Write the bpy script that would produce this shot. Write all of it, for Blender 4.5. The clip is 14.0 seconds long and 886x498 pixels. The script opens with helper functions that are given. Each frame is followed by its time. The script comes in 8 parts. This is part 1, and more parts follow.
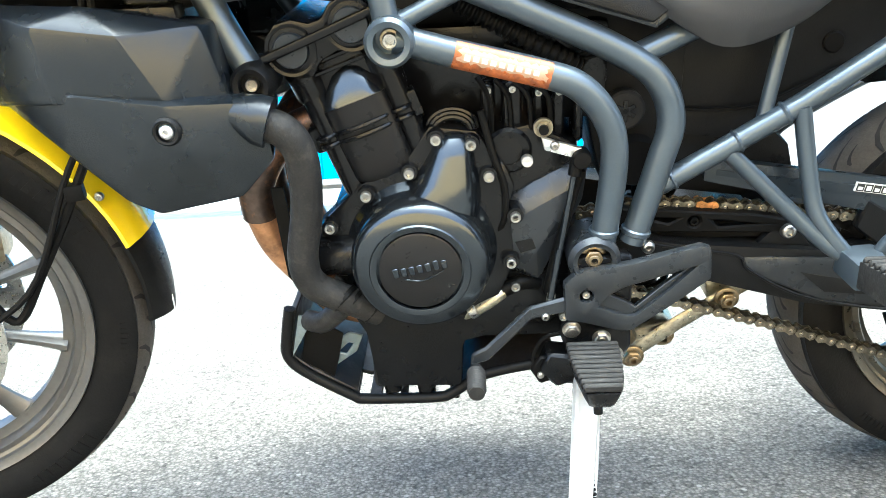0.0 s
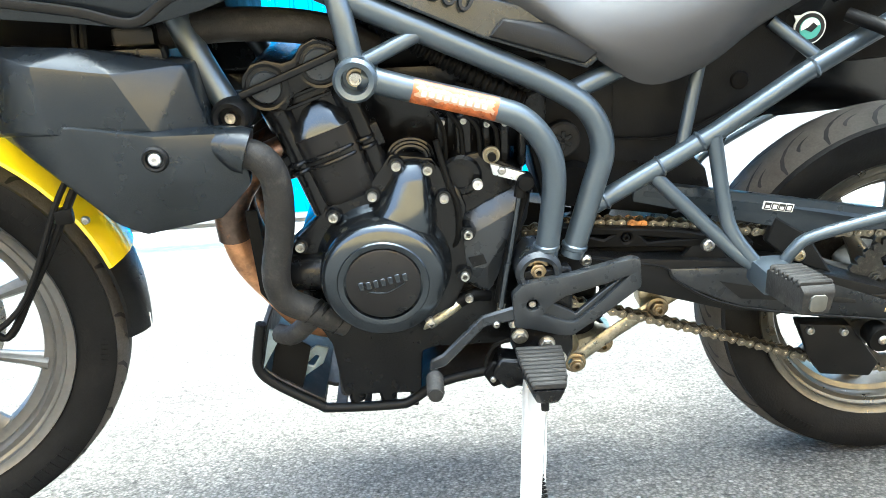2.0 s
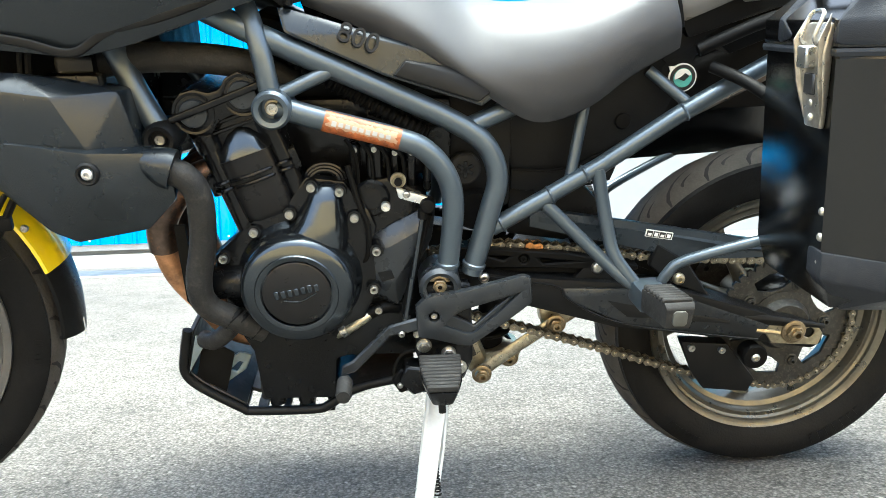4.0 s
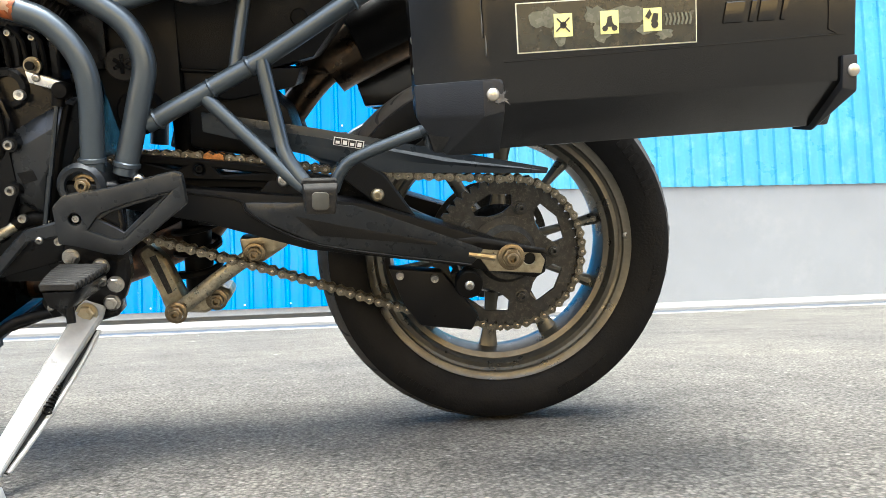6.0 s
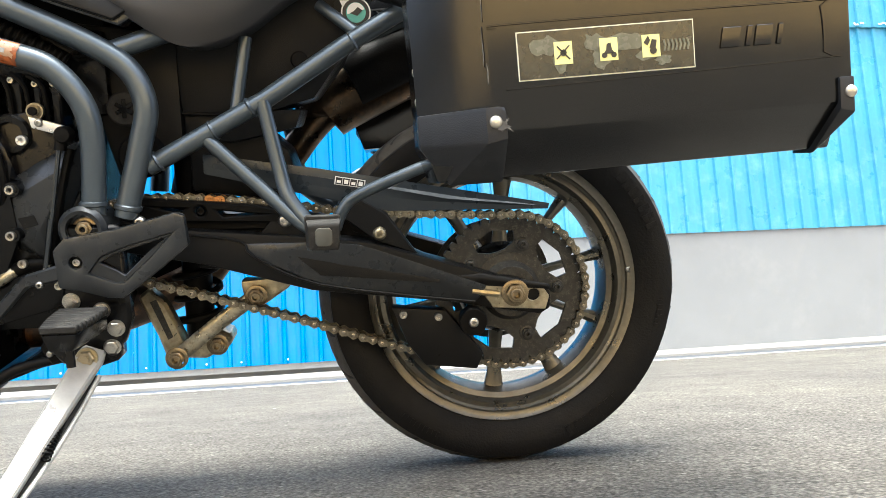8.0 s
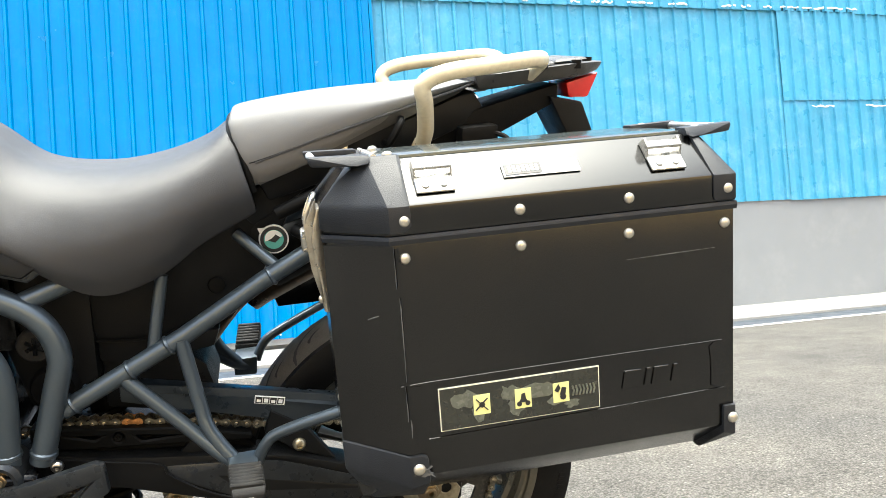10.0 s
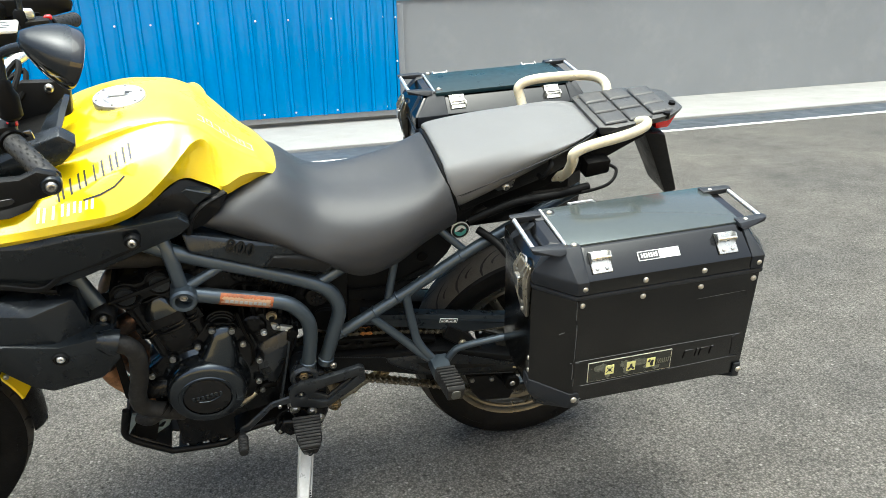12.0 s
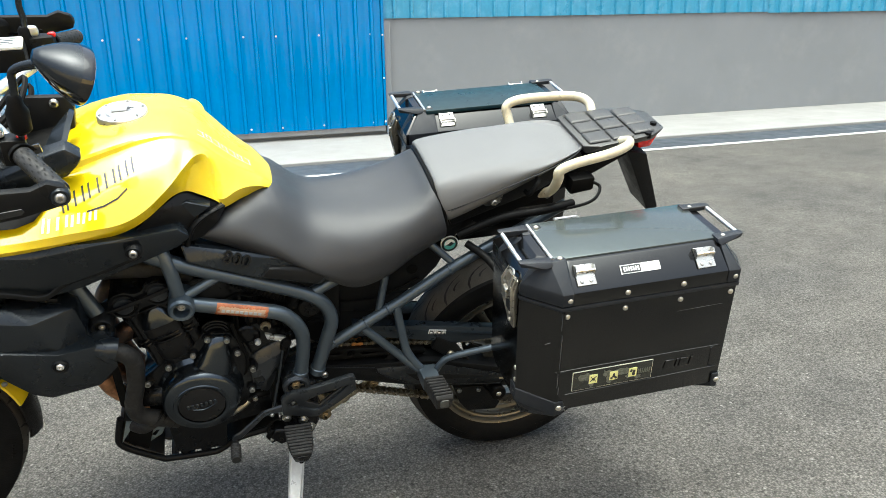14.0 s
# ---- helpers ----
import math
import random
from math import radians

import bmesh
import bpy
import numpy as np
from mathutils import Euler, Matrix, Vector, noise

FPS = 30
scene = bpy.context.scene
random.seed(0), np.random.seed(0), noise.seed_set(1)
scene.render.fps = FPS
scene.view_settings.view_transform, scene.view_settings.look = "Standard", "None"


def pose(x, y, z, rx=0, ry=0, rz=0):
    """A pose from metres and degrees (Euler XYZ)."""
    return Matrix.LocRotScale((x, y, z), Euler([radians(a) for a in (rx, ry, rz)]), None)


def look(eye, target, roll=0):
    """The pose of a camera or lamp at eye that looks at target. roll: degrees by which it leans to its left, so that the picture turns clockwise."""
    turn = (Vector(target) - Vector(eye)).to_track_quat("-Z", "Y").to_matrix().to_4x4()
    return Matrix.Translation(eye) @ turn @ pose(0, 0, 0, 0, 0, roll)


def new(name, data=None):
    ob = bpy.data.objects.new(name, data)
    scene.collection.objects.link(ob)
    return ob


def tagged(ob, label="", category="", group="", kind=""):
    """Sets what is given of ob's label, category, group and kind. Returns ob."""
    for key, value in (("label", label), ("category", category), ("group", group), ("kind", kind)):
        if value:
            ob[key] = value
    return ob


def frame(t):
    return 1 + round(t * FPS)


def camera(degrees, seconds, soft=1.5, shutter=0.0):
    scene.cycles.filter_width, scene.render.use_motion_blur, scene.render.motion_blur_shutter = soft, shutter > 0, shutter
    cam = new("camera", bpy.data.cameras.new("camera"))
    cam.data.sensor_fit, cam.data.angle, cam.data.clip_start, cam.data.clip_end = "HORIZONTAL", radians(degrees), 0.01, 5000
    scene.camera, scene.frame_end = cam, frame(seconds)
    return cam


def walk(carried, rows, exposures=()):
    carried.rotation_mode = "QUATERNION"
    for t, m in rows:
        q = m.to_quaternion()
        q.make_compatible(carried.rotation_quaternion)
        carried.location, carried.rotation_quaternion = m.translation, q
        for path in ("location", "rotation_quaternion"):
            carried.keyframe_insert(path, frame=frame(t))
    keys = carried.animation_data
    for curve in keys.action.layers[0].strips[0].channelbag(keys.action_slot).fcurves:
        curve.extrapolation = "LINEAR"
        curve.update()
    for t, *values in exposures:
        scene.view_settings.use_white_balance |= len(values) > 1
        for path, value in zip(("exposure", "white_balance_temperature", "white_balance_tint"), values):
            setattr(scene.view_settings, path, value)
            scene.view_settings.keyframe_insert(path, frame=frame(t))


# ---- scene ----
cam = camera(60.3, 14.0, 0.5)
PATH = [
    (0, (0.873, -0.296, 0.574), (0.869, 1.679, 0.256), -3.1),
    (0.5, (0.873, -0.362, 0.566), (0.915, 1.618, 0.285), -3.4),
    (1, (0.87, -0.395, 0.565), (0.981, 1.585, 0.309), -3.4),
    (1.5, (0.86, -0.404, 0.563), (0.996, 1.577, 0.327), -3.4),
    (2, (0.857, -0.405, 0.565), (0.989, 1.576, 0.329), -3.4),
    (2.2, (0.856, -0.405, 0.566), (0.988, 1.577, 0.336), -3.3),
    (4.3, (0.995, -0.584, 0.536), (1.208, 1.399, 0.391), -1.7),
    (4.5, (1.088, -0.612, 0.489), (1.295, 1.372, 0.346), -1.9),
    (5, (1.317, -0.616, 0.427), (1.518, 1.37, 0.302), -2.1),
    (5.5, (1.396, -0.522, 0.287), (1.69, 1.456, 0.271), -1.8),
    (6, (1.418, -0.473, 0.228), (1.69, 1.505, 0.341), -2.1),
    (6.5, (1.411, -0.471, 0.2), (1.68, 1.502, 0.384), -2.7),
    (7, (1.415, -0.465, 0.199), (1.699, 1.505, 0.393), -3.4),
    (7.2, (1.412, -0.463, 0.197), (1.694, 1.506, 0.405), -3.5),
    (9.3, (1.405, -0.465, 0.282), (1.765, 1.483, 0.562), -2.2),
    (9.5, (1.413, -0.477, 0.382), (1.822, 1.466, 0.626), -2.5),
    (10, (1.393, -0.548, 0.642), (1.929, 1.377, 0.709), -4.1),
    (10.5, (1.329, -0.625, 0.866), (1.824, 1.274, 0.481), -5.3),
    (11, (1.161, -0.747, 1.084), (1.69, 1.107, 0.554), -3.6),
    (11.5, (0.992, -0.906, 1.203), (1.551, 0.925, 0.626), -2.3),
    (12, (0.913, -1.002, 1.237), (1.465, 0.817, 0.616), -1.8),
    (12.5, (0.888, -1.052, 1.247), (1.452, 0.766, 0.634), -1.3),
    (13, (0.877, -1.065, 1.25), (1.462, 0.756, 0.666), -0.8),
    (13.5, (0.875, -1.062, 1.25), (1.473, 0.759, 0.677), -0.6),
    (14, (0.881, -1.053, 1.249), (1.479, 0.764, 0.667), -1.0),
]
walk(cam, [(t, look(eye, target, roll)) for t, eye, target, roll in PATH], [
    (0.0, 3.92, 5600, -8), (0.8, 3.95, 5600, -8), (2.2, 4.0, 5600, -8), (4.3, 3.35, 5850, -8), (5.2, 3.38, 6050, -7), (6.0, 2.9, 6050, -2), (7.2, 2.9, 6100, -2), (9.3, 2.95, 6350, -2), (10.5, 2.4, 6150, -4), (11.0, 2.25, 6100, -5), (11.5, 2.02, 6050, -6), (14.0, 1.92, 5980, -6)])
# ---- light, sky, exposure ----
world = bpy.data.worlds.new("sky")
scene.world = world
world.use_nodes = True
wn = world.node_tree
sky = wn.nodes.new("ShaderNodeTexSky")
sky.sky_type = "NISHITA"
sky.sun_disc = False
sky.sun_elevation = radians(84)
sky.sun_rotation = radians(190)
sky.air_density, sky.dust_density, sky.ozone_density = 0.35, 7.0, 0.3
wn.links.new(sky.outputs[0], wn.nodes["Background"].inputs[0])
wn.nodes["Background"].inputs[1].default_value = 0.15
sun_data = bpy.data.lights.new("sun", "SUN")
sun_data.energy, sun_data.angle, sun_data.color = 0.5, radians(72), (1.0, 0.97, 0.92)
sun_lamp = new("sun", sun_data)
sun_lamp.matrix_world = look((-0.3, -1.0, 10), (0, 0, 0))

# ---- materials ----
MATS = {}


def mat(name, color, rough=0.5, metal=0.0, vary=0.15, scale=8.0, fine=120.0, bump=0.0, coat=0.0, dirt=None, dirt_amount=0.0,
        rough_vary=0.12, random_tone=0.0, spec=0.5, sheen=0.0, coat_ior=1.5):
    """A surface with large stains, fine grain, relief, and uneven gloss."""
    m = bpy.data.materials.new(name)
    m.use_nodes = True
    t = m.node_tree
    b = t.nodes["Principled BSDF"]
    co = t.nodes.new("ShaderNodeTexCoord")

    def noise_tex(s, detail=4.0, r=0.55):
        n = t.nodes.new("ShaderNodeTexNoise")
        n.inputs["Scale"].default_value = s
        n.inputs["Detail"].default_value = detail
        n.inputs["Roughness"].default_value = r
        t.links.new(co.outputs["Object"], n.inputs["Vector"])
        return n

    def mix(kind, fac, a, c):
        x = t.nodes.new("ShaderNodeMix")
        x.data_type, x.blend_type = "RGBA", kind
        for sock, v in ((x.inputs[0], fac), (x.inputs[6], a), (x.inputs[7], c)):
            if isinstance(v, (int, float)):
                sock.default_value = v
            elif isinstance(v, tuple):
                sock.default_value = (*v[:3], 1)
            else:
                t.links.new(v, sock)
        return x.outputs[2]

    def ramp(src, p0, v0, p1, v1):
        r = t.nodes.new("ShaderNodeMapRange")
        r.inputs[1].default_value, r.inputs[2].default_value = p0, p1
        r.inputs[3].default_value, r.inputs[4].default_value = v0, v1
        t.links.new(src, r.inputs[0])
        return r.outputs[0]

    big, small = noise_tex(scale), noise_tex(fine, 3.0)
    tone = mix("MULTIPLY", 1.0, tuple(color), mix("MIX", ramp(big.outputs[0], 0.3, 0, 0.7, 1), (1 - vary,) * 3, (1 + vary,) * 3))
    tone = mix("MULTIPLY", 1.0, tone, mix("MIX", ramp(small.outputs[0], 0.3, 0, 0.7, 1), (1 - vary * 0.6,) * 3, (1 + vary * 0.6,) * 3))
    if random_tone:
        info = t.nodes.new("ShaderNodeObjectInfo")
        tone = mix("MULTIPLY", 1.0, tone, mix("MIX", info.outputs["Random"], (1 - random_tone,) * 3, (1 + random_tone,) * 3))
    if dirt:
        d = noise_tex(scale * 2.7, 6.0, 0.7)
        tone = mix("MIX", ramp(d.outputs[0], 0.52, 0.0, 0.72, dirt_amount), tone, tuple(dirt))
    t.links.new(tone, b.inputs["Base Color"])
    t.links.new(ramp(noise_tex(scale * 3.1, 5.0).outputs[0], 0.3, max(0.02, rough - rough_vary), 0.7, min(1.0, rough + rough_vary)), b.inputs["Roughness"])
    b.inputs["Metallic"].default_value = metal
    b.inputs["Specular IOR Level"].default_value = spec
    b.inputs["Coat Weight"].default_value = coat
    b.inputs["Coat Roughness"].default_value = 0.06
    b.inputs["Coat IOR"].default_value = coat_ior
    b.inputs["Sheen Weight"].default_value = sheen
    if bump:
        bp = t.nodes.new("ShaderNodeBump")
        bp.inputs["Strength"].default_value = bump
        bp.inputs["Distance"].default_value = 0.002
        t.links.new(small.outputs[0], bp.inputs["Height"])
        t.links.new(bp.outputs[0], b.inputs["Normal"])
    MATS[name] = m
    return m


PLASTIC = mat("textured_black_plastic", (0.0065, 0.0068, 0.0072), 0.38, vary=0.12, scale=6, fine=900, bump=0.3, dirt=(0.10, 0.095, 0.085), dirt_amount=0.02, spec=0.16)
SATIN = mat("satin_graphite_panel", (0.015, 0.019, 0.0235), 0.26, metal=0.45, vary=0.06, scale=5, fine=700, bump=0.08, dirt=(0.11, 0.105, 0.10), dirt_amount=0.015, spec=0.6, rough_vary=0.04)
FRAME = mat("graphite_frame_paint", (0.072, 0.092, 0.113), 0.33, metal=0.6, vary=0.06, scale=9, fine=400, dirt=(0.12, 0.11, 0.10), dirt_amount=0.08, rough_vary=0.04, spec=0.7)
ENGINE = mat("black_engine_paint", (0.0045, 0.0047, 0.0052), 0.2, metal=0.0, vary=0.2, scale=14, fine=500, bump=0.12, dirt=(0.12, 0.105, 0.085), dirt_amount=0.02, spec=0.25)
COVER = mat("satin_engine_cover", (0.052, 0.060, 0.069), 0.19, metal=0.9, vary=0.10, scale=10, fine=600, dirt=(0.10, 0.09, 0.075), dirt_amount=0.06, spec=0.7, rough_vary=0.05)
DARK = mat("dull_black_rubber", (0.0028, 0.0028, 0.0028), 0.55, vary=0.25, scale=12, fine=300, bump=0.2, spec=0.12)
HOSE = mat("dusty_rubber_hose", (0.017, 0.017, 0.017), 0.58, vary=0.25, scale=20, fine=350, bump=0.3, dirt=(0.09, 0.085, 0.075), dirt_amount=0.3, spec=0.22)
TYRE = mat("tyre_rubber", (0.0045, 0.0046, 0.0048), 0.55, vary=0.2, scale=9, fine=260, bump=0.35, dirt=(0.10, 0.09, 0.075), dirt_amount=0.03, spec=0.14)
GROOVE = mat("tread_groove", (0.006, 0.006, 0.006), 0.85, vary=0.2)
SEAT = mat("dark_grey_vinyl", (0.028, 0.0295, 0.033), 0.44, vary=0.06, scale=4, fine=1400, bump=0.35, sheen=0.0, rough_vary=0.06)
PILLION = mat("mid_grey_vinyl", (0.142, 0.144, 0.147), 0.55, vary=0.06, scale=4, fine=1400, bump=0.35, sheen=0.0, rough_vary=0.05, spec=0.25)
YELLOW = mat("yellow_pearl_paint", (0.86, 0.635, 0.002), 0.3, metal=0.0, vary=0.04, scale=3, fine=700, coat=1.0, rough_vary=0.04, coat_ior=1.85, spec=0.3)
RIM_R = mat("bronze_grey_wheel", (0.125, 0.118, 0.098), 0.34, metal=0.75, vary=0.15, scale=10, dirt=(0.10, 0.085, 0.06), dirt_amount=0.5)
RIM_F = mat("silver_grey_wheel", (0.125, 0.123, 0.118), 0.40, metal=0.6, vary=0.12, scale=10, dirt=(0.12, 0.10, 0.08), dirt_amount=0.35)
STEEL = mat("zinc_steel", (0.46, 0.45, 0.42), 0.32, metal=1.0, vary=0.2, scale=60, fine=400, dirt=(0.30, 0.26, 0.18), dirt_amount=0.3)
ALU = mat("bright_aluminium", (0.80, 0.80, 0.79), 0.34, metal=0.9, vary=0.08, scale=20, dirt=(0.5, 0.48, 0.44), dirt_amount=0.3)
STAND = mat("pale_painted_stand", (0.40, 0.40, 0.39), 0.36, metal=0.25, vary=0.08, scale=14, dirt=(0.30, 0.28, 0.24), dirt_amount=0.35)
BRASS = mat("yellow_passivated_zinc", (0.42, 0.37, 0.26), 0.38, metal=0.9, vary=0.25, scale=50, dirt=(0.22, 0.16, 0.09), dirt_amount=0.5)
CHAIN = mat("dull_chain_steel", (0.20, 0.18, 0.135), 0.36, metal=0.85, vary=0.3, scale=90, dirt=(0.08, 0.065, 0.045), dirt_amount=0.7, random_tone=0.25)
CHAIN_RUST = mat("rusty_chain_plate", (0.36, 0.17, 0.055), 0.55, metal=0.5, vary=0.3, scale=90, random_tone=0.3)
SPROCKET = mat("oily_sprocket_steel", (0.030, 0.030, 0.028), 0.45, metal=0.4, vary=0.35, scale=70, dirt=(0.22, 0.20, 0.16), dirt_amount=0.35)
EXHAUST = mat("heat_tinted_header", (0.10, 0.075, 0.062), 0.40, metal=0.85, vary=0.35, scale=12, dirt=(0.45, 0.20, 0.08), dirt_amount=0.8)
HEADER = mat("rusty_orange_header", (0.50, 0.27, 0.14), 0.45, metal=0.7, vary=0.3, scale=18, dirt=(0.16, 0.09, 0.06), dirt_amount=0.7)
MUFFLER = mat("dark_muffler_steel", (0.07, 0.052, 0.036), 0.34, metal=0.9, vary=0.3, scale=8, dirt=(0.20, 0.10, 0.04), dirt_amount=0.5)
CASE = mat("black_powder_coat", (0.0015, 0.0015, 0.0015), 0.16, metal=0.0, vary=0.1, scale=5, fine=1200, bump=0.04, dirt=(0.07, 0.065, 0.06), dirt_amount=0.0, spec=0.6, rough_vary=0.04)
CASE_TRIM = mat("dark_grey_case_plastic", (0.011, 0.013, 0.017), 0.42, vary=0.1, scale=6, fine=900, bump=0.3, dirt=(0.14, 0.135, 0.13), dirt_amount=0.08, spec=0.35)
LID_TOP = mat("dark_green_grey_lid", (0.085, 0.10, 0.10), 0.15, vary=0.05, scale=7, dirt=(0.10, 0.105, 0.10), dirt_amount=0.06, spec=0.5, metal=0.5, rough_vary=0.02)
SCRATCH = mat("bare_scratched_metal", (0.12, 0.12, 0.12), 0.5, metal=0.3, vary=0.3, scale=60)
CREAM = mat("cream_grab_rail", (0.66, 0.60, 0.44), 0.36, metal=0.3, vary=0.08, scale=15, dirt=(0.42, 0.38, 0.28), dirt_amount=0.4)
RED = mat("red_lens", (0.65, 0.015, 0.012), 0.15, coat=0.8, vary=0.05)
WHITE = mat("white_print", (0.80, 0.80, 0.78), 0.5, vary=0.05)
GREY_PRINT = mat("grey_print", (0.30, 0.31, 0.31), 0.5, vary=0.1)
INK = mat("dark_print", (0.02, 0.02, 0.02), 0.4, vary=0.1)
LIME = mat("pale_yellow_print", (0.74, 0.72, 0.30), 0.45, vary=0.05)
OLIVE = mat("olive_label_film", (0.020, 0.021, 0.016), 0.18, vary=0.2, scale=30, spec=0.7)
MAP_GREY = mat("grey_map_print", (0.11, 0.115, 0.09), 0.25, vary=0.2, scale=40)
ORANGE = mat("orange_flame_sticker", (0.30, 0.085, 0.022), 0.35, vary=0.35, scale=60, dirt=(0.10, 0.03, 0.02), dirt_amount=0.55)
PALE_YELLOW = mat("pale_yellow_film", (0.94, 0.88, 0.50), 0.4, vary=0.05)
CREAM_PRINT = mat("cream_flame_print", (0.34, 0.22, 0.14), 0.35, vary=0.08, scale=70, dirt=(0.30, 0.09, 0.03), dirt_amount=0.6)
GEARBOX = mat("grey_satin_casting", (0.026, 0.030, 0.035), 0.3, metal=0.35, vary=0.1, scale=12, fine=600, dirt=(0.09, 0.08, 0.07), dirt_amount=0.12)
HANGER = mat("worn_grey_lever_paint", (0.030, 0.034, 0.039), 0.34, metal=0.55, vary=0.14, scale=18, fine=500, bump=0.1, dirt=(0.12, 0.11, 0.10), dirt_amount=0.22)
SUMP = mat("dusty_black_casting", (0.012, 0.0115, 0.011), 0.50, vary=0.25, scale=22, fine=400, bump=0.3, dirt=(0.16, 0.14, 0.11), dirt_amount=0.3)
SKID = mat("black_skid_plate_paint", (0.012, 0.011, 0.010), 0.48, vary=0.2, scale=14, fine=400, dirt=(0.14, 0.12, 0.10), dirt_amount=0.35)
BRACKET = mat("blue_grey_bracket", (0.16, 0.20, 0.22), 0.42, metal=0.3, vary=0.15, scale=20, dirt=(0.10, 0.09, 0.08), dirt_amount=0.5)
WATER = mat("dull_pipe_metal", (0.42, 0.39, 0.30), 0.35, metal=0.9, vary=0.3, scale=40, dirt=(0.08, 0.07, 0.05), dirt_amount=0.6)
RIVET = mat("dull_aluminium_rivet", (0.52, 0.49, 0.42), 0.36, metal=0.85, vary=0.1, scale=80)
BRUSHED = mat("brushed_steel_plate", (0.46, 0.45, 0.42), 0.30, metal=0.95, vary=0.06, scale=25, fine=500, dirt=(0.30, 0.27, 0.20), dirt_amount=0.1)
LATCH = mat("tarnished_latch_steel", (0.38, 0.355, 0.30), 0.36, metal=0.85, vary=0.2, scale=40, dirt=(0.16, 0.13, 0.09), dirt_amount=0.4)
CHAIN_DARK = mat("dark_chain_plate", (0.10, 0.085, 0.06), 0.45, metal=0.8, vary=0.3, scale=90, random_tone=0.25)
CHAIN_PIN = mat("bright_chain_pin", (0.32, 0.29, 0.24), 0.30, metal=0.95, vary=0.2, scale=90)
AXLE = mat("bronze_toned_nut", (0.27, 0.215, 0.135), 0.34, metal=0.9, vary=0.25, scale=60, dirt=(0.10, 0.08, 0.05), dirt_amount=0.4)
GUARD = mat("dark_blue_grey_guard", (0.020, 0.028, 0.037), 0.34, metal=0.3, vary=0.1, scale=10, fine=600, spec=0.55, dirt=(0.10, 0.09, 0.08), dirt_amount=0.15)
CAP = mat("blue_black_cap", (0.010, 0.010, 0.0105), 0.34, metal=0.2, vary=0.1, scale=14, fine=700, spec=0.3)
CREAM_LINE = mat("cream_line_print", (0.66, 0.64, 0.52), 0.45, vary=0.05)
# same lid plate; the far case's darker reflection is put into this colour
LID_FAR = mat("far_lid_reflection_teal", (0.010, 0.026, 0.032), 0.34, vary=0.08, scale=7, fine=800, spec=0.3)
GRIP = mat("worn_grip_rubber", (0.026, 0.026, 0.026), 0.5, vary=0.15, scale=30, fine=600, bump=0.2, spec=0.35)
RACK = mat("grey_black_rack_plastic", (0.042, 0.042, 0.041), 0.38, vary=0.1, scale=12, fine=900, bump=0.2, spec=0.45, dirt=(0.14, 0.135, 0.13), dirt_amount=0.15)
SKIRT = mat("dark_seat_band", (0.060, 0.059, 0.058), 0.5, vary=0.06, scale=6, fine=1400, bump=0.3)
TREAD = mat("dusty_tread_rubber", (0.060, 0.055, 0.048), 0.75, vary=0.2, scale=14, fine=300, bump=0.3, spec=0.25, dirt=(0.08, 0.072, 0.06), dirt_amount=0.3)
PEG_END = mat("dusty_peg_end", (0.060, 0.062, 0.056), 0.5, vary=0.15, scale=40)
TEAL = mat("teal_print", (0.12, 0.42, 0.36), 0.4, vary=0.1)
MIRROR = mat("mirror_glass", (0.9, 0.9, 0.9), 0.02, metal=1.0, vary=0.0, rough_vary=0.0)
SMOKE = mat("glossy_black_mirror_edge", (0.004, 0.004, 0.004), 0.12, vary=0.1, coat=0.6)

# ---- ground and building surfaces ----


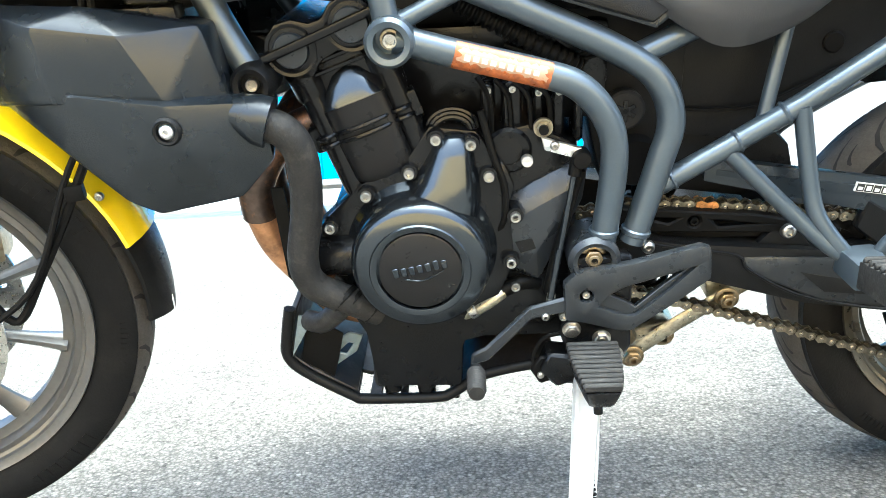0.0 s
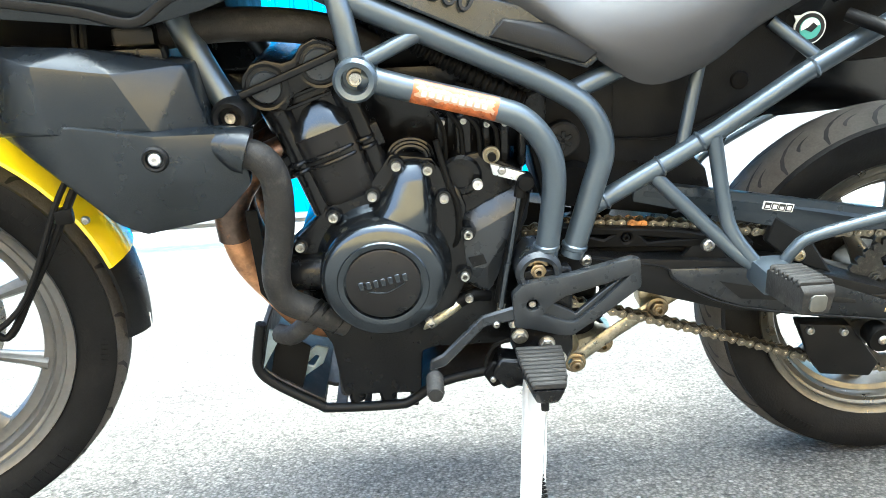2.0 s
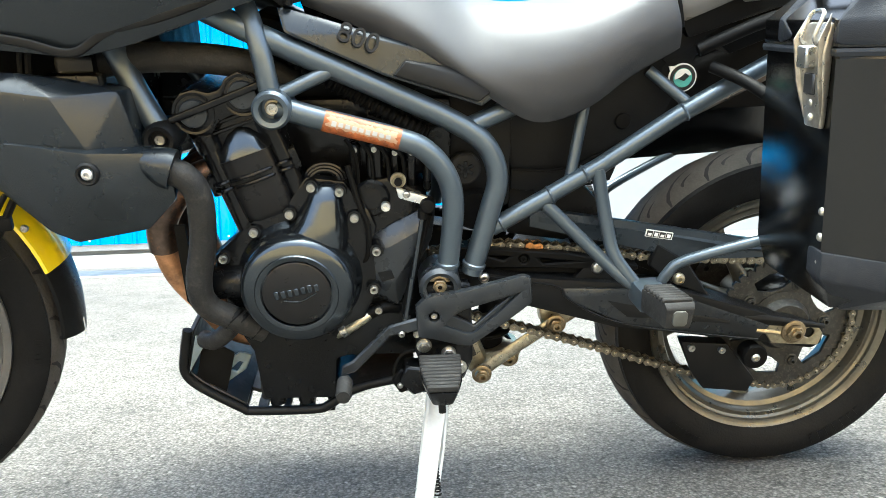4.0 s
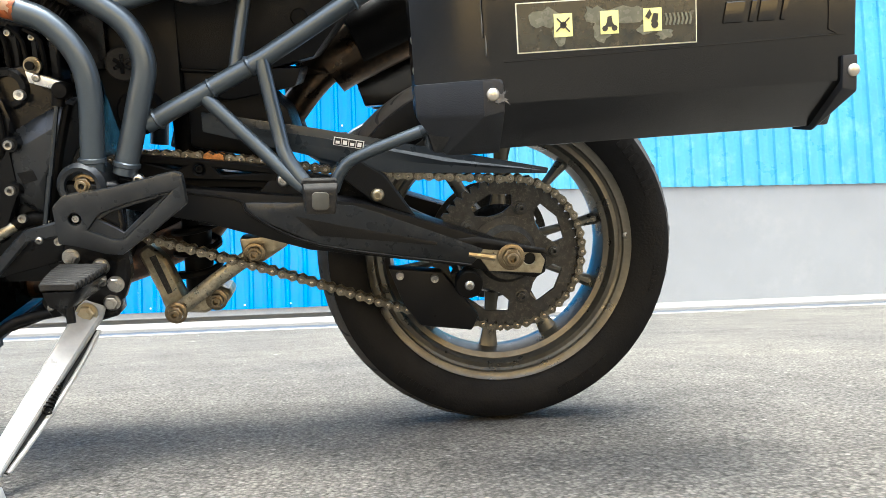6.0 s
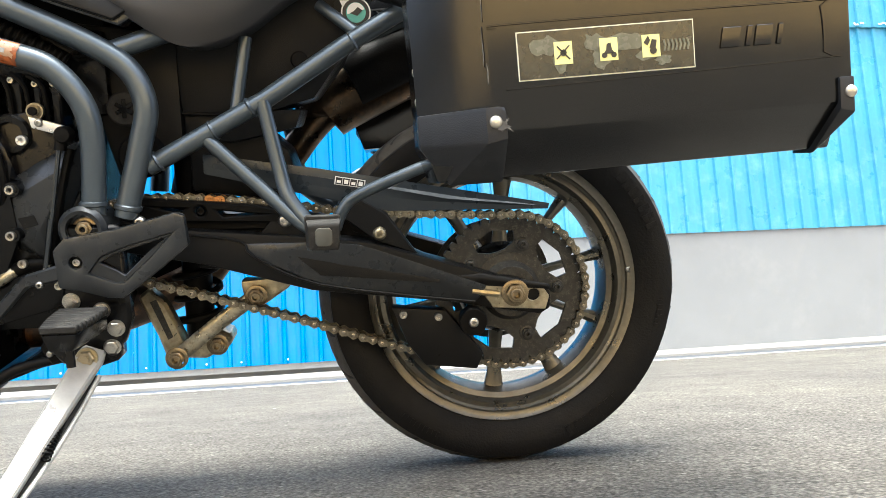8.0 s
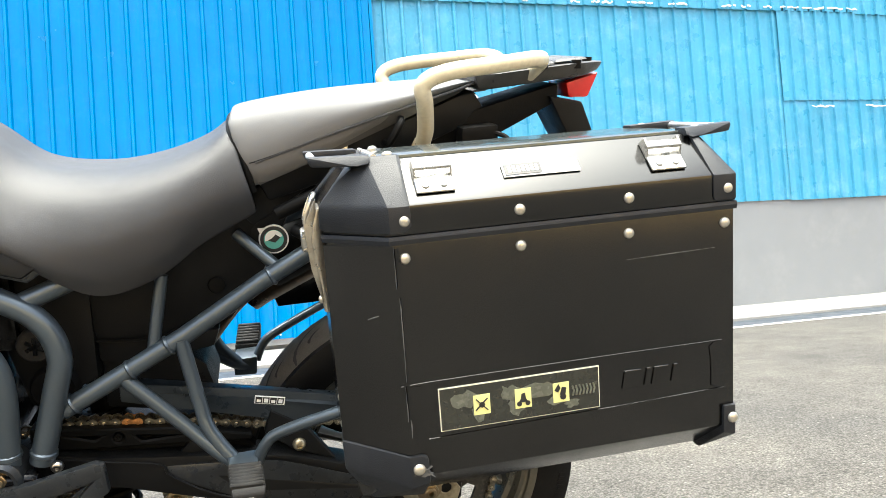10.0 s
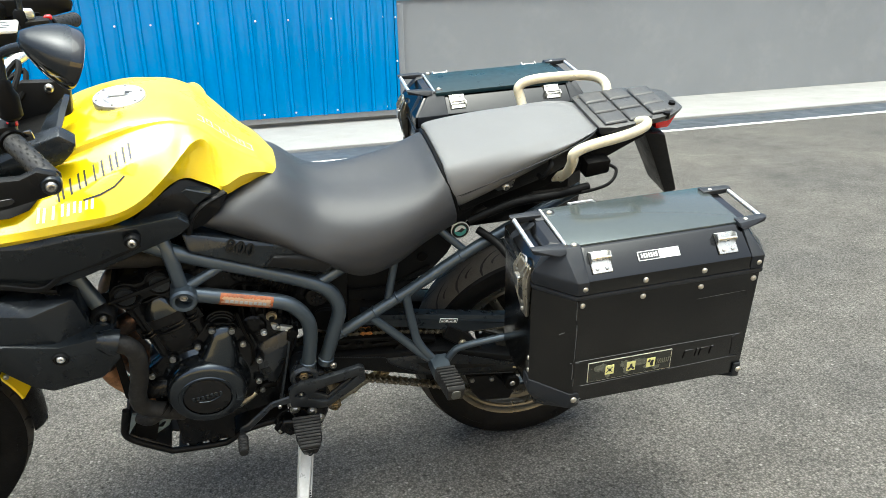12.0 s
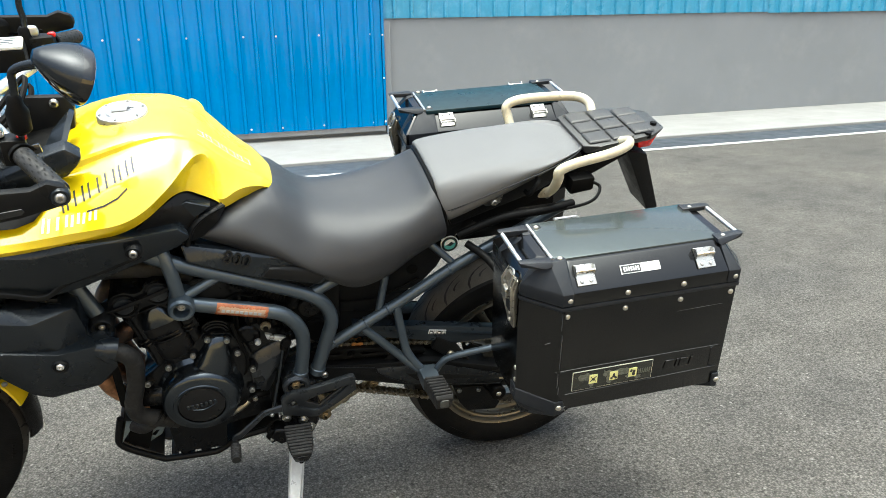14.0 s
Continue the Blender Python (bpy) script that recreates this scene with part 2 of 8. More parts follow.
def asphalt():
    m = bpy.data.materials.new("asphalt")
    m.use_nodes = True
    t = m.node_tree
    b = t.nodes["Principled BSDF"]
    co = t.nodes.new("ShaderNodeTexCoord")

    def node(kind, **v):
        n = t.nodes.new(kind)
        for k, val in v.items():
            n.inputs[k].default_value = val
        if "Vector" in n.inputs:
            t.links.new(co.outputs["Object"], n.inputs["Vector"])
        return n

    def mr(src, a, c, lo, hi):
        r = t.nodes.new("ShaderNodeMapRange")
        for i, v in enumerate((a, c, lo, hi)):
            r.inputs[i + 1].default_value = v
        t.links.new(src, r.inputs[0])
        return r.outputs[0]

    def mixc(kind, fac, a, c):
        x = t.nodes.new("ShaderNodeMix")
        x.data_type, x.blend_type = "RGBA", kind
        for sock, v in ((x.inputs[0], fac), (x.inputs[6], a), (x.inputs[7], c)):
            if isinstance(v, (int, float)):
                sock.default_value = v
            elif isinstance(v, tuple):
                sock.default_value = (*v, 1)
            else:
                t.links.new(v, sock)
        return x.outputs[2]

    stones = node("ShaderNodeTexVoronoi", Scale=165.0)
    stones2 = node("ShaderNodeTexVoronoi", Scale=62.0)
    grit = node("ShaderNodeTexNoise", Scale=420.0, Detail=3.0)
    patch = node("ShaderNodeTexNoise", Scale=0.8, Detail=6.0, Roughness=0.6)
    patch2 = node("ShaderNodeTexNoise", Scale=5.0, Detail=5.0, Roughness=0.65)
    sep = t.nodes.new("ShaderNodeSeparateColor")
    t.links.new(stones.outputs["Color"], sep.inputs[0])
    tone = mixc("MIX", mr(sep.outputs[0], 0.0, 1.0, 0.0, 1.0), (0.102, 0.098, 0.091), (0.178, 0.170, 0.156))
    tone = mixc("MIX", mr(sep.outputs[1], 0.90, 0.98, 0.0, 0.6), tone, (0.25, 0.24, 0.225))
    tone = mixc("MULTIPLY", mr(stones.outputs["Distance"], 0.30, 0.65, 0.0, 0.6), tone, (0.22, 0.22, 0.22))
    tone = mixc("MULTIPLY", 1.0, tone, mixc("MIX", mr(patch.outputs[0], 0.3, 0.7, 0.0, 1.0), (0.76, 0.76, 0.77), (1.20, 1.17, 1.12)))
    tone = mixc("MULTIPLY", 1.0, tone, mixc("MIX", mr(patch2.outputs[0], 0.3, 0.7, 0.0, 1.0), (0.80,) * 3, (1.18,) * 3))
    pits = node("ShaderNodeTexNoise", Scale=70.0, Detail=3.0)
    tone = mixc("MULTIPLY", mr(pits.outputs[0], 0.57, 0.66, 0.0, 0.7), tone, (0.34, 0.33, 0.32))
    chips = node("ShaderNodeTexVoronoi", Scale=48.0)
    chip_sep = t.nodes.new("ShaderNodeSeparateColor")
    t.links.new(chips.outputs["Color"], chip_sep.inputs[0])
    chip = t.nodes.new("ShaderNodeMath")
    chip.operation = "MULTIPLY"
    t.links.new(mr(chips.outputs["Distance"], 0.16, 0.24, 1.0, 0.0), chip.inputs[0])
    t.links.new(mr(chip_sep.outputs[0], 0.90, 0.92, 0.0, 0.8), chip.inputs[1])
    tone = mixc("MIX", chip.outputs[0], tone, (0.26, 0.25, 0.23))
    spots = node("ShaderNodeTexVoronoi", Scale=2.3)
    spots.inputs["Randomness"].default_value = 1.0
    tone = mixc("MIX", mr(spots.outputs["Distance"], 0.018, 0.030, 0.55, 0.0), tone, (0.60, 0.59, 0.57))
    t.links.new(tone, b.inputs["Base Color"])
    b.inputs["Roughness"].default_value = 0.82
    b.inputs["Specular IOR Level"].default_value = 0.15
    add = t.nodes.new("ShaderNodeMath")
    add.operation = "SUBTRACT"
    t.links.new(grit.outputs[0], add.inputs[0])
    t.links.new(stones.outputs["Distance"], add.inputs[1])
    add2 = t.nodes.new("ShaderNodeMath")
    add2.operation = "SUBTRACT"
    t.links.new(add.outputs[0], add2.inputs[0])
    t.links.new(stones2.outputs["Distance"], add2.inputs[1])
    bp = t.nodes.new("ShaderNodeBump")
    bp.inputs["Strength"].default_value = 0.75
    bp.inputs["Distance"].default_value = 0.006
    t.links.new(add2.outputs[0], bp.inputs["Height"])
    t.links.new(bp.outputs[0], b.inputs["Normal"])
    return m


ASPHALT = asphalt()
PLASTER = mat("pale_grey_plaster", (0.215, 0.223, 0.231), 0.85, vary=0.05, scale=0.9, fine=90, bump=0.15, dirt=(0.31, 0.31, 0.30), dirt_amount=0.25)
APRON = mat("pale_concrete_apron", (0.25, 0.246, 0.235), 0.85, vary=0.10, scale=1.6, fine=60, bump=0.3, dirt=(0.21, 0.20, 0.185), dirt_amount=0.5)
DRAIN = mat("dark_drain_strip", (0.035, 0.042, 0.052), 0.6, vary=0.25, scale=2.0, fine=40, dirt=(0.10, 0.10, 0.10), dirt_amount=0.4)
LINE = mat("worn_white_line", (0.55, 0.55, 0.54), 0.75, vary=0.15, scale=3.0, fine=50, dirt=(0.2, 0.2, 0.19), dirt_amount=0.6)
BLUE = mat("blue_sheet_metal", (0.001, 0.182, 0.46), 0.16, vary=0.06, scale=1.2, fine=4, bump=0.5, dirt=(0.02, 0.21, 0.52), dirt_amount=0.35, spec=0.35)
BLUE_OLD = mat("faded_blue_sheet", (0.062, 0.290, 0.455), 0.34, vary=0.08, scale=1.5, fine=30, dirt=(0.19, 0.42, 0.62), dirt_amount=0.5)
SEALANT = mat("torn_white_sealant", (0.62, 0.62, 0.58), 0.8, vary=0.2, scale=30)
TAN = mat("tan_unseen_slope", (0.68, 0.47, 0.215), 0.9, vary=0.12, scale=0.7, fine=30, bump=0.2)

# ---- mesh helpers ----
BIKE = pose(1.6949, 0.9572, 0.0079, 17.61, 0.575, -2.36)


def soften(bm, angle=38):
    bm.normal_update()
    for f in bm.faces:
        f.smooth = True
    for e in bm.edges:
        e.smooth = len(e.link_faces) == 2 and e.calc_face_angle(0) < radians(angle)


def mesh_of(name, bm, material, angle=38):
    soften(bm, angle)
    me = bpy.data.meshes.new(name)
    bm.to_mesh(me)
    bm.free()
    me.materials.append(material)
    return me


def part(name, bm, material, parent, label="", angle=38):
    """One mesh object under a thing or a part."""
    me = bm if isinstance(bm, bpy.types.Mesh) else mesh_of(name, bm, material, angle)
    ob = new(name, me)
    ob.parent = parent
    if label:
        tagged(ob, label)
    return ob


def thing(name, m, label, category, group="", kind=""):
    ob = new(name)
    ob.empty_display_size = 0.05
    ob.matrix_world = m
    return tagged(ob, label, category, group, kind)


def structure(name, bm, material, label, category):
    ob = new(name, mesh_of(name, bm, material))
    return tagged(ob, label, category, kind="structure")


def rounded(bm, width, segments=1, angle=25):
    if width <= 0:
        return bm
    bm.normal_update()
    edges = [e for e in bm.edges if len(e.link_faces) == 2 and e.calc_face_angle(0) > radians(angle)]
    bmesh.ops.bevel(bm, geom=edges, offset=width, segments=segments, affect="EDGES", profile=0.6, clamp_overlap=True)
    return bm


def box(x0, x1, y0, y1, z0, z1, bevel=0.0, seg=1):
    bm = bmesh.new()
    bmesh.ops.create_cube(bm, size=1)
    for v in bm.verts:
        v.co = Vector((x0 + (v.co.x + 0.5) * (x1 - x0), y0 + (v.co.y + 0.5) * (y1 - y0), z0 + (v.co.z + 0.5) * (z1 - z0)))
    return rounded(bm, bevel, seg)


def hull(points, bevel=0.0, seg=2, angle=12):
    bm = bmesh.new()
    for p in points:
        bm.verts.new(p)
    r = bmesh.ops.convex_hull(bm, input=bm.verts)
    bmesh.ops.delete(bm, geom=list({g for g in r["geom_interior"] + r["geom_unused"] if isinstance(g, bmesh.types.BMVert)}), context="VERTS")
    bmesh.ops.dissolve_limit(bm, angle_limit=radians(2), verts=bm.verts, edges=bm.edges)
    bmesh.ops.recalc_face_normals(bm, faces=bm.faces)
    return rounded(bm, bevel, seg, angle)


def prism(profile, y0, y1, bevel=0.0, seg=1, inset=0.0, holes=()):
    """A plate: an outline in x and z, from y0 (the seen face) to y1, with holes."""
    bm = bmesh.new()

    def loop(pts):
        vs = [bm.verts.new((x, y0, z)) for x, z in pts]
        return [bm.edges.new((vs[i], vs[(i + 1) % len(vs)])) for i in range(len(vs))]

    edges = loop(profile)
    for h in holes:
        edges += loop(h)
    if holes:
        bmesh.ops.triangle_fill(bm, use_beauty=True, use_dissolve=False, edges=edges)
    else:
        bmesh.ops.contextual_create(bm, geom=edges)
    faces = list(bm.faces)
    ext = bmesh.ops.extrude_face_region(bm, geom=faces)
    for v in (g for g in ext["geom"] if isinstance(g, bmesh.types.BMVert)):
        v.co.y = y1
    bmesh.ops.recalc_face_normals(bm, faces=bm.faces)
    return rounded(bm, bevel, seg, 30)


def spline(points, steps=6):
    """A smooth line through the points."""
    p = [Vector(q) for q in points]
    if len(p) < 3 or steps < 2:
        return p
    out = []
    for i in range(len(p) - 1):
        a, b, c, d = p[max(i - 1, 0)], p[i], p[i + 1], p[min(i + 2, len(p) - 1)]
        for k in range(steps):
            u = k / steps
            out.append(0.5 * (2 * b + (c - a) * u + (2 * a - 5 * b + 4 * c - d) * u * u + (3 * b - a - 3 * c + d) * u ** 3))
    return out + [p[-1]]


def add_tube(bm, points, radius, sides=12, steps=6, flat=1.0):
    path = spline(points, steps)
    n = len(path)
    rings, up = [], None
    for i, q in enumerate(path):
        d = (path[min(i + 1, n - 1)] - path[max(i - 1, 0)]).normalized()
        if up is None:
            up = Vector((0, 0, 1)) if abs(d.z) < 0.8 else Vector((0, 1, 0))
        up = (up - d * up.dot(d)).normalized()
        side = d.cross(up)
        r = radius(i / (n - 1)) if callable(radius) else radius
        rings.append([bm.verts.new(q + (up * math.cos(a) + side * flat * math.sin(a)) * r) for a in (2 * math.pi * k / sides for k in range(sides))])
    for a, b in zip(rings, rings[1:]):
        for k in range(sides):
            bm.faces.new((a[k], a[(k + 1) % sides], b[(k + 1) % sides], b[k]))
    bm.faces.new(rings[0][::-1])
    bm.faces.new(rings[-1])
    return bm


def tube(points, radius, sides=12, steps=6, flat=1.0):
    bm = add_tube(bmesh.new(), points, radius, sides, steps, flat)
    bmesh.ops.recalc_face_normals(bm, faces=bm.faces)
    return bm


def lathe(profile, centre=(0, 0, 0), axis="y", sides=32, capped=True):
    """Turns a line of (radius, along) about an axis through the centre."""
    bm = bmesh.new()
    c = Vector(centre)
    rings = []
    for r, a in profile:
        ring = []
        for k in range(sides):
            w = 2 * math.pi * k / sides
            u, v = r * math.cos(w), r * math.sin(w)
            ring.append(bm.verts.new(c + Vector({"y": (u, a, v), "x": (a, u, v), "z": (u, v, a)}[axis])))
        rings.append(ring)
    for a, b in zip(rings, rings[1:]):
        for k in range(sides):
            bm.faces.new((a[k], a[(k + 1) % sides], b[(k + 1) % sides], b[k]))
    if capped and profile[0] != profile[-1]:
        bm.faces.new(rings[0][::-1])
        bm.faces.new(rings[-1])
    bmesh.ops.remove_doubles(bm, verts=bm.verts, dist=1e-6)
    bmesh.ops.recalc_face_normals(bm, faces=bm.faces)
    return bm


def rod(a, b, r, sides=14, bevel=0.0):
    return rounded(tube([a, b], r, sides, 1), bevel, 1, 50)


def ring_loft(rings, closed_ends=True):
    bm = bmesh.new()
    vs = [[bm.verts.new(p) for p in ring] for ring in rings]
    n = len(vs[0])
    for a, b in zip(vs, vs[1:]):
        for k in range(n):
            bm.faces.new((a[k], a[(k + 1) % n], b[(k + 1) % n], b[k]))
    if closed_ends:
        bm.faces.new(vs[0][::-1])
        bm.faces.new(vs[-1])
    bmesh.ops.recalc_face_normals(bm, faces=bm.faces)
    return bm


def shell(stations, along=6, round_steps=4, sharp=()):
    """A body symmetric about the middle plane: stations of x and half outlines (y, z) from the crest down; the outline turns sharply at the points in sharp."""
    tracks = list(zip(*[[Vector((x + (q[2] if len(q) > 2 else 0), -q[0], q[1])) for q in half] for x, half in stations]))
    lines = [spline(tr, along) for tr in tracks]
    rings = []
    for i in range(len(lines[0])):
        pts = [ln[i] for ln in lines]
        cuts = [0, *sharp, len(pts) - 1]
        half = []
        for a, b in zip(cuts, cuts[1:]):
            run = spline(pts[a:b + 1], round_steps) if b - a > 1 else [pts[a].lerp(pts[b], k / 3) for k in range(4)]
            half += run[1:] if half else run
        other = [Vector((p.x, -p.y, p.z)) for p in half[1:]][::-1]
        rings.append(half + other)
    return ring_loft(rings)


def join(*bms):
    out = bmesh.new()
    for b in bms:
        me = bpy.data.meshes.new("tmp")
        b.to_mesh(me)
        b.free()
        out.from_mesh(me)
        bpy.data.meshes.remove(me)
    return out


def moved(bm, m):
    bmesh.ops.transform(bm, matrix=m, verts=bm.verts)
    if m.determinant() < 0:
        bmesh.ops.reverse_faces(bm, faces=bm.faces)
    return bm


def circle(cx, cz, r, n=16, a0=0, a1=360, rz=None):
    rz = rz or r
    k = n if a1 - a0 >= 360 else n - 1
    return [(cx + r * math.cos(radians(a0 + (a1 - a0) * i / k)), cz + rz * math.sin(radians(a0 + (a1 - a0) * i / k))) for i in range(n)]


def bolt_mesh(kind, material):
    if kind == "hex":
        bm = lathe([(0.001, -0.55), (0.86, -0.55), (1.0, -0.42), (1.0, 0.0)], sides=6)
        bm = join(bm, lathe([(0.5, -0.75), (0.5, -0.5)], sides=12), lathe([(1.25, 0.0), (1.25, 0.25), (0.9, 0.25)], sides=18))
    elif kind == "dome":
        bm = lathe([(0.001, -0.52), (0.35, -0.50), (0.68, -0.38), (0.92, -0.16), (1.0, 0.05), (1.0, 0.3)], sides=18)
    elif kind == "ring_nut":
        bm = lathe([(1.45, 0.0), (1.45, -0.18), (1.35, -0.25), (1.02, -0.27)], sides=28, capped=False)
        bm = join(bm, lathe([(1.05, -0.1), (1.05, -0.80), (0.92, -0.90), (0.62, -0.90)], sides=6, capped=False), lathe([(0.66, -0.6), (0.66, -1.15), (0.58, -1.22), (0.36, -1.22), (0.34, -1.1), (0.32, -0.5), (0.001, -0.48)], sides=22, capped=False))
    elif kind == "button":
        bm = lathe([(0.42, -0.38), (0.42, -0.7), (0.62, -0.68), (0.9, -0.42), (1.0, 0.0), (1.0, 0.3)], sides=18)
        bm = join(bm, lathe([(0.001, -0.37), (0.42, -0.38)], sides=6))
    else:
        bm = lathe([(0.5, -0.35), (0.52, -0.95), (0.9, -1.0), (1.0, -0.88), (1.0, 0.2)], sides=18)
        bm = join(bm, lathe([(0.001, -0.34), (0.5, -0.35)], sides=6))
    return mesh_of("bolt", bm, material, 40)


BOLTS = {}


def bolt(parent, x, y, z, r, kind="cap", material=None, name="bolt", turn=None, label=""):
    material = material or STEEL
    key = (kind, material.name)
    if key not in BOLTS:
        BOLTS[key] = bolt_mesh(kind, material)
    ob = new(name, BOLTS[key])
    ob.parent = parent
    ob.matrix_local = pose(x, y, z) @ (turn or Matrix()) @ Matrix.Scale(r, 4)
    if label:
        tagged(ob, label)
    return ob


def lettering(text, size, depth, m):
    cu = bpy.data.curves.new("tmp", "FONT")
    cu.body, cu.size, cu.extrude, cu.align_x = text, size, depth, "CENTER"
    tmp = new("tmp", cu)
    me = bpy.data.meshes.new_from_object(tmp.evaluated_get(bpy.context.evaluated_depsgraph_get()))
    bpy.data.objects.remove(tmp)
    bpy.data.curves.remove(cu)
    bm = bmesh.new()
    bm.from_mesh(me)
    bpy.data.meshes.remove(me)
    return moved(bm, m)

# ---- ground, apron, building ----
WALL_Y, SHEET_Z = 7.11, 1.243


def flat(x0, x1, y0, y1, z0, z1, bevel=0.0):
    return box(x0, x1, y0, y1, z0, z1, bevel)


def ground_sheet():
    bm = bmesh.new()
    xs = [-300, -40, -6, 0, 6, 12, 40, 300]
    ys = [-300, -40, -8, -2, 2, 5.9]
    grid = [[bm.verts.new((x, y, 0)) for x in xs] for y in ys]
    for a, b in zip(grid, grid[1:]):
        for i in range(len(xs) - 1):
            bm.faces.new((a[i], a[i + 1], b[i + 1], b[i]))
    # beyond the building
    far = [bm.verts.new(p) for p in ((-300, 5.9, 0), (300, 5.9, 0), (300, 300, 0), (-300, 300, 0))]
    bm.faces.new(far)
    bmesh.ops.recalc_face_normals(bm, faces=bm.faces)
    return bm


structure("ground", ground_sheet(), ASPHALT, "grey worn asphalt with pale grit", "asphalt ground")
structure("apron", flat(-30, 30, 5.70, WALL_Y + 0.3, -0.1, 0.035, 0.008), APRON, "pale concrete apron along the building", "concrete apron")
structure("drain_strip", flat(-30, 30, 5.24, 5.697, -0.1, 0.006), DRAIN, "dark drain strip beside the concrete apron", "drain strip")
structure("painted_line", flat(-30, 30, 5.17, 5.237, -0.1, 0.005), LINE, "worn white line along the drain strip", "painted line")


def corrugated(x0, x1, z0, z1, y, pitch=0.19, rib=0.026, thick=0.004, phase=0.0):
    """Trapezoid sheet with upright ribs that stand out towards the yard."""
    prof = []
    x = x0
    while x < x1:
        for dx, dy in ((0.0, 0.0), (0.055, 0.0), (0.068, -0.006), (0.095, -0.006), (0.108, 0.0), (pitch - 0.048, 0.0), (pitch - 0.036, -rib), (pitch - 0.012, -rib)):
            if x0 <= x + dx <= x1:
                prof.append((x + dx, y + dy))
        x += pitch
    bm = bmesh.new()
    top = [[bm.verts.new((a, b + o, z)) for a, b in prof] for z in (z0, z1) for o in (0, thick)]
    lo_f, lo_b, hi_f, hi_b = top
    for k in range(len(prof) - 1):
        bm.faces.new((lo_f[k], lo_f[k + 1], hi_f[k + 1], hi_f[k]))
        bm.faces.new((hi_b[k], hi_b[k + 1], lo_b[k + 1], lo_b[k]))
        bm.faces.new((lo_b[k], lo_b[k + 1], lo_f[k + 1], lo_f[k]))
    return bm


wall_back = structure("wall_north", flat(-30, 30, WALL_Y, WALL_Y + 0.25, 0.0, 4.4), PLASTER, "pale grey rendered building wall", "wall")
# sheet cladding above the rendered plinth
cladding = thing("wall_cladding", pose(0, 0, 0), "faded blue ribbed sheet cladding on the building", "wall cladding", kind="structure")
for i, (x0, x1, z0, z1, off) in enumerate(((2.90, 7.90, SHEET_Z, 3.56, 0.012), (7.876, 13.3, SHEET_Z - 0.012, 2.46, 0.020), (13.2, 30, SHEET_Z, 2.46, 0.012),
                                           (7.876, 13.2, 2.43, 3.56, 0.034), (13.15, 30, 2.43, 3.56, 0.026),
                                           (2.90, 9.0, 3.52, 4.4, 0.040), (8.98, 30, 3.50, 4.4, 0.048))):
    part("sheet", corrugated(x0, x1, z0, z1, WALL_Y - off), BLUE_OLD, cladding)
rs = random.Random(4)
for z, xa, xb in ((3.555, 3.3, 12.0), (2.352, 8.25, 12.5)):
    x = xa
    while x < xb:
        w = rs.uniform(0.06, 0.35)
        if rs.random() < 0.72:
            pts = [(x + w * k / 5, WALL_Y - 0.062, z + rs.uniform(-0.012, 0.012)) for k in range(6)]
            part("sealant", tube(pts, lambda u: rs.uniform(0.006, 0.015), 6, 2, 0.4), SEALANT, cladding, "torn white sealant")
        x += w + rs.uniform(0.02, 0.2)

# blue ribbed sliding door in front of the wall
door = thing("door_1", pose(0, 0, 0), "bright blue ribbed sheet-metal sliding door", "sliding door", kind="structure")
for x0, x1 in ((-9.0, -4.9), (-4.93, -0.88), (-0.92, 2.91)):
    part("sheet", corrugated(x0, x1, 0.135, 4.35, WALL_Y - 0.10, 0.17, 0.024), BLUE, door)
part("bottom_rail", flat(-9, 2.91, WALL_Y - 0.075, WALL_Y - 0.02, 0.075, 0.150, 0.004), GREY_PRINT, door, "grey steel bottom rail")
part("edge_strip", flat(2.895, 2.925, WALL_Y - 0.11, WALL_Y - 0.01, 0.135, 4.35, 0.004), BLUE, door)
part("frame_post", flat(2.935, 3.00, WALL_Y - 0.06, WALL_Y - 0.002, 0.036, 1.22, 0.004), PLASTER, door, "grey steel door post")
for z in (0.175, 1.09, 1.9):
    for k in range(14):
        bolt(door, -2.92 + 0.43 * k + (0.11 if k % 3 == 1 else 0.0), WALL_Y - 0.104, z, 0.010, "button", WHITE, "screw")
for z in (0.18, 0.64, 1.08):
    bolt(door, 2.905, WALL_Y - 0.112, z, 0.010, "button", WHITE, "screw")
# unseen walls and slope closing the yard, added to shape light and reflections


def tan_slope(x0, x1, y0, y1, top, depth=3.0):
    """An unseen uneven slope, added so the case reflects tan; level behind the crest."""
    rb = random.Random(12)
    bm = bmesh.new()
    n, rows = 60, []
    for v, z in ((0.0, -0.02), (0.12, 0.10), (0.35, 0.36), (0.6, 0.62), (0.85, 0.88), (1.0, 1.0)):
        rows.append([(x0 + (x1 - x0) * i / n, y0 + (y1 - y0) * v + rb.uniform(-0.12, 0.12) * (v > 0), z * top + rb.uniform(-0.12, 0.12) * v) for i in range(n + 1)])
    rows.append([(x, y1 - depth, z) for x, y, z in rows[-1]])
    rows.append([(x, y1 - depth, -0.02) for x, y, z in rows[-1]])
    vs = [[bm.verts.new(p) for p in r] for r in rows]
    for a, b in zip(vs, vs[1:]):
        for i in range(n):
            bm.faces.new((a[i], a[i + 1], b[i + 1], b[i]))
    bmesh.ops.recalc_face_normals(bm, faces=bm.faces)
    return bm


structure("bank_south", tan_slope(-30, 30, -7.0, -10.6, 3.9), TAN, "unseen tan slope added for the side case's tan reflection", "earth bank")
# unseen end walls, added to hold back the bright low sky
structure("wall_west", flat(-16.3, -16.0, -10.0, WALL_Y, 0, 3.2), PLASTER, "unseen plain wall added to cut low sky glow", "wall")
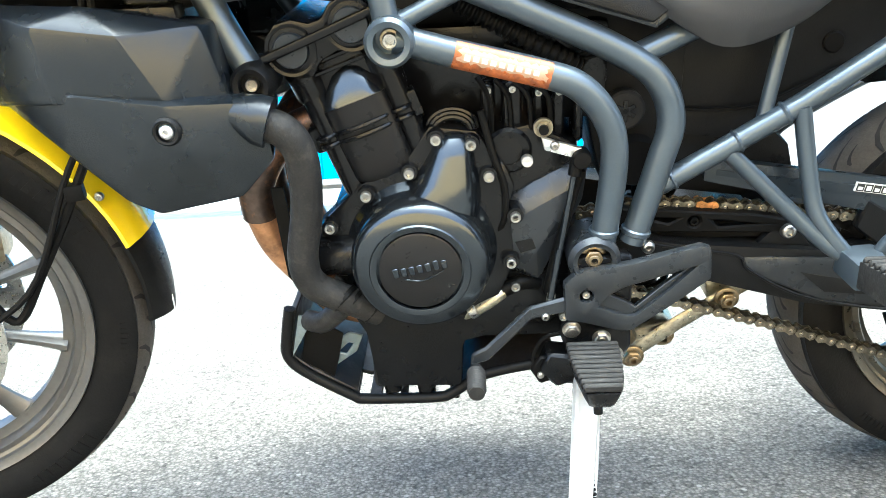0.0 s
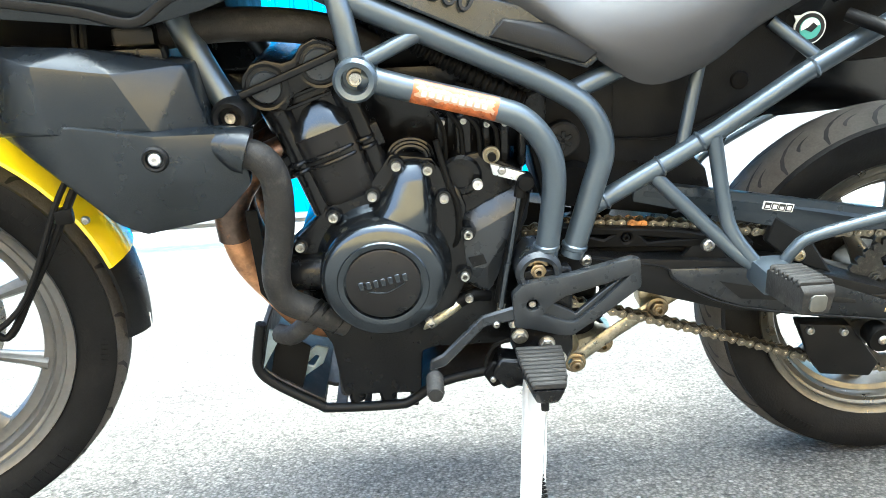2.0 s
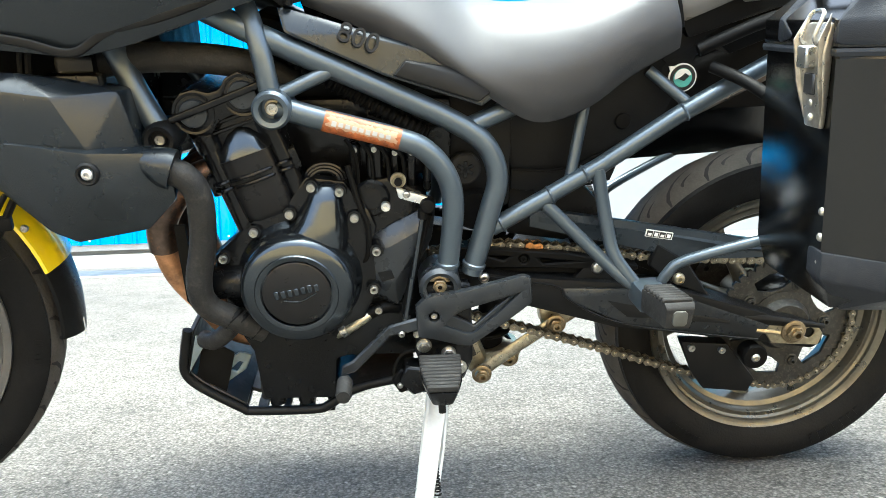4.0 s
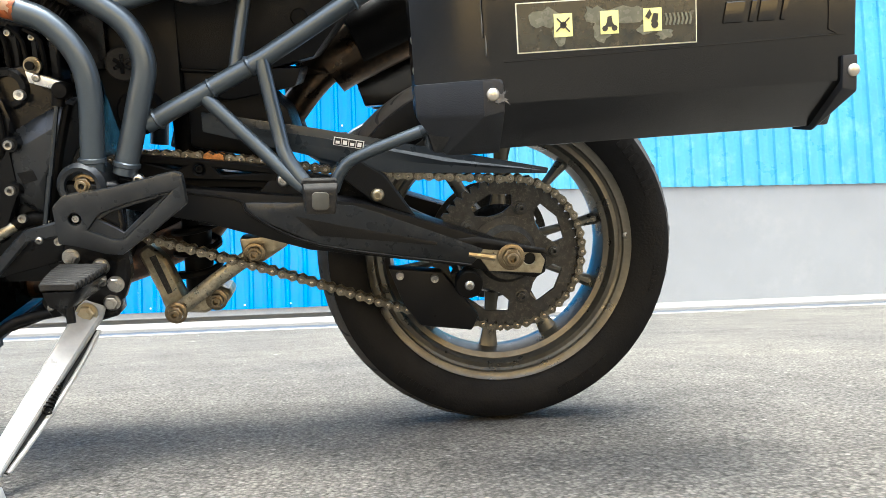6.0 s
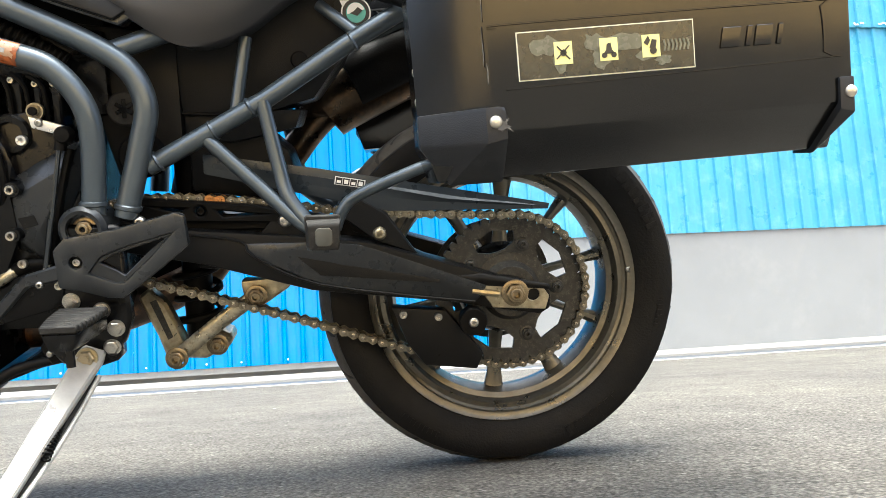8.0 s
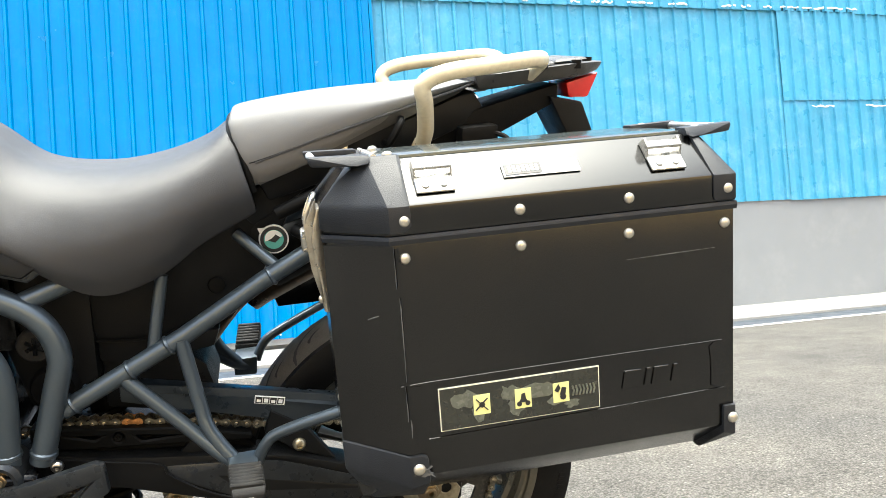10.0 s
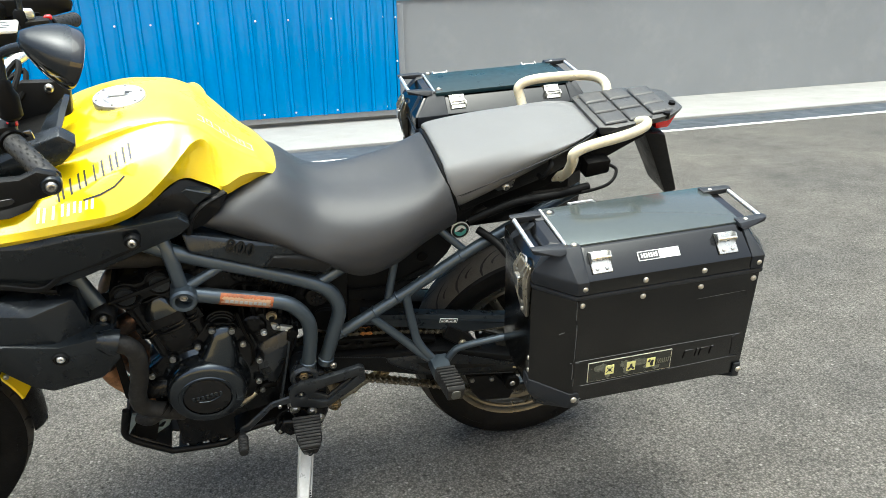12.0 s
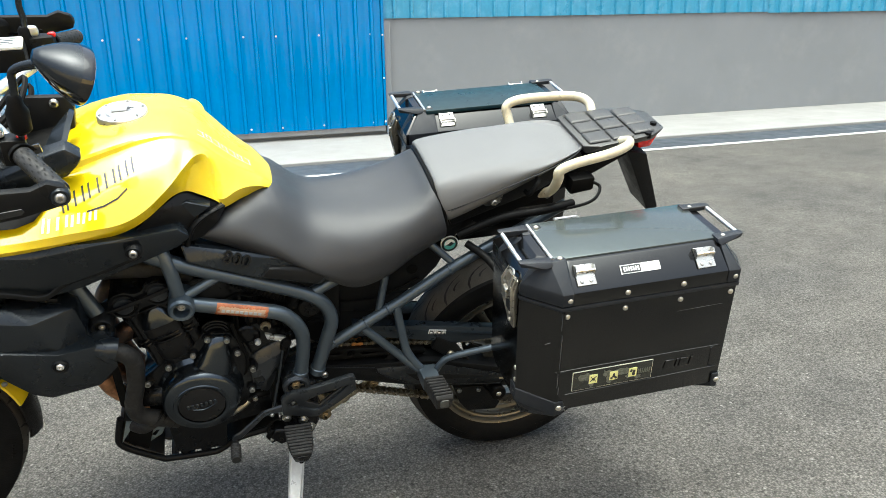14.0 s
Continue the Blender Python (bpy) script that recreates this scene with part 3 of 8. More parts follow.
structure("wall_east", flat(24.0, 24.3, -10.0, WALL_Y, 0, 3.2), PLASTER, "unseen plain wall added to cut low sky glow", "wall")

# ---- motorcycle ----
bike = thing("motorcycle", BIKE, "yellow and black adventure motorcycle leaning on its side stand on asphalt", "motorcycle")


STEER_AT, STEER_AXIS = Vector((-1.170, 0, 1.05)), Vector((0.38, 0, 0.925)).normalized()
STEER = Matrix.Translation(STEER_AT) @ Matrix.Rotation(radians(8.0), 4, STEER_AXIS) @ Matrix.Translation(-STEER_AT)


# the turned front wheel, with its fork and mudguard
FRONT_AT = Vector((-1.632, 0, 0.335))
FRONT = Matrix.Translation((-1.560, -0.203, 0.409)) @ Matrix.Rotation(radians(18.5), 4, STEER_AXIS) @ Matrix.Rotation(radians(-6.6), 4, "X") @ Matrix.Translation(-FRONT_AT)


def wheel(name, x, z, r, half, rim_r, rim_half, material, spokes, hub_r, disc_side, label, steer=0.0):
    """A wheel with tyre, cast rim, spokes and hub; local origin at its axle."""
    w = new(name)
    w.empty_display_size = 0.05
    w.parent = bike
    w.matrix_local = (FRONT if steer else Matrix()) @ pose(x, 0, z, 0.0 if steer else -5.5)
    tagged(w, label)
    lip = rim_r + 0.004
    prof = [(lip, -rim_half), (lip + 0.010, -rim_half - 0.006), (lip + (r - lip) * 0.38, -half * 0.97), (lip + (r - lip) * 0.60, -half),
            (lip + (r - lip) * 0.74, -half * 0.95), (r - 0.020, -half * 0.80), (r - 0.008, -half * 0.52), (r - 0.002, -half * 0.25), (r, 0.0)]
    prof = prof + [(a, -b) for a, b in prof[-2::-1]]
    part("tyre", lathe(prof, sides=96, capped=False), TYRE, w, "dusty black tyre", 30)
    crown = [(a + 0.0005, b) for a, b in prof if a >= r - 0.0205]
    part("tread", lathe(crown, sides=96, capped=False), TREAD, w, "worn tread", 30)
    # tread cuts that run back from the middle in pairs
    cuts = bmesh.new()
    n = 24

    def on_tyre(ang, s):
        flank = sorted((abs(q[1]), q[0]) for q in prof if q[1] <= 0 and q[0] > r - 0.05)
        rr = float(np.interp(abs(s) * half, [q[0] for q in flank], [q[1] for q in flank]))
        return Vector((math.cos(ang) * (rr + 0.0017), s * half * 1.006, math.sin(ang) * (rr + 0.0017)))

    for k in range(n):
        for side in (-1, 1):
            a0 = 2 * math.pi * (k + (0.5 if side > 0 else 0)) / n
            for (s0, s1, da, wd) in ((0.08, 0.80, 0.24, 0.0042), (0.34, 0.58, 0.09, 0.0038)):
                pts = [(a0 + (0.02 if s0 > 0.3 else 0) + da * math.sin(u * math.pi / 2), side * (s0 + (s1 - s0) * u ** 1.3)) for u in (0, 0.2, 0.4, 0.6, 0.8, 1.0)]
                rows = []
                for i, (a, s) in enumerate(pts):
                    ww = wd * (0.4 if i in (0, 5) else 1.0) / r
                    rows.append((cuts.verts.new(on_tyre(a - ww, s)), cuts.verts.new(on_tyre(a + ww, s))))
                for p, q in zip(rows, rows[1:]):
                    cuts.faces.new((p[0], p[1], q[1], q[0]))
    rw = random.Random(5)
    for run0, count, size in ((0.35, 7, 0.020), (1.25, 9, 0.010), (2.5, 7, 0.020), (4.0, 9, 0.010), (5.1, 7, 0.020), (6.0, 6, 0.010)):
        for q in range(count):
            a = run0 + q * size * 0.95 / r
            mid = lip + (r - lip) * 0.52
            quad = [Vector((math.cos(a + da) * (mid + dr), -half * 1.006, math.sin(a + da) * (mid + dr))) for da, dr in ((0, -size * 0.5), (size * 0.5 / r, -size * 0.5), (size * 0.5 / r, size * 0.5), (0, size * 0.5))]
            part("sidewall_bar", ring_loft([quad, [v + Vector((0, 0.004, 0)) for v in quad]]), TYRE, w)
    bmesh.ops.recalc_face_normals(cuts, faces=cuts.faces)
    part("tread_pattern", cuts, GROOVE, w, "curved tread grooves")
    side = [(rim_r - 0.002, -rim_half - 0.001), (rim_r + 0.004, -rim_half - 0.005), (rim_r + 0.006, -rim_half + 0.002), (rim_r - 0.002, -rim_half + 0.012), (rim_r - 0.020, -rim_half + 0.018), (rim_r - 0.024, 0)]
    face = [(rim_r - 0.002, -rim_half - 0.001), (rim_r - 0.008, -rim_half), (rim_r - 0.0095, -rim_half + 0.006), (rim_r - 0.014, -rim_half + 0.009), (rim_r - 0.022, -rim_half + 0.0075), (rim_r - 0.025, -rim_half + 0.012), (rim_r - 0.027, -rim_half + 0.024), (rim_r - 0.036, -rim_half + 0.028), (rim_r - 0.041, -0.012), (rim_r - 0.042, 0)]
    rp = side + [(a, -b) for a, b in side[-2::-1]] + [(a, -b) for a, b in face[1:]] + face[-2::-1]
    part("rim", lathe(rp, sides=96), material, w, angle=25)
    part("hub", lathe([(0.014, -0.062), (hub_r * 0.7, -0.062), (hub_r, -0.05), (hub_r * 0.8, -0.02), (hub_r * 0.8, 0.02), (hub_r, 0.05), (hub_r * 0.7, 0.062), (0.014, 0.062)], sides=40), material, w)
    for k in range(spokes):
        a = 2 * math.pi * k / spokes + 0.25
        d = Vector((math.cos(a), 0, math.sin(a)))
        bm = tube([d * hub_r * 0.8, d * (hub_r + (rim_r - 0.04 - hub_r) * 0.5), d * (rim_r - 0.034)], lambda u: 0.0135 - 0.006 * math.sin(math.pi * min(1, u)), 10, 4, 1.5)
        part("spoke", bm, material, w)
    return w


rear = wheel("rear_wheel", 0.001, 0.3157, 0.3135, 0.076, 0.2245, 0.060, RIM_R, 10, 0.060, 1, "rear wheel with bronze-grey cast rim")
front = wheel("front_wheel", -1.632, 0.335, 0.331, 0.056, 0.2505, 0.040, RIM_F, 10, 0.050, 1, "front wheel with silver-grey cast rim", 1.0)
bolt(rear, 0.219 * math.cos(0.1), -0.058, 0.218 * math.sin(0.1), 0.005, "cap", STEEL, "valve", Matrix.Rotation(radians(40), 4, "Z"))
part("brake_disc", prism(circle(0, 0, 0.110, 40), 0.066, 0.070, holes=[circle(0.092 * math.cos(a), 0.092 * math.sin(a), 0.006, 6) for a in (2 * math.pi * k / 15 for k in range(15))]), SPROCKET, rear, "drilled rear brake disc")
part("sprocket_carrier", lathe([(0.016, -0.078), (0.060, -0.078), (0.072, -0.066), (0.078, -0.045), (0.060, -0.03)], sides=40), ENGINE, rear, "black sprocket carrier")
# front brake discs with their calipers
for s in (-1, 1):
    holes = [circle(0.125 * math.cos(a) + 0, 0.125 * math.sin(a), 0.006, 6) for a in (2 * math.pi * k / 18 for k in range(18))]
    part("brake_disc", prism(circle(0, 0, 0.150, 48), 0.062 * s - 0.002, 0.062 * s + 0.002, holes=[circle(0, 0, 0.098, 36)] + holes), STEEL, front, "drilled steel brake disc")
    part("disc_carrier", prism(circle(0, 0, 0.102, 30), 0.060 * s - 0.003, 0.060 * s + 0.003, holes=[circle(0.075 * math.cos(a), 0.075 * math.sin(a), 0.022, 10) for a in (math.pi / 3 * k for k in range(6))]), ENGINE, front)
fork = new("fork")
fork.parent = bike
fork.matrix_local = FRONT
tagged(fork, "black front fork with gold brake calipers")
for s in (-1, 1):
    part("fork_leg", join(rod((-1.622, 0.092 * s, 0.335), (-1.475, 0.092 * s, 0.60), 0.030, 16), rod((-1.475, 0.092 * s, 0.60), (-1.23, 0.092 * s, 1.10), 0.023, 16)), ENGINE, fork)
    part("axle_clamp", hull([(-1.66, 0.07 * s, 0.30), (-1.66, 0.11 * s, 0.30), (-1.58, 0.07 * s, 0.30), (-1.58, 0.11 * s, 0.30), (-1.63, 0.07 * s, 0.40), (-1.63, 0.11 * s, 0.40), (-1.57, 0.07 * s, 0.40), (-1.57, 0.11 * s, 0.40)], 0.006), ALU, fork, "silver axle clamp")
    cal = part("brake_caliper", hull([(-1.545 + dx, (0.062 + dy) * s, 0.36 + dz) for dx, dz in ((0, 0), (0.055, 0.01), (0.062, 0.06), (0.05, 0.115), (0.005, 0.12), (-0.01, 0.06)) for dy in (-0.005, 0.052)], 0.007), BRASS, fork, "gold brake caliper")
    part("caliper_bracket", hull([(-1.59, 0.07 * s, 0.34), (-1.59, 0.095 * s, 0.34), (-1.53, 0.07 * s, 0.355), (-1.53, 0.095 * s, 0.355), (-1.53, 0.07 * s, 0.47), (-1.53, 0.095 * s, 0.47)], 0.004), STAND, fork)
    for dz in (0.385, 0.455):
        bolt(fork, -1.52, 0.118 * s, dz, 0.008, "cap", STEEL, "bolt")
# brake hoses down the fork
part("brake_hose", tube([(-1.255, -0.085, 0.80), (-1.285, -0.10, 0.62), (-1.335, -0.108, 0.52), (-1.40, -0.11, 0.42), (-1.445, -0.112, 0.36), (-1.47, -0.11, 0.40)], 0.0055, 8), DARK, fork, "black brake hose")
part("sensor_cable", tube([(-1.265, -0.085, 0.80), (-1.295, -0.104, 0.62), (-1.345, -0.113, 0.53), (-1.42, -0.12, 0.40), (-1.53, -0.112, 0.34)], 0.004, 8), DARK, fork)
part("hose_clip", hull([(-1.348 + a, -0.118 + b, 0.506 + c) for a in (0, 0.022) for b in (0, 0.018) for c in (0, 0.020)], 0.003), DARK, fork)


# front mudguard: yellow over black
def guard(r, a0, a1, width, taper, steps=20):
    rings_o, rings_i = [], []
    out = []
    for i in range(steps + 1):
        u = i / steps
        a = radians(a0 + (a1 - a0) * u)
        w = width(u)
        row_o, row_i = [], []
        for k in range(9):
            s = -1 + k / 4
            drop = 0.030 * abs(s) ** 2.4
            for row, th in ((row_o, 0.0), (row_i, 0.005)):
                rr = r(u) - drop - th
                row.append(Vector((-1.632 + rr * math.cos(a), w * s, 0.335 + rr * math.sin(a))))
        out.append(row_o + row_i[::-1])
    return ring_loft(out)


mud = new("front_mudguard")
mud.parent = bike
mud.matrix_local = FRONT
tagged(mud, "front mudguard, yellow above and black below")
part("yellow_shell", guard(lambda u: 0.371 + 0.018 * u, 14, 96, lambda u: 0.074 + 0.018 * u, 0), YELLOW, mud, "glossy yellow mudguard shell")
part("black_extension", guard(lambda u: 0.362 + 0.004 * u, -8, 20, lambda u: 0.048 + 0.022 * u, 0), PLASTIC, mud, "black plastic mudguard extension")
bolt(mud, -1.632 + 0.352 * math.cos(radians(27)), -0.080, 0.335 + 0.352 * math.sin(radians(27)), 0.006, "button", STEEL)
bolt(mud, -1.632 + 0.372 * math.cos(radians(25)), -0.040, 0.335 + 0.372 * math.sin(radians(25)), 0.006, "button", STEEL)
for k in range(5):
    a = radians(-4 - 1.4 * k)
    part("print_bar", moved(box(-0.0006, 0.0006, -0.004, 0.004, -0.0035, 0.0035), Matrix.Translation((-1.632 + 0.3605 * math.cos(a), -0.030 + 0.004 * k, 0.335 + 0.3605 * math.sin(a))) @ Matrix.Rotation(-a, 4, "Y")), WHITE, mud)

# --- tubular frame ---
tubes = new("frame")
tubes.parent = bike
tagged(tubes, "graphite grey tubular steel frame")


def both(name, pts, r, material=FRAME, steps=6, label="", sides=14):
    for s in (1, -1):
        part(name, tube([(x, y * s, z) for x, y, z in pts], r, sides, steps), material, tubes, label)


both("lower_frame_tube", [(-0.855, -0.200, 0.752), (-0.792, -0.196, 0.732), (-0.690, -0.192, 0.703), (-0.645, -0.190, 0.683), (-0.612, -0.188, 0.640), (-0.603, -0.186, 0.585), (-0.612, -0.182, 0.480)], 0.0168)
both("upper_frame_tube", [(-1.16, -0.075, 0.975), (-1.02, -0.150, 0.915), (-0.880, -0.180, 0.850), (-0.700, -0.168, 0.767), (-0.600, -0.160, 0.718), (-0.552, -0.160, 0.682), (-0.533, -0.163, 0.632), (-0.545, -0.166, 0.575), (-0.572, -0.170, 0.475)], 0.0168)
both("seat_stay", [(-0.585, -0.155, 0.706), (-0.490, -0.130, 0.742)], 0.0145, steps=1)
both("rear_frame_tube", [(-0.540, -0.155, 0.545), (-0.369, -0.140, 0.639), (-0.250, -0.132, 0.716), (-0.100, -0.125, 0.800), (0.05, -0.115, 0.875)], 0.0138, steps=2)
both("footrest_stay", [(-0.462, -0.148, 0.590), (-0.385, -0.160, 0.516), (-0.325, -0.178, 0.462), (-0.290, -0.190, 0.444)], 0.0108)
both("footrest_brace", [(-0.372, -0.146, 0.636), (-0.352, -0.158, 0.540), (-0.338, -0.170, 0.495), (-0.300, -0.188, 0.446)], 0.0108)
both("short_stay", [(-0.394, -0.12, 0.730), (-0.413, -0.136, 0.620)], 0.0092, steps=1)
both("short_stay", [(-0.287, -0.09, 0.780), (-0.222, -0.125, 0.728)], 0.0092, steps=1)
both("head_stay", [(-0.905, -0.150, 0.915), (-0.876, -0.190, 0.845), (-0.862, -0.200, 0.765)], 0.0150, steps=3)
both("head_brace", [(-0.850, -0.198, 0.768), (-0.770, -0.178, 0.802)], 0.0105, steps=1)
# weld collars
for x, y, z, r in ((-0.524, -0.152, 0.553, 0.0150), (-0.390, -0.142, 0.628, 0.0142), (-0.445, -0.146, 0.596, 0.0142), (-0.238, -0.131, 0.722, 0.0142)):
    part("weld_bead", lathe([(r, -0.003), (r + 0.002, 0), (r, 0.003)], (0, 0, 0), "x", 16), FRAME, tubes).matrix_local = pose(x, y, z, 0, -30, 0)
part("engine_mount_boss", lathe([(0.0165, -0.204), (0.0172, -0.229), (0.0235, -0.231), (0.0275, -0.226), (0.0275, -0.165)], (-0.859, 0, 0.752), sides=28), FRAME, tubes, "round engine mount boss")
part("boss_washer", lathe([(0.004, -0.2075), (0.0115, -0.2075), (0.0120, -0.206), (0.0120, -0.204)], (-0.859, 0, 0.752), sides=20), BRASS, tubes)
bolt(tubes, -0.859, -0.208, 0.752, 0.0085, "cap", STEEL)
part("pivot_boss", lathe([(0.0215, -0.186), (0.0220, -0.203), (0.0275, -0.205), (0.0335, -0.198), (0.0335, -0.14)], (-0.624, 0, 0.463), sides=28), HANGER, tubes, "swingarm pivot boss")
bolt(tubes, -0.624, -0.186, 0.463, 0.0118, "ring_nut", AXLE, "pivot_nut")
part("tube_collar", lathe([(0.0168, -0.004), (0.0192, -0.002), (0.0192, 0.003), (0.0168, 0.005)], (0, 0, 0), "z", 18), FRAME, tubes).matrix_local = pose(-0.611, -0.182, 0.497)
part("tube_collar", lathe([(0.0168, -0.004), (0.0192, -0.002), (0.0192, 0.003), (0.0168, 0.005)], (0, 0, 0), "z", 18), FRAME, tubes).matrix_local = pose(-0.568, -0.169, 0.489, 0, 12)
bolt(tubes, -0.552, -0.175, 0.468, 0.009, "button", STEEL)
# flame-coloured sticker wrapped round the tube, with plain bars for its print
st_dir = (Vector((-0.690, -0.192, 0.703)) - Vector((-0.792, -0.196, 0.732)))
st_a, st_b = Vector((-0.790, -0.1962, 0.7318)), Vector((-0.682, -0.1922, 0.7012))
st_up = (st_b - st_a).cross(Vector((0, 1, 0))).normalized()
st_up = st_up if st_up.z > 0 else -st_up
rs_st = random.Random(12)


def tube_patch(u0, u1, a0, a1, r, jag, n=34, m=10):
    """A film on the tube with ragged ends and edges."""
    bm = bmesh.new()
    rows = []
    for i in range(n + 1):
        lo, hi = a0 + rs_st.uniform(0, jag) * 60, a1 - rs_st.uniform(0, jag) * 60
        row = []
        for k in range(m + 1):
            u = u0 + (u1 - u0) * i / n
            if i in (0, n):
                u += rs_st.uniform(-1, 1) * jag * 0.12
            a = radians(lo + (hi - lo) * k / m)
            row.append(bm.verts.new(st_a.lerp(st_b, u) + (Vector((0, -1, 0)) * math.cos(a) + st_up * math.sin(a)) * r))
        rows.append(row)
    for a, b in zip(rows, rows[1:]):
        for k in range(m):
            bm.faces.new((a[k], a[k + 1], b[k + 1], b[k]))
    bmesh.ops.recalc_face_normals(bm, faces=bm.faces)
    return bm


sticker = part("sticker", tube_patch(0.0, 1.0, -62, 66, 0.0172, 0.04), ORANGE, tubes, "orange flame sticker on the tube")
part("sticker_glow", tube_patch(0.05, 0.95, -22, 44, 0.0174, 0.22), CREAM_PRINT, sticker, "cream centre of the flame")
st_ang = math.degrees(math.atan2((st_b - st_a).z, (st_b - st_a).x))
for k in range(9):
    c = st_a.lerp(st_b, 0.14 + 0.088 * k)
    part("print_bar", moved(box(-0.0034, 0.0034, -0.0006, 0.0004, -0.0030 if k not in (0, 5) else -0.0042, 0.0030), Matrix.Translation(c + Vector((0, -0.0174, 0.0022))) @ Matrix.Rotation(radians(-st_ang), 4, "Y") @ Matrix.Rotation(radians(-8), 4, "X")), GREY_PRINT, sticker)

# --- swingarm, chain and sprocket ---
swing = new("swingarm")
swing.parent = bike
tagged(swing, "black box-section swingarm")
for s in (1, -1):
    y0, y1 = -0.130 * s, -0.075 * s
    part("arm", prism([(-0.640, 0.475), (-0.500, 0.448), (-0.303, 0.430), (-0.220, 0.418), (-0.034, 0.360), (0.010, 0.352), (0.066, 0.330), (0.066, 0.300), (0.048, 0.290), (-0.040, 0.305), (-0.090, 0.316), (-0.315, 0.345), (-0.474, 0.392), (-0.640, 0.425)], min(y0, y1), max(y0, y1), 0.007, 2), PLASTIC, swing)
    part("arm_cover", hull([(-0.415, y0, 0.424), (-0.405, y0 - 0.006 * s, 0.405), (-0.300, y0 - 0.010 * s, 0.356), (-0.060, y0 - 0.010 * s, 0.318), (-0.040, y0 - 0.008 * s, 0.345), (-0.240, y0 - 0.010 * s, 0.420), (-0.310, y0 - 0.008 * s, 0.424), (-0.415, y0 + 0.01 * s, 0.424), (-0.040, y0 + 0.01 * s, 0.33), (-0.30, y0 + 0.01 * s, 0.352)], 0.003), HANGER, swing, "satin swingarm cover")
    part("cover_recess", hull([(-0.335, y0 - 0.0095 * s, 0.402), (-0.300, y0 - 0.0125 * s, 0.372), (-0.115, y0 - 0.0120 * s, 0.352), (-0.115, y0 - 0.0105 * s, 0.358), (-0.335, y0, 0.402), (-0.3, y0, 0.372), (-0.115, y0, 0.352)], 0.001), PLASTIC, swing)
    part("arm_edge", tube([(-0.600, y0 - 0.001 * s, 0.462), (-0.500, y0 - 0.001 * s, 0.442), (-0.420, y0 - 0.002 * s, 0.428), (-0.400, y0 - 0.006 * s, 0.405), (-0.300, y0 - 0.011 * s, 0.357), (-0.060, y0 - 0.011 * s, 0.319)], 0.0022, 6, 4), PLASTIC, swing)
    part("arm_end", hull([(-0.075, y0 - 0.004 * s, 0.345), (-0.050, y0 - 0.009 * s, 0.356), (0.050, y0 - 0.007 * s, 0.340), (0.066, y0 - 0.004 * s, 0.332), (0.062, y0 - 0.003 * s, 0.342), (-0.05, y0 - 0.004 * s, 0.364), (-0.09, y0, 0.360), (0.06, y0 + 0.01 * s, 0.335), (-0.08, y0 + 0.01 * s, 0.35)], 0.002), PLASTIC, swing)
    part("axle_plate", prism([(-0.052, 0.338), (-0.045, 0.352), (0.052, 0.336), (0.062, 0.322), (0.056, 0.300), (-0.030, 0.306)], y0 - 0.004 * s if s > 0 else y0, y0 if s > 0 else y0 - 0.004 * s, 0.001, holes=[circle(0.036, 0.325, 0.010, 12)]), BRASS, swing, "yellow zinc chain adjuster plate")
    part("adjuster_bolt", rod((-0.064, y0 - 0.005 * s, 0.3355), (-0.020, y0 - 0.005 * s, 0.3285), 0.0055, 8), BRASS, swing)
    if s > 0:
        bolt(swing, 0.005, -0.136, 0.330, 0.0150, "ring_nut", AXLE, "axle_nut", label="brass-toned hollow axle nut")
        bolt(swing, -0.064, -0.150, 0.288, 0.0085, "button", STEEL, "bobbin_bolt")
        part("paddock_bobbin", lathe([(0.010, -0.152), (0.021, -0.152), (0.023, -0.146), (0.020, -0.134), (0.020, -0.12)], (-0.064, 0, 0.288), sides=24), DARK, swing, "black paddock stand bobbin")
part("cross_brace", box(-0.50, -0.36, -0.08, 0.08, 0.375, 0.445, 0.012, 2), PLASTIC, swing)
# chain guide, guards
part("chain_slider", prism([(-0.600, 0.500), (-0.40, 0.482), (-0.28, 0.458), (-0.28, 0.448), (-0.42, 0.455), (-0.600, 0.462)], -0.118, -0.080, 0.004, holes=[[(-0.545, 0.482), (-0.500, 0.479), (-0.512, 0.472)], circle(-0.478, 0.474, 0.0085, 10), [(-0.455, 0.475), (-0.39, 0.467), (-0.445, 0.464)]]), DARK, swing, "black chain slider")
part("slider_base", prism([(-0.61, 0.470), (-0.42, 0.462), (-0.30, 0.452), (-0.27, 0.420), (-0.60, 0.430)], -0.100, -0.070, 0.003), DARK, swing)
part("slider_pad", prism([(-0.600, 0.466), (-0.56, 0.478), (-0.30, 0.455), (-0.30, 0.440), (-0.58, 0.445)], -0.106, -0.098, 0.002), DARK, swing)
part("hugger", hull([(-0.500, -0.065, 0.600), (-0.400, -0.065, 0.610), (-0.345, -0.065, 0.560), (-0.330, -0.065, 0.510), (-0.40, -0.065, 0.485), (-0.50, -0.065, 0.500), (-0.5, 0.065, 0.6), (-0.4, 0.065, 0.61), (-0.345, 0.065, 0.56), (-0.33, 0.065, 0.51), (-0.4, 0.065, 0.485), (-0.5, 0.065, 0.5)], 0.008), PLASTIC, swing, "black plastic rear hugger")
bolt(swing, -0.478, -0.112, 0.474, 0.006, "cap", DARK)
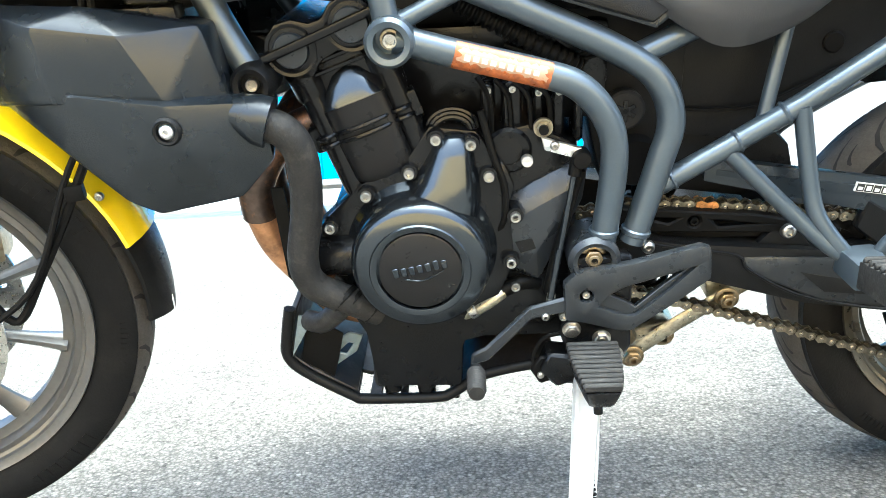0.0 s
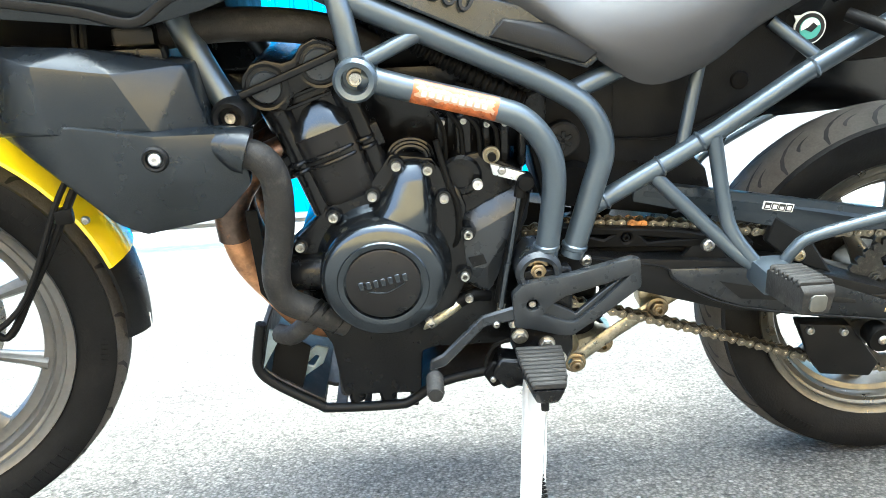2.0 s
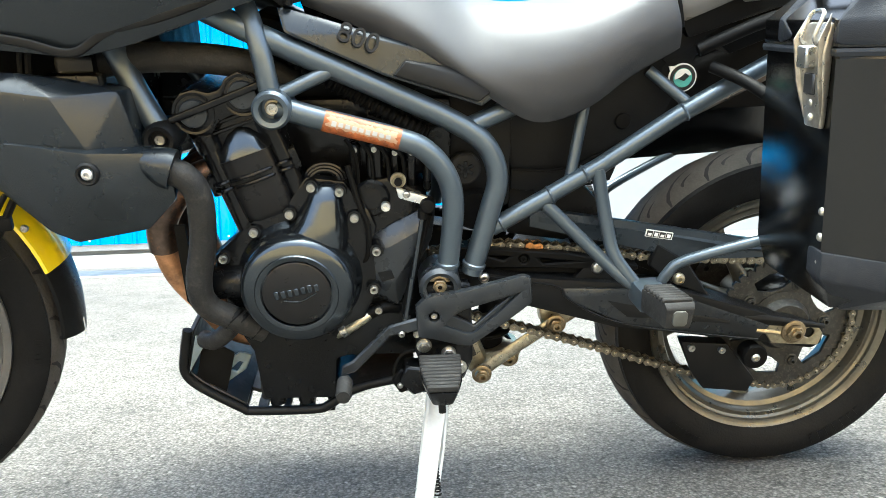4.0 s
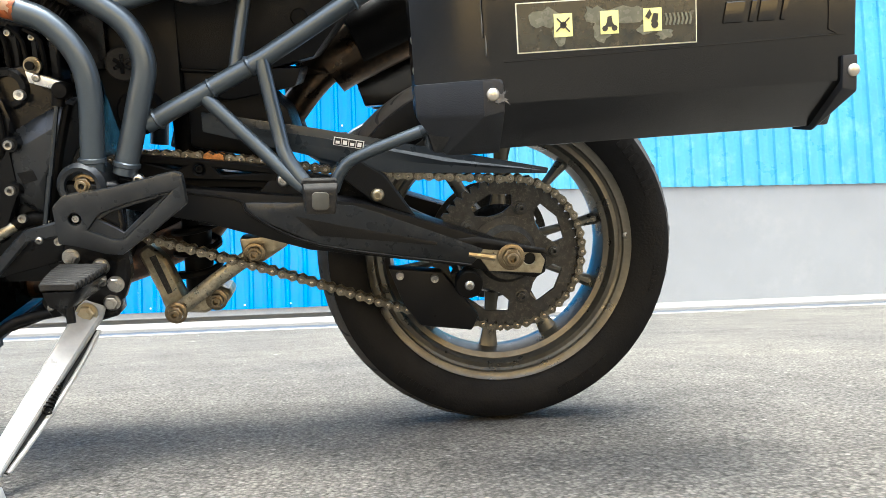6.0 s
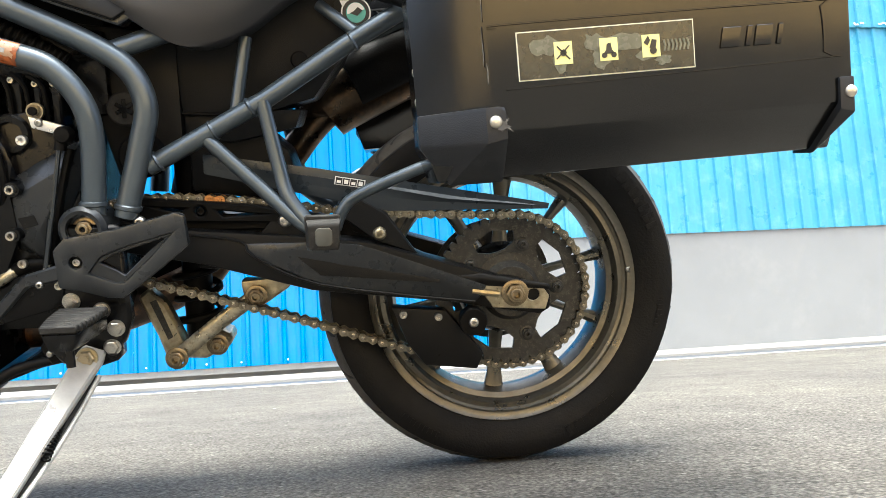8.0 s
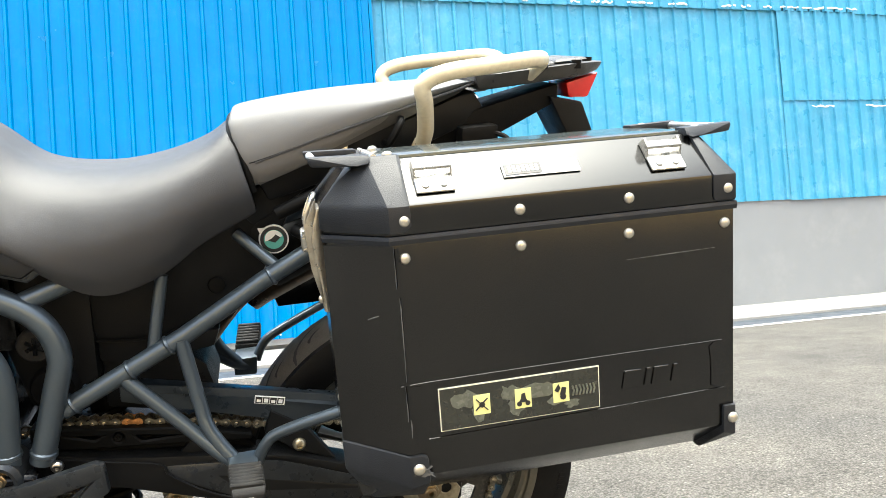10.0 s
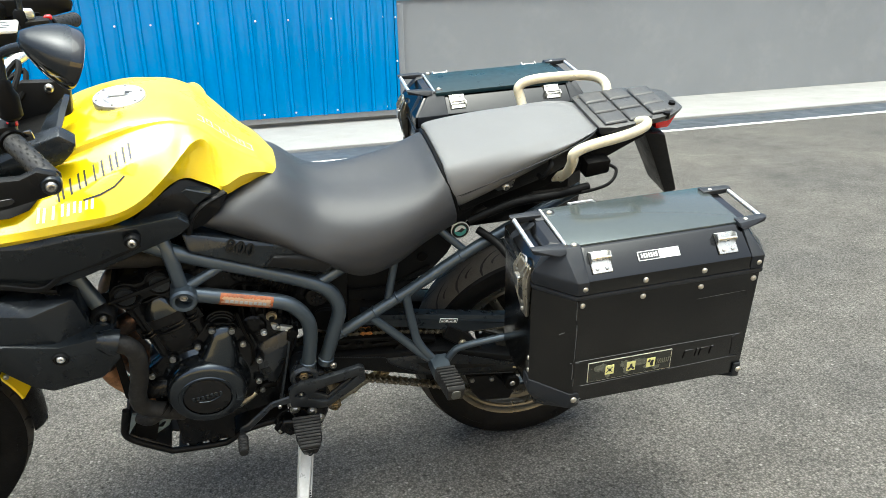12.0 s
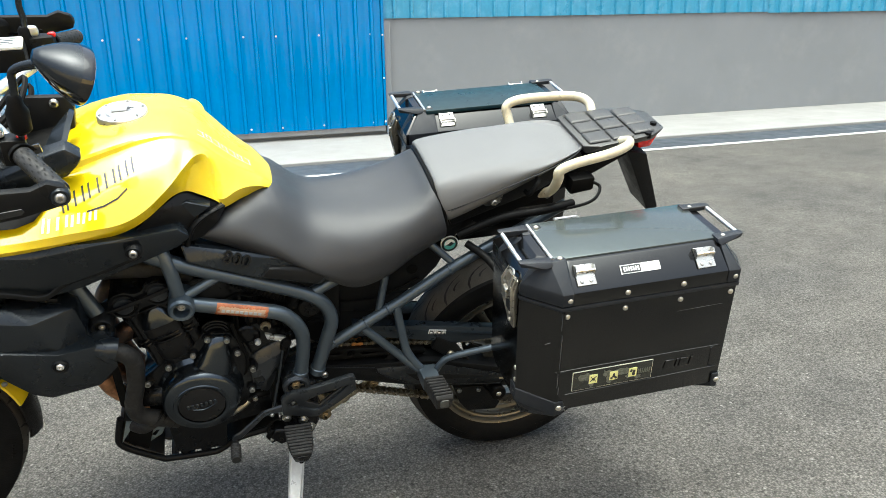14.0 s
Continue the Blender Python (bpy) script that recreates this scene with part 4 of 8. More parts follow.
part("guard_bracket", hull([(-0.395, -0.118, 0.432), (-0.315, -0.118, 0.428), (-0.345, -0.118, 0.468), (-0.360, -0.118, 0.472), (-0.395, -0.105, 0.432), (-0.315, -0.105, 0.428), (-0.345, -0.105, 0.468), (-0.360, -0.105, 0.472)], 0.003), PLASTIC, swing)
bolt(swing, -0.352, -0.119, 0.456, 0.011, "button", STEEL)
guard_part = part("chain_guard", hull([(-0.470, -0.112, 0.560), (-0.300, -0.112, 0.535), (-0.060, -0.108, 0.492), (0.070, -0.100, 0.468), (0.068, -0.100, 0.459), (-0.100, -0.112, 0.463), (-0.195, -0.114, 0.465), (-0.255, -0.114, 0.500), (-0.470, -0.112, 0.530), (-0.470, -0.075, 0.555), (0.06, -0.085, 0.468), (-0.1, -0.08, 0.49)], 0.003), GUARD, swing, "long graphite chain guard")
part("guard_ridge", hull([(-0.455, -0.1135, 0.546), (-0.290, -0.1150, 0.520), (-0.100, -0.1145, 0.482), (0.060, -0.102, 0.464), (-0.10, -0.110, 0.474), (-0.20, -0.1145, 0.488), (-0.28, -0.1145, 0.510), (-0.455, -0.1125, 0.538), (-0.3, -0.105, 0.52), (-0.1, -0.105, 0.478)]), GUARD, swing)
part("guard_leg", prism([(-0.250, 0.496), (-0.195, 0.462), (-0.145, 0.392), (-0.215, 0.418), (-0.262, 0.455)], -0.116, -0.102, 0.003), PLASTIC, swing)
bolt(swing, -0.207, -0.117, 0.430, 0.011, "button", BRASS)
part("lower_chain_guard", hull([(-0.192, -0.128, 0.312), (-0.106, -0.128, 0.304), (-0.098, -0.128, 0.262), (-0.044, -0.126, 0.228), (-0.055, -0.126, 0.202), (-0.140, -0.128, 0.213), (-0.168, -0.128, 0.250), (-0.192, -0.10, 0.312), (-0.106, -0.10, 0.304), (-0.044, -0.10, 0.228), (-0.055, -0.10, 0.202), (-0.140, -0.10, 0.213)], 0.004), PLASTIC, swing, "black lower chain guard")
for x, z in ((-0.174, 0.301), (-0.118, 0.295)):
    bolt(swing, x, -0.129, z, 0.0065, "cap", STEEL)
# warning label on the chain guard
lab_m = Matrix.Translation((-0.250, -0.1150, 0.512)) @ Matrix.Rotation(radians(9.5), 4, "Y")
part("warning_label", moved(box(-0.0235, 0.0235, -0.0026, 0.0004, -0.0062, 0.0062), lab_m), WHITE, swing, "small black and white warning label")
for k in range(4):
    part("label_field", moved(box(-0.0220 + 0.0112 * k, -0.0118 + 0.0112 * k, -0.0031, 0.0, -0.0052, 0.0052), lab_m), INK, swing)
    part("print_bar", moved(box(-0.0200 + 0.0112 * k, -0.0138 + 0.0112 * k, -0.0035, -0.0005, -0.0034, 0.0030 if k % 2 else 0.0010), lab_m), WHITE, swing)

sprocket = new("rear_sprocket")
sprocket.parent = bike
sprocket.matrix_local = pose(0.005, -0.092, 0.325, -4) @ Matrix.Scale(1.075, 4)
tagged(sprocket, "oily dark rear sprocket")
teeth = []
for k in range(46):
    a = 2 * math.pi * k / 46
    for da, rr in ((-0.034, 0.108), (-0.016, 0.1165), (0.016, 0.1165), (0.034, 0.108)):
        teeth.append((rr * math.cos(a + da * 2), rr * math.sin(a + da * 2)))
cut = []
for k in range(5):
    a = 72 * k + 20
    cut.append([(r * math.cos(radians(w)), r * math.sin(radians(w))) for r, w in ((0.064, a + 4), (0.076, a - 8), (0.092, a - 6), (0.096, a + 15), (0.092, a + 36), (0.076, a + 38), (0.064, a + 26), (0.062, a + 15))])
part("toothed_ring", prism(teeth, -0.003, 0.003, holes=cut), SPROCKET, sprocket)
part("carrier", lathe([(0.020, -0.020), (0.038, -0.020), (0.046, -0.006), (0.058, -0.005), (0.058, 0.015), (0.020, 0.015)], sides=36), SPROCKET, sprocket)
for k in range(5):
    a = radians(72 * k + 2)
    bolt(sprocket, 0.073 * math.cos(a), -0.003, 0.073 * math.sin(a), 0.0078, "ring_nut", SPROCKET, "nut")

# drive chain, link by link round the two sprockets
chain = new("drive_chain")
chain.parent = bike
tagged(chain, "dull steel drive chain with a few rusty links")
R1, R2 = 0.1265, 0.045
C1, C2 = Vector((0.005, 0.325)), Vector((-0.655, 0.430))
route = []
for k in range(41):
    a = radians(97 - 200 * k / 40)
    route.append(C1 + R1 * Vector((math.cos(a), math.sin(a))))
sag = [Vector((-0.160, 0.232)), Vector((-0.356, 0.297)), Vector((-0.535, 0.352))]
route += sag
for k in range(9):
    a = radians(-85 - 175 * k / 8)
    route.append(C2 + R2 * Vector((math.cos(a), math.sin(a))))
route += [Vector((-0.552, 0.494)), Vector((-0.38, 0.482)), Vector((-0.242, 0.463)), route[0]]
dense = spline([(p.x, 0, p.y) for p in route], 12)
dist = [0.0]
for a, b in zip(dense, dense[1:]):
    dist.append(dist[-1] + (b - a).length)
count = 2 * round(dist[-1] / 0.0165 / 2)
pitch = dist[-1] / count


def at_dist(d):
    d %= dist[-1]
    i = int(np.searchsorted(dist, d)) or 1
    u = (d - dist[i - 1]) / max(1e-9, dist[i] - dist[i - 1])
    return dense[i - 1].lerp(dense[i], u)


def link_plate(y0, y1, waist):
    pts = []
    for c, a0 in ((pitch / 2, -90), (-pitch / 2, 90)):
        pts += [(c + 0.0074 * math.cos(radians(a0 + w)), 0.0074 * math.sin(radians(a0 + w))) for w in (10, 50, 90, 130, 170)]
        pts.append((0, waist if c > 0 else -waist))
    return prism(pts, y0, y1)


outer_bm = join(link_plate(-0.0104, -0.0080, 0.0040), link_plate(0.0080, 0.0104, 0.0040), *[lathe([(0.001, -0.0122), (0.0018, -0.0124), (0.0030, -0.0118), (0.0031, 0.0112)], (c, 0, 0), sides=10) for c in (-pitch / 2, pitch / 2)])
inner_bm = join(link_plate(-0.0074, -0.0054, 0.0034), link_plate(0.0054, 0.0074, 0.0034), *[rod((c, -0.0054, 0), (c, 0.0054, 0), 0.0052, 8) for c in (-pitch / 2, pitch / 2)])
for bm in (outer_bm, inner_bm):
    for f in bm.faces:
        c = f.calc_center_median()
        near_pin = min(math.hypot(c.x - q, c.z) for q in (-pitch / 2, pitch / 2)) < 0.0034
        f.material_index = 1 if near_pin else 0
outer_me, inner_me = mesh_of("link", outer_bm, CHAIN), mesh_of("link", inner_bm, CHAIN_DARK)
outer_me.materials.append(CHAIN_PIN)
inner_me.materials.append(CHAIN_DARK)
rust_me = outer_me.copy()
rust_me.materials.clear()
rust_me.materials.append(CHAIN_RUST)
rust_me.materials.append(CHAIN_PIN)
for k in range(count):
    a, b = at_dist(k * pitch), at_dist((k + 1) * pitch)
    mid, d = (a + b) / 2, b - a
    me = inner_me if k % 2 else (rust_me if -0.47 < mid.x < -0.43 and mid.z > 0.46 else outer_me)
    ob = part("link", me, None, chain)
    ob.matrix_local = Matrix.Translation((mid.x, -0.093, mid.z)) @ Matrix.Rotation(-math.atan2(d.z, d.x), 4, "Y")

# --- suspension linkage and shock ---
link = new("suspension_linkage")
link.parent = bike
tagged(link, "zinc-plated rear suspension linkage with black spring")
part("drop_link", prism([(-0.600, 0.330), (-0.580, 0.345), (-0.555, 0.318), (-0.527, 0.250), (-0.540, 0.216), (-0.560, 0.222), (-0.572, 0.262)], -0.060, -0.030, 0.005), BRASS, link)
part("tie_rod", tube([(-0.540, -0.072, 0.232), (-0.475, -0.072, 0.283), (-0.408, -0.072, 0.330)], 0.0125, 10, 2, 0.35), WATER, link)
part("drop_hollow", hull([(-0.580, -0.0615, 0.322), (-0.570, -0.0615, 0.326), (-0.548, -0.0615, 0.262), (-0.556, -0.0615, 0.258), (-0.58, -0.058, 0.322), (-0.57, -0.058, 0.326), (-0.548, -0.058, 0.262), (-0.556, -0.058, 0.258)]), SPROCKET, link)
part("rocker", prism([(-0.560, 0.240), (-0.545, 0.215), (-0.505, 0.212), (-0.462, 0.232), (-0.458, 0.252), (-0.485, 0.262)], -0.030, 0.030, 0.006), BRASS, link)
part("link_lug", hull([(-0.435, -0.060, 0.350), (-0.430, -0.060, 0.318), (-0.400, -0.060, 0.308), (-0.355, -0.060, 0.338), (-0.36, -0.060, 0.355), (-0.435, -0.02, 0.350), (-0.43, -0.02, 0.318), (-0.4, -0.02, 0.308), (-0.355, -0.02, 0.338)], 0.005), BRASS, link)
for x, y, z in ((-0.540, -0.080, 0.232), (-0.483, -0.034, 0.238), (-0.408, -0.080, 0.330)):
    bolt(link, x, y, z, 0.0125, "ring_nut", AXLE)
coil = [(-0.515 + 0.036 * math.cos(a), 0.036 * math.sin(a) * 0.9, 0.255 + a / 40 * 0.24) for a in np.arange(0, 40, 0.5)]
part("spring", tube(coil, 0.0065, 8, 1), DARK, link, "black coil spring")
part("damper", rod((-0.515, 0, 0.24), (-0.515, 0, 0.56), 0.024), DARK, link)

# --- engine ---
engine = part("engine", prism([(-0.97, 0.40), (-0.935, 0.33), (-0.925, 0.235), (-0.80, 0.232), (-0.795, 0.31), (-0.68, 0.34), (-0.64, 0.40), (-0.64, 0.60), (-0.70, 0.63), (-0.80, 0.61), (-0.90, 0.57), (-0.97, 0.50)], -0.145, 0.17, 0.010, 2), ENGINE, bike, "black three-cylinder engine")
part("cover_flange", prism([(-0.825, 0.640), (-0.768, 0.632), (-0.738, 0.585), (-0.728, 0.520), (-0.722, 0.450), (-0.755, 0.375), (-0.83, 0.352), (-0.920, 0.385), (-0.970, 0.450), (-0.974, 0.515), (-0.915, 0.568), (-0.855, 0.598)], -0.170, -0.140, 0.006, 2), ENGINE, engine)
cx, cz = -0.843, 0.474
part("clutch_cover", lathe([(0.0545, -0.2225), (0.0545, -0.2315), (0.0590, -0.2330), (0.0620, -0.2330), (0.0635, -0.2310), (0.0765, -0.2270), (0.0815, -0.2235), (0.0855, -0.2180), (0.0880, -0.2100), (0.0890, -0.200), (0.0890, -0.180), (0.0990, -0.168), (0.102, -0.150)], (cx, 0, cz), sides=64), COVER, engine, "round satin black clutch cover", 30)
part("cover_cap", lathe([(0.001, -0.2310), (0.049, -0.2310), (0.0515, -0.2295), (0.0515, -0.2225)], (cx, 0, cz), sides=64), CAP, engine, "black cover cap with raised plain bars")
for k in range(7):
    x = -0.030 + 0.0100 * k
    part("raised_bar", moved(box(-0.0036, 0.0036, -0.0012, 0.0008, -0.0058, 0.0058 if k not in (0, 5) else 0.0072, 0.0008), Matrix.Translation((cx + x, -0.2318, cz + 0.004 + 0.20 * x)) @ Matrix.Rotation(radians(-12), 4, "Y")), COVER, engine)
part("raised_bar", tube([(cx - 0.020, -0.2316, cz - 0.010), (cx + 0.004, -0.2316, cz - 0.012), (cx + 0.030, -0.2316, cz + 0.002)], 0.0012, 6, 4), COVER, engine)
def half_round(z, xc, w, front, back, power=0.75, n=14):
    """An arched cross-section that faces the near side."""
    ring = []
    for i in range(n + 1):
        a = math.pi * i / n
        c, sn = math.cos(a), math.sin(a)
        ring.append((xc + w * math.copysign(abs(c) ** power, c), back + (front - back) * sn ** power, z))
    return ring


part("cover_shoulder", ring_loft([half_round(*q) for q in ((0.632, -0.796, 0.014, -0.170, -0.15), (0.626, -0.796, 0.022, -0.182, -0.15), (0.605, -0.799, 0.029, -0.192, -0.15), (0.575, -0.806, 0.041, -0.206, -0.15), (0.548, -0.815, 0.052, -0.217, -0.15), (0.520, -0.824, 0.058, -0.220, -0.15))]), COVER, engine, "satin black cover shoulder", 50)
for k, rr in enumerate((0.030, 0.026, 0.022)):
    part("water_pump_ring", tube([(-0.797 + rr * math.cos(a), -0.15 - 0.006 * k, 0.630 + rr * 0.8 * math.sin(a)) for a in np.linspace(0.0, math.pi, 9)], 0.004, 8, 2), ENGINE, engine)
part("starter_nose", lathe([(0.001, -0.985), (0.024, -0.983), (0.028, -0.975), (0.030, -0.93), (0.033, -0.90)], (0, -0.165, 0.470), "x", 28), ENGINE, engine)
part("side_cover", hull([(-0.760, -0.160, 0.585), (-0.735, -0.160, 0.590), (-0.722, -0.165, 0.555), (-0.735, -0.165, 0.500), (-0.765, -0.160, 0.500), (-0.76, -0.14, 0.585), (-0.72, -0.14, 0.55), (-0.735, -0.14, 0.50)], 0.006), ENGINE, engine)
for x, z in ((-0.817, 0.626), (-0.775, 0.618), (-0.754, 0.576), (-0.852, 0.584), (-0.908, 0.556), (-0.958, 0.514), (-0.728, 0.455), (-0.722, 0.520)):
    part("bolt_boss", lathe([(0.0105, -0.178), (0.0115, -0.174), (0.0125, -0.15)], (x, 0, z), sides=18), ENGINE, engine)
    bolt(engine, x, -0.178, z, 0.0068, "cap", STEEL)
# cylinder leaning forward, with head and cam cover
tilt = Matrix.Translation((-0.880, 0, 0.575)) @ Matrix.Rotation(radians(-19), 4, "Y")
part("cylinder", moved(box(-0.060, 0.060, -0.150, 0.150, -0.03, 0.075, 0.010, 2), tilt), ENGINE, engine, "black engine cylinder block")
part("cylinder_lip", moved(box(-0.068, 0.068, -0.157, 0.157, 0.070, 0.080, 0.003), tilt), ENGINE, engine)
part("cylinder_head", moved(box(-0.062, 0.062, -0.152, 0.152, 0.080, 0.165, 0.010, 2), tilt), ENGINE, engine, "black cylinder head")
for x in (-0.046, 0.052):
    part("head_column", moved(rod((x, -0.153, -0.02), (x, -0.153, 0.16), 0.0145, 18), tilt), ENGINE, engine)
barrel = ((0.002, 0.036, 0.020), (0.010, 0.040, 0.023), (0.060, 0.041, 0.024), (0.104, 0.041, 0.024))
part("cylinder_barrel", moved(ring_loft([half_round(z, 0.001, w, -0.150 - b, -0.146, 0.5) for z, w, b in barrel]), tilt), CAP, engine, "smooth domed cylinder side", 50)
part("barrel_top", moved(hull([tuple(v) for v in half_round(0.104, 0.001, 0.041, -0.174, -0.146, 0.5)] + [(-0.038, -0.150, 0.116), (0.040, -0.150, 0.116), (0.006, -0.150, 0.148), (0.020, -0.150, 0.142), (-0.012, -0.150, 0.142), (0.004, -0.140, 0.146)], 0.0015, 2, 20), tilt), COVER, engine, "slanted glossy facet on the cylinder", 24)
for z in (0.064, 0.075):
    part("cylinder_band", moved(tube([(-0.064, -0.154, z), (-0.056, -0.168, z), (-0.046, -0.170, z), (-0.036, -0.164, z), (-0.028, -0.172, z), (0.0, -0.177, z), (0.027, -0.172, z), (0.036, -0.164, z), (0.046, -0.169, z), (0.056, -0.168, z), (0.066, -0.154, z)], 0.0034, 8, 4), tilt), ENGINE, engine)
for x in (-0.046, 0.050):
    part("head_collar", moved(lathe([(0.014, 0.118), (0.0185, 0.126), (0.020, 0.165), (0.018, 0.172)], (x, -0.150, 0), "z", 20), tilt), ENGINE, engine)
    part("barrel_lug", moved(hull([(x - 0.024, -0.162, 0.090), (x + 0.024, -0.162, 0.090), (x - 0.024, -0.162, 0.058), (x + 0.024, -0.162, 0.058), (x - 0.02, -0.14, 0.095), (x + 0.02, -0.14, 0.095), (x - 0.02, -0.14, 0.052), (x + 0.02, -0.14, 0.052)], 0.004), tilt), ENGINE, engine)
cam_prof = [(-1.012, 0.728), (-1.008, 0.752), (-0.995, 0.768), (-0.975, 0.773), (-0.955, 0.768), (-0.940, 0.772), (-0.930, 0.788), (-0.912, 0.797), (-0.892, 0.792), (-0.880, 0.777), (-0.880, 0.755), (-0.890, 0.738), (-0.925, 0.734), (-0.945, 0.724), (-0.955, 0.706), (-0.975, 0.702), (-0.995, 0.712)]
part("cam_cover", prism(cam_prof, -0.172, 0.165, 0.006, 2), ENGINE, engine, "black twin-lobed cam cover")
for x, z in ((-0.978, 0.738), (-0.906, 0.764)):
    part("cam_cap", lathe([(0.001, -0.176), (0.0195, -0.1765), (0.021, -0.174), (0.021, -0.165)], (x, 0, z), sides=36), HANGER, engine, "round cam end cap")
    part("cam_rim", lathe([(0.0265, -0.1735), (0.030, -0.1745), (0.030, -0.165), (0.0265, -0.165), (0.0265, -0.1735)], (x, 0, z), sides=36), ENGINE, engine)
part("cover_rail", tube([(-1.010, -0.180, 0.730), (-0.945, -0.182, 0.755), (-0.880, -0.180, 0.780)], 0.0055, 8, 2, 0.6), ENGINE, engine)
for k in range(3):
    part("head_rib", moved(box(-0.035, 0.045, -0.160, -0.145, 0.145 + 0.013 * k, 0.150 + 0.013 * k, 0.001), tilt), ENGINE, engine)
# sump and oil filter below
part("sump", prism([(-0.932, 0.345), (-0.812, 0.345), (-0.816, 0.252), (-0.828, 0.234), (-0.860, 0.230), (-0.918, 0.232), (-0.928, 0.300)], -0.128, 0.12, 0.008, 2), SUMP, engine, "dusty black sump")
part("sump_rib", box(-0.872, -0.862, -0.134, -0.11, 0.236, 0.335, 0.003), SUMP, engine)
part("sump_rib", box(-0.842, -0.826, -0.133, -0.11, 0.262, 0.335, 0.003), SUMP, engine)
part("sump_rib", box(-0.930, -0.912, -0.138, -0.11, 0.228, 0.345, 0.005), HOSE, engine)
for x in (-0.905, -0.855):
    part("sump_foot", lathe([(0.001, 0.2135), (0.014, 0.214), (0.015, 0.222), (0.012, 0.236)], (x, -0.118, 0), "z", 16), ENGINE, engine)
gear_line = [(-0.740, 0.528), (-0.695, 0.556), (-0.627, 0.590), (-0.634, 0.529), (-0.684, 0.456), (-0.690, 0.410), (-0.758, 0.445)]
part("gearbox_cover", hull([(x, -0.135, z) for x, z in gear_line] + [(x, -0.150, z) for x, z in gear_line] + [(-0.725, -0.166, 0.508), (-0.648, -0.166, 0.552), (-0.655, -0.166, 0.524), (-0.694, -0.166, 0.462), (-0.742, -0.166, 0.462)], 0.003, 2, 6), GEARBOX, engine, "angular grey gearbox cover", 12)
part("gearbox_slot", prism([(-0.722, 0.478), (-0.700, 0.482), (-0.695, 0.468), (-0.715, 0.462)], -0.1672, -0.15), ENGINE, engine)
part("cover_edge", tube([(-0.640, -0.168, 0.575), (-0.655, -0.172, 0.520), (-0.672, -0.172, 0.450), (-0.680, -0.170, 0.405)], 0.010, 10, 4, 0.6), DARK, engine, "black cover edge")
bolt(engine, -0.706, -0.160, 0.588, 0.0075, "cap", ALU)
part("rear_casing", box(-0.800, -0.63, -0.12, 0.13, 0.30, 0.46, 0.012, 2), ENGINE, engine)
part("water_pipe", tube([(-0.792, -0.160, 0.368), (-0.768, -0.166, 0.382), (-0.742, -0.160, 0.398), (-0.730, -0.145, 0.404)], 0.0092, 12, 4), WATER, engine, "dull metal water pipe")
part("hose_clamp", lathe([(0.0105, -0.006), (0.0118, -0.005), (0.0118, 0.005), (0.0105, 0.006)], (0, 0, 0), "x", 16), STEEL, engine).matrix_local = pose(-0.780, -0.164, 0.376, 0, -30)
part("pipe_stub", tube([(-0.745, -0.158, 0.398), (-0.715, -0.150, 0.408), (-0.690, -0.14, 0.402)], 0.0105, 10, 3), DARK, engine)
bolt(engine, -0.722, -0.165, 0.412, 0.0065, "cap", STEEL)
part("cable", tube([(-0.762, -0.165, 0.655), (-0.748, -0.172, 0.600), (-0.735, -0.172, 0.560), (-0.735, -0.170, 0.515), (-0.745, -0.165, 0.495)], 0.0045, 8), DARK, engine, "black cable")
# throttle bodies and airbox behind the cylinders
intake = part("intake", box(-0.875, -0.60, -0.105, 0.12, 0.62, 0.745, 0.012, 2), ENGINE, bike, "black throttle bodies and airbox")
for x, z, w, h in ((-0.752, 0.645, 0.018, 0.070), (-0.722, 0.640, 0.026, 0.085), (-0.690, 0.638, 0.014, 0.075), (-0.665, 0.640, 0.016, 0.070), (-0.640, 0.63, 0.012, 0.06)):
    part("intake_block", box(x - w / 2, x + w / 2, -0.135, -0.09, z - h * 0.5, z + h * 0.5, 0.004), ENGINE, intake)
    bolt(intake, x, -0.137, z + h * 0.38, 0.0045, "cap", STEEL)
for k in range(4):
    part("intake_rib", tube([(-0.765 + 0.022 * k, -0.140, 0.69 - 0.004 * k), (-0.750 + 0.024 * k, -0.142, 0.66), (-0.748 + 0.024 * k, -0.140, 0.60)], 0.0035, 6, 3), DARK, intake)
part("gear_ring", lathe([(0.018, -0.150), (0.026, -0.150), (0.030, -0.146), (0.030, -0.135), (0.018, -0.135), (0.018, -0.150)], (-0.728, 0, 0.596), sides=28), ENGINE, intake)
for k in range(7):
    x = -0.770 + 0.02 * k
    part("wiring", tube([(x, -0.128, 0.70 + 0.012 * (k % 3)), (x + 0.03, -0.135, 0.715 - 0.01 * (k % 2)), (x + 0.06, -0.126, 0.690 + 0.01 * (k % 3))], 0.003, 6, 4), DARK, intake)
part("air_cap", prism(circle(-0.578, 0.630, 0.026, 28), -0.112, -0.09, 0.003), HOSE, intake, "round grey cap with a star mark")
for k in range(6):
    a = radians(60 * k + 90)
    part("star_arm", moved(box(0, 0.014, -0.0012, 0.0012, -0.0030, 0.0030, 0.0006), Matrix.Translation((-0.578, -0.1135, 0.630)) @ Matrix.Rotation(-a, 4, "Y")), ENGINE, intake)
# dark filler added so the blue door doesn't show through below the tank
part("upper_airbox", hull([(-0.90, -0.085, 0.87), (-0.62, -0.085, 0.80), (-0.58, -0.085, 0.70), (-0.86, -0.085, 0.73), (-0.90, 0.085, 0.87), (-0.62, 0.085, 0.80), (-0.58, 0.085, 0.70), (-0.86, 0.085, 0.73)], 0.012), DARK, intake)
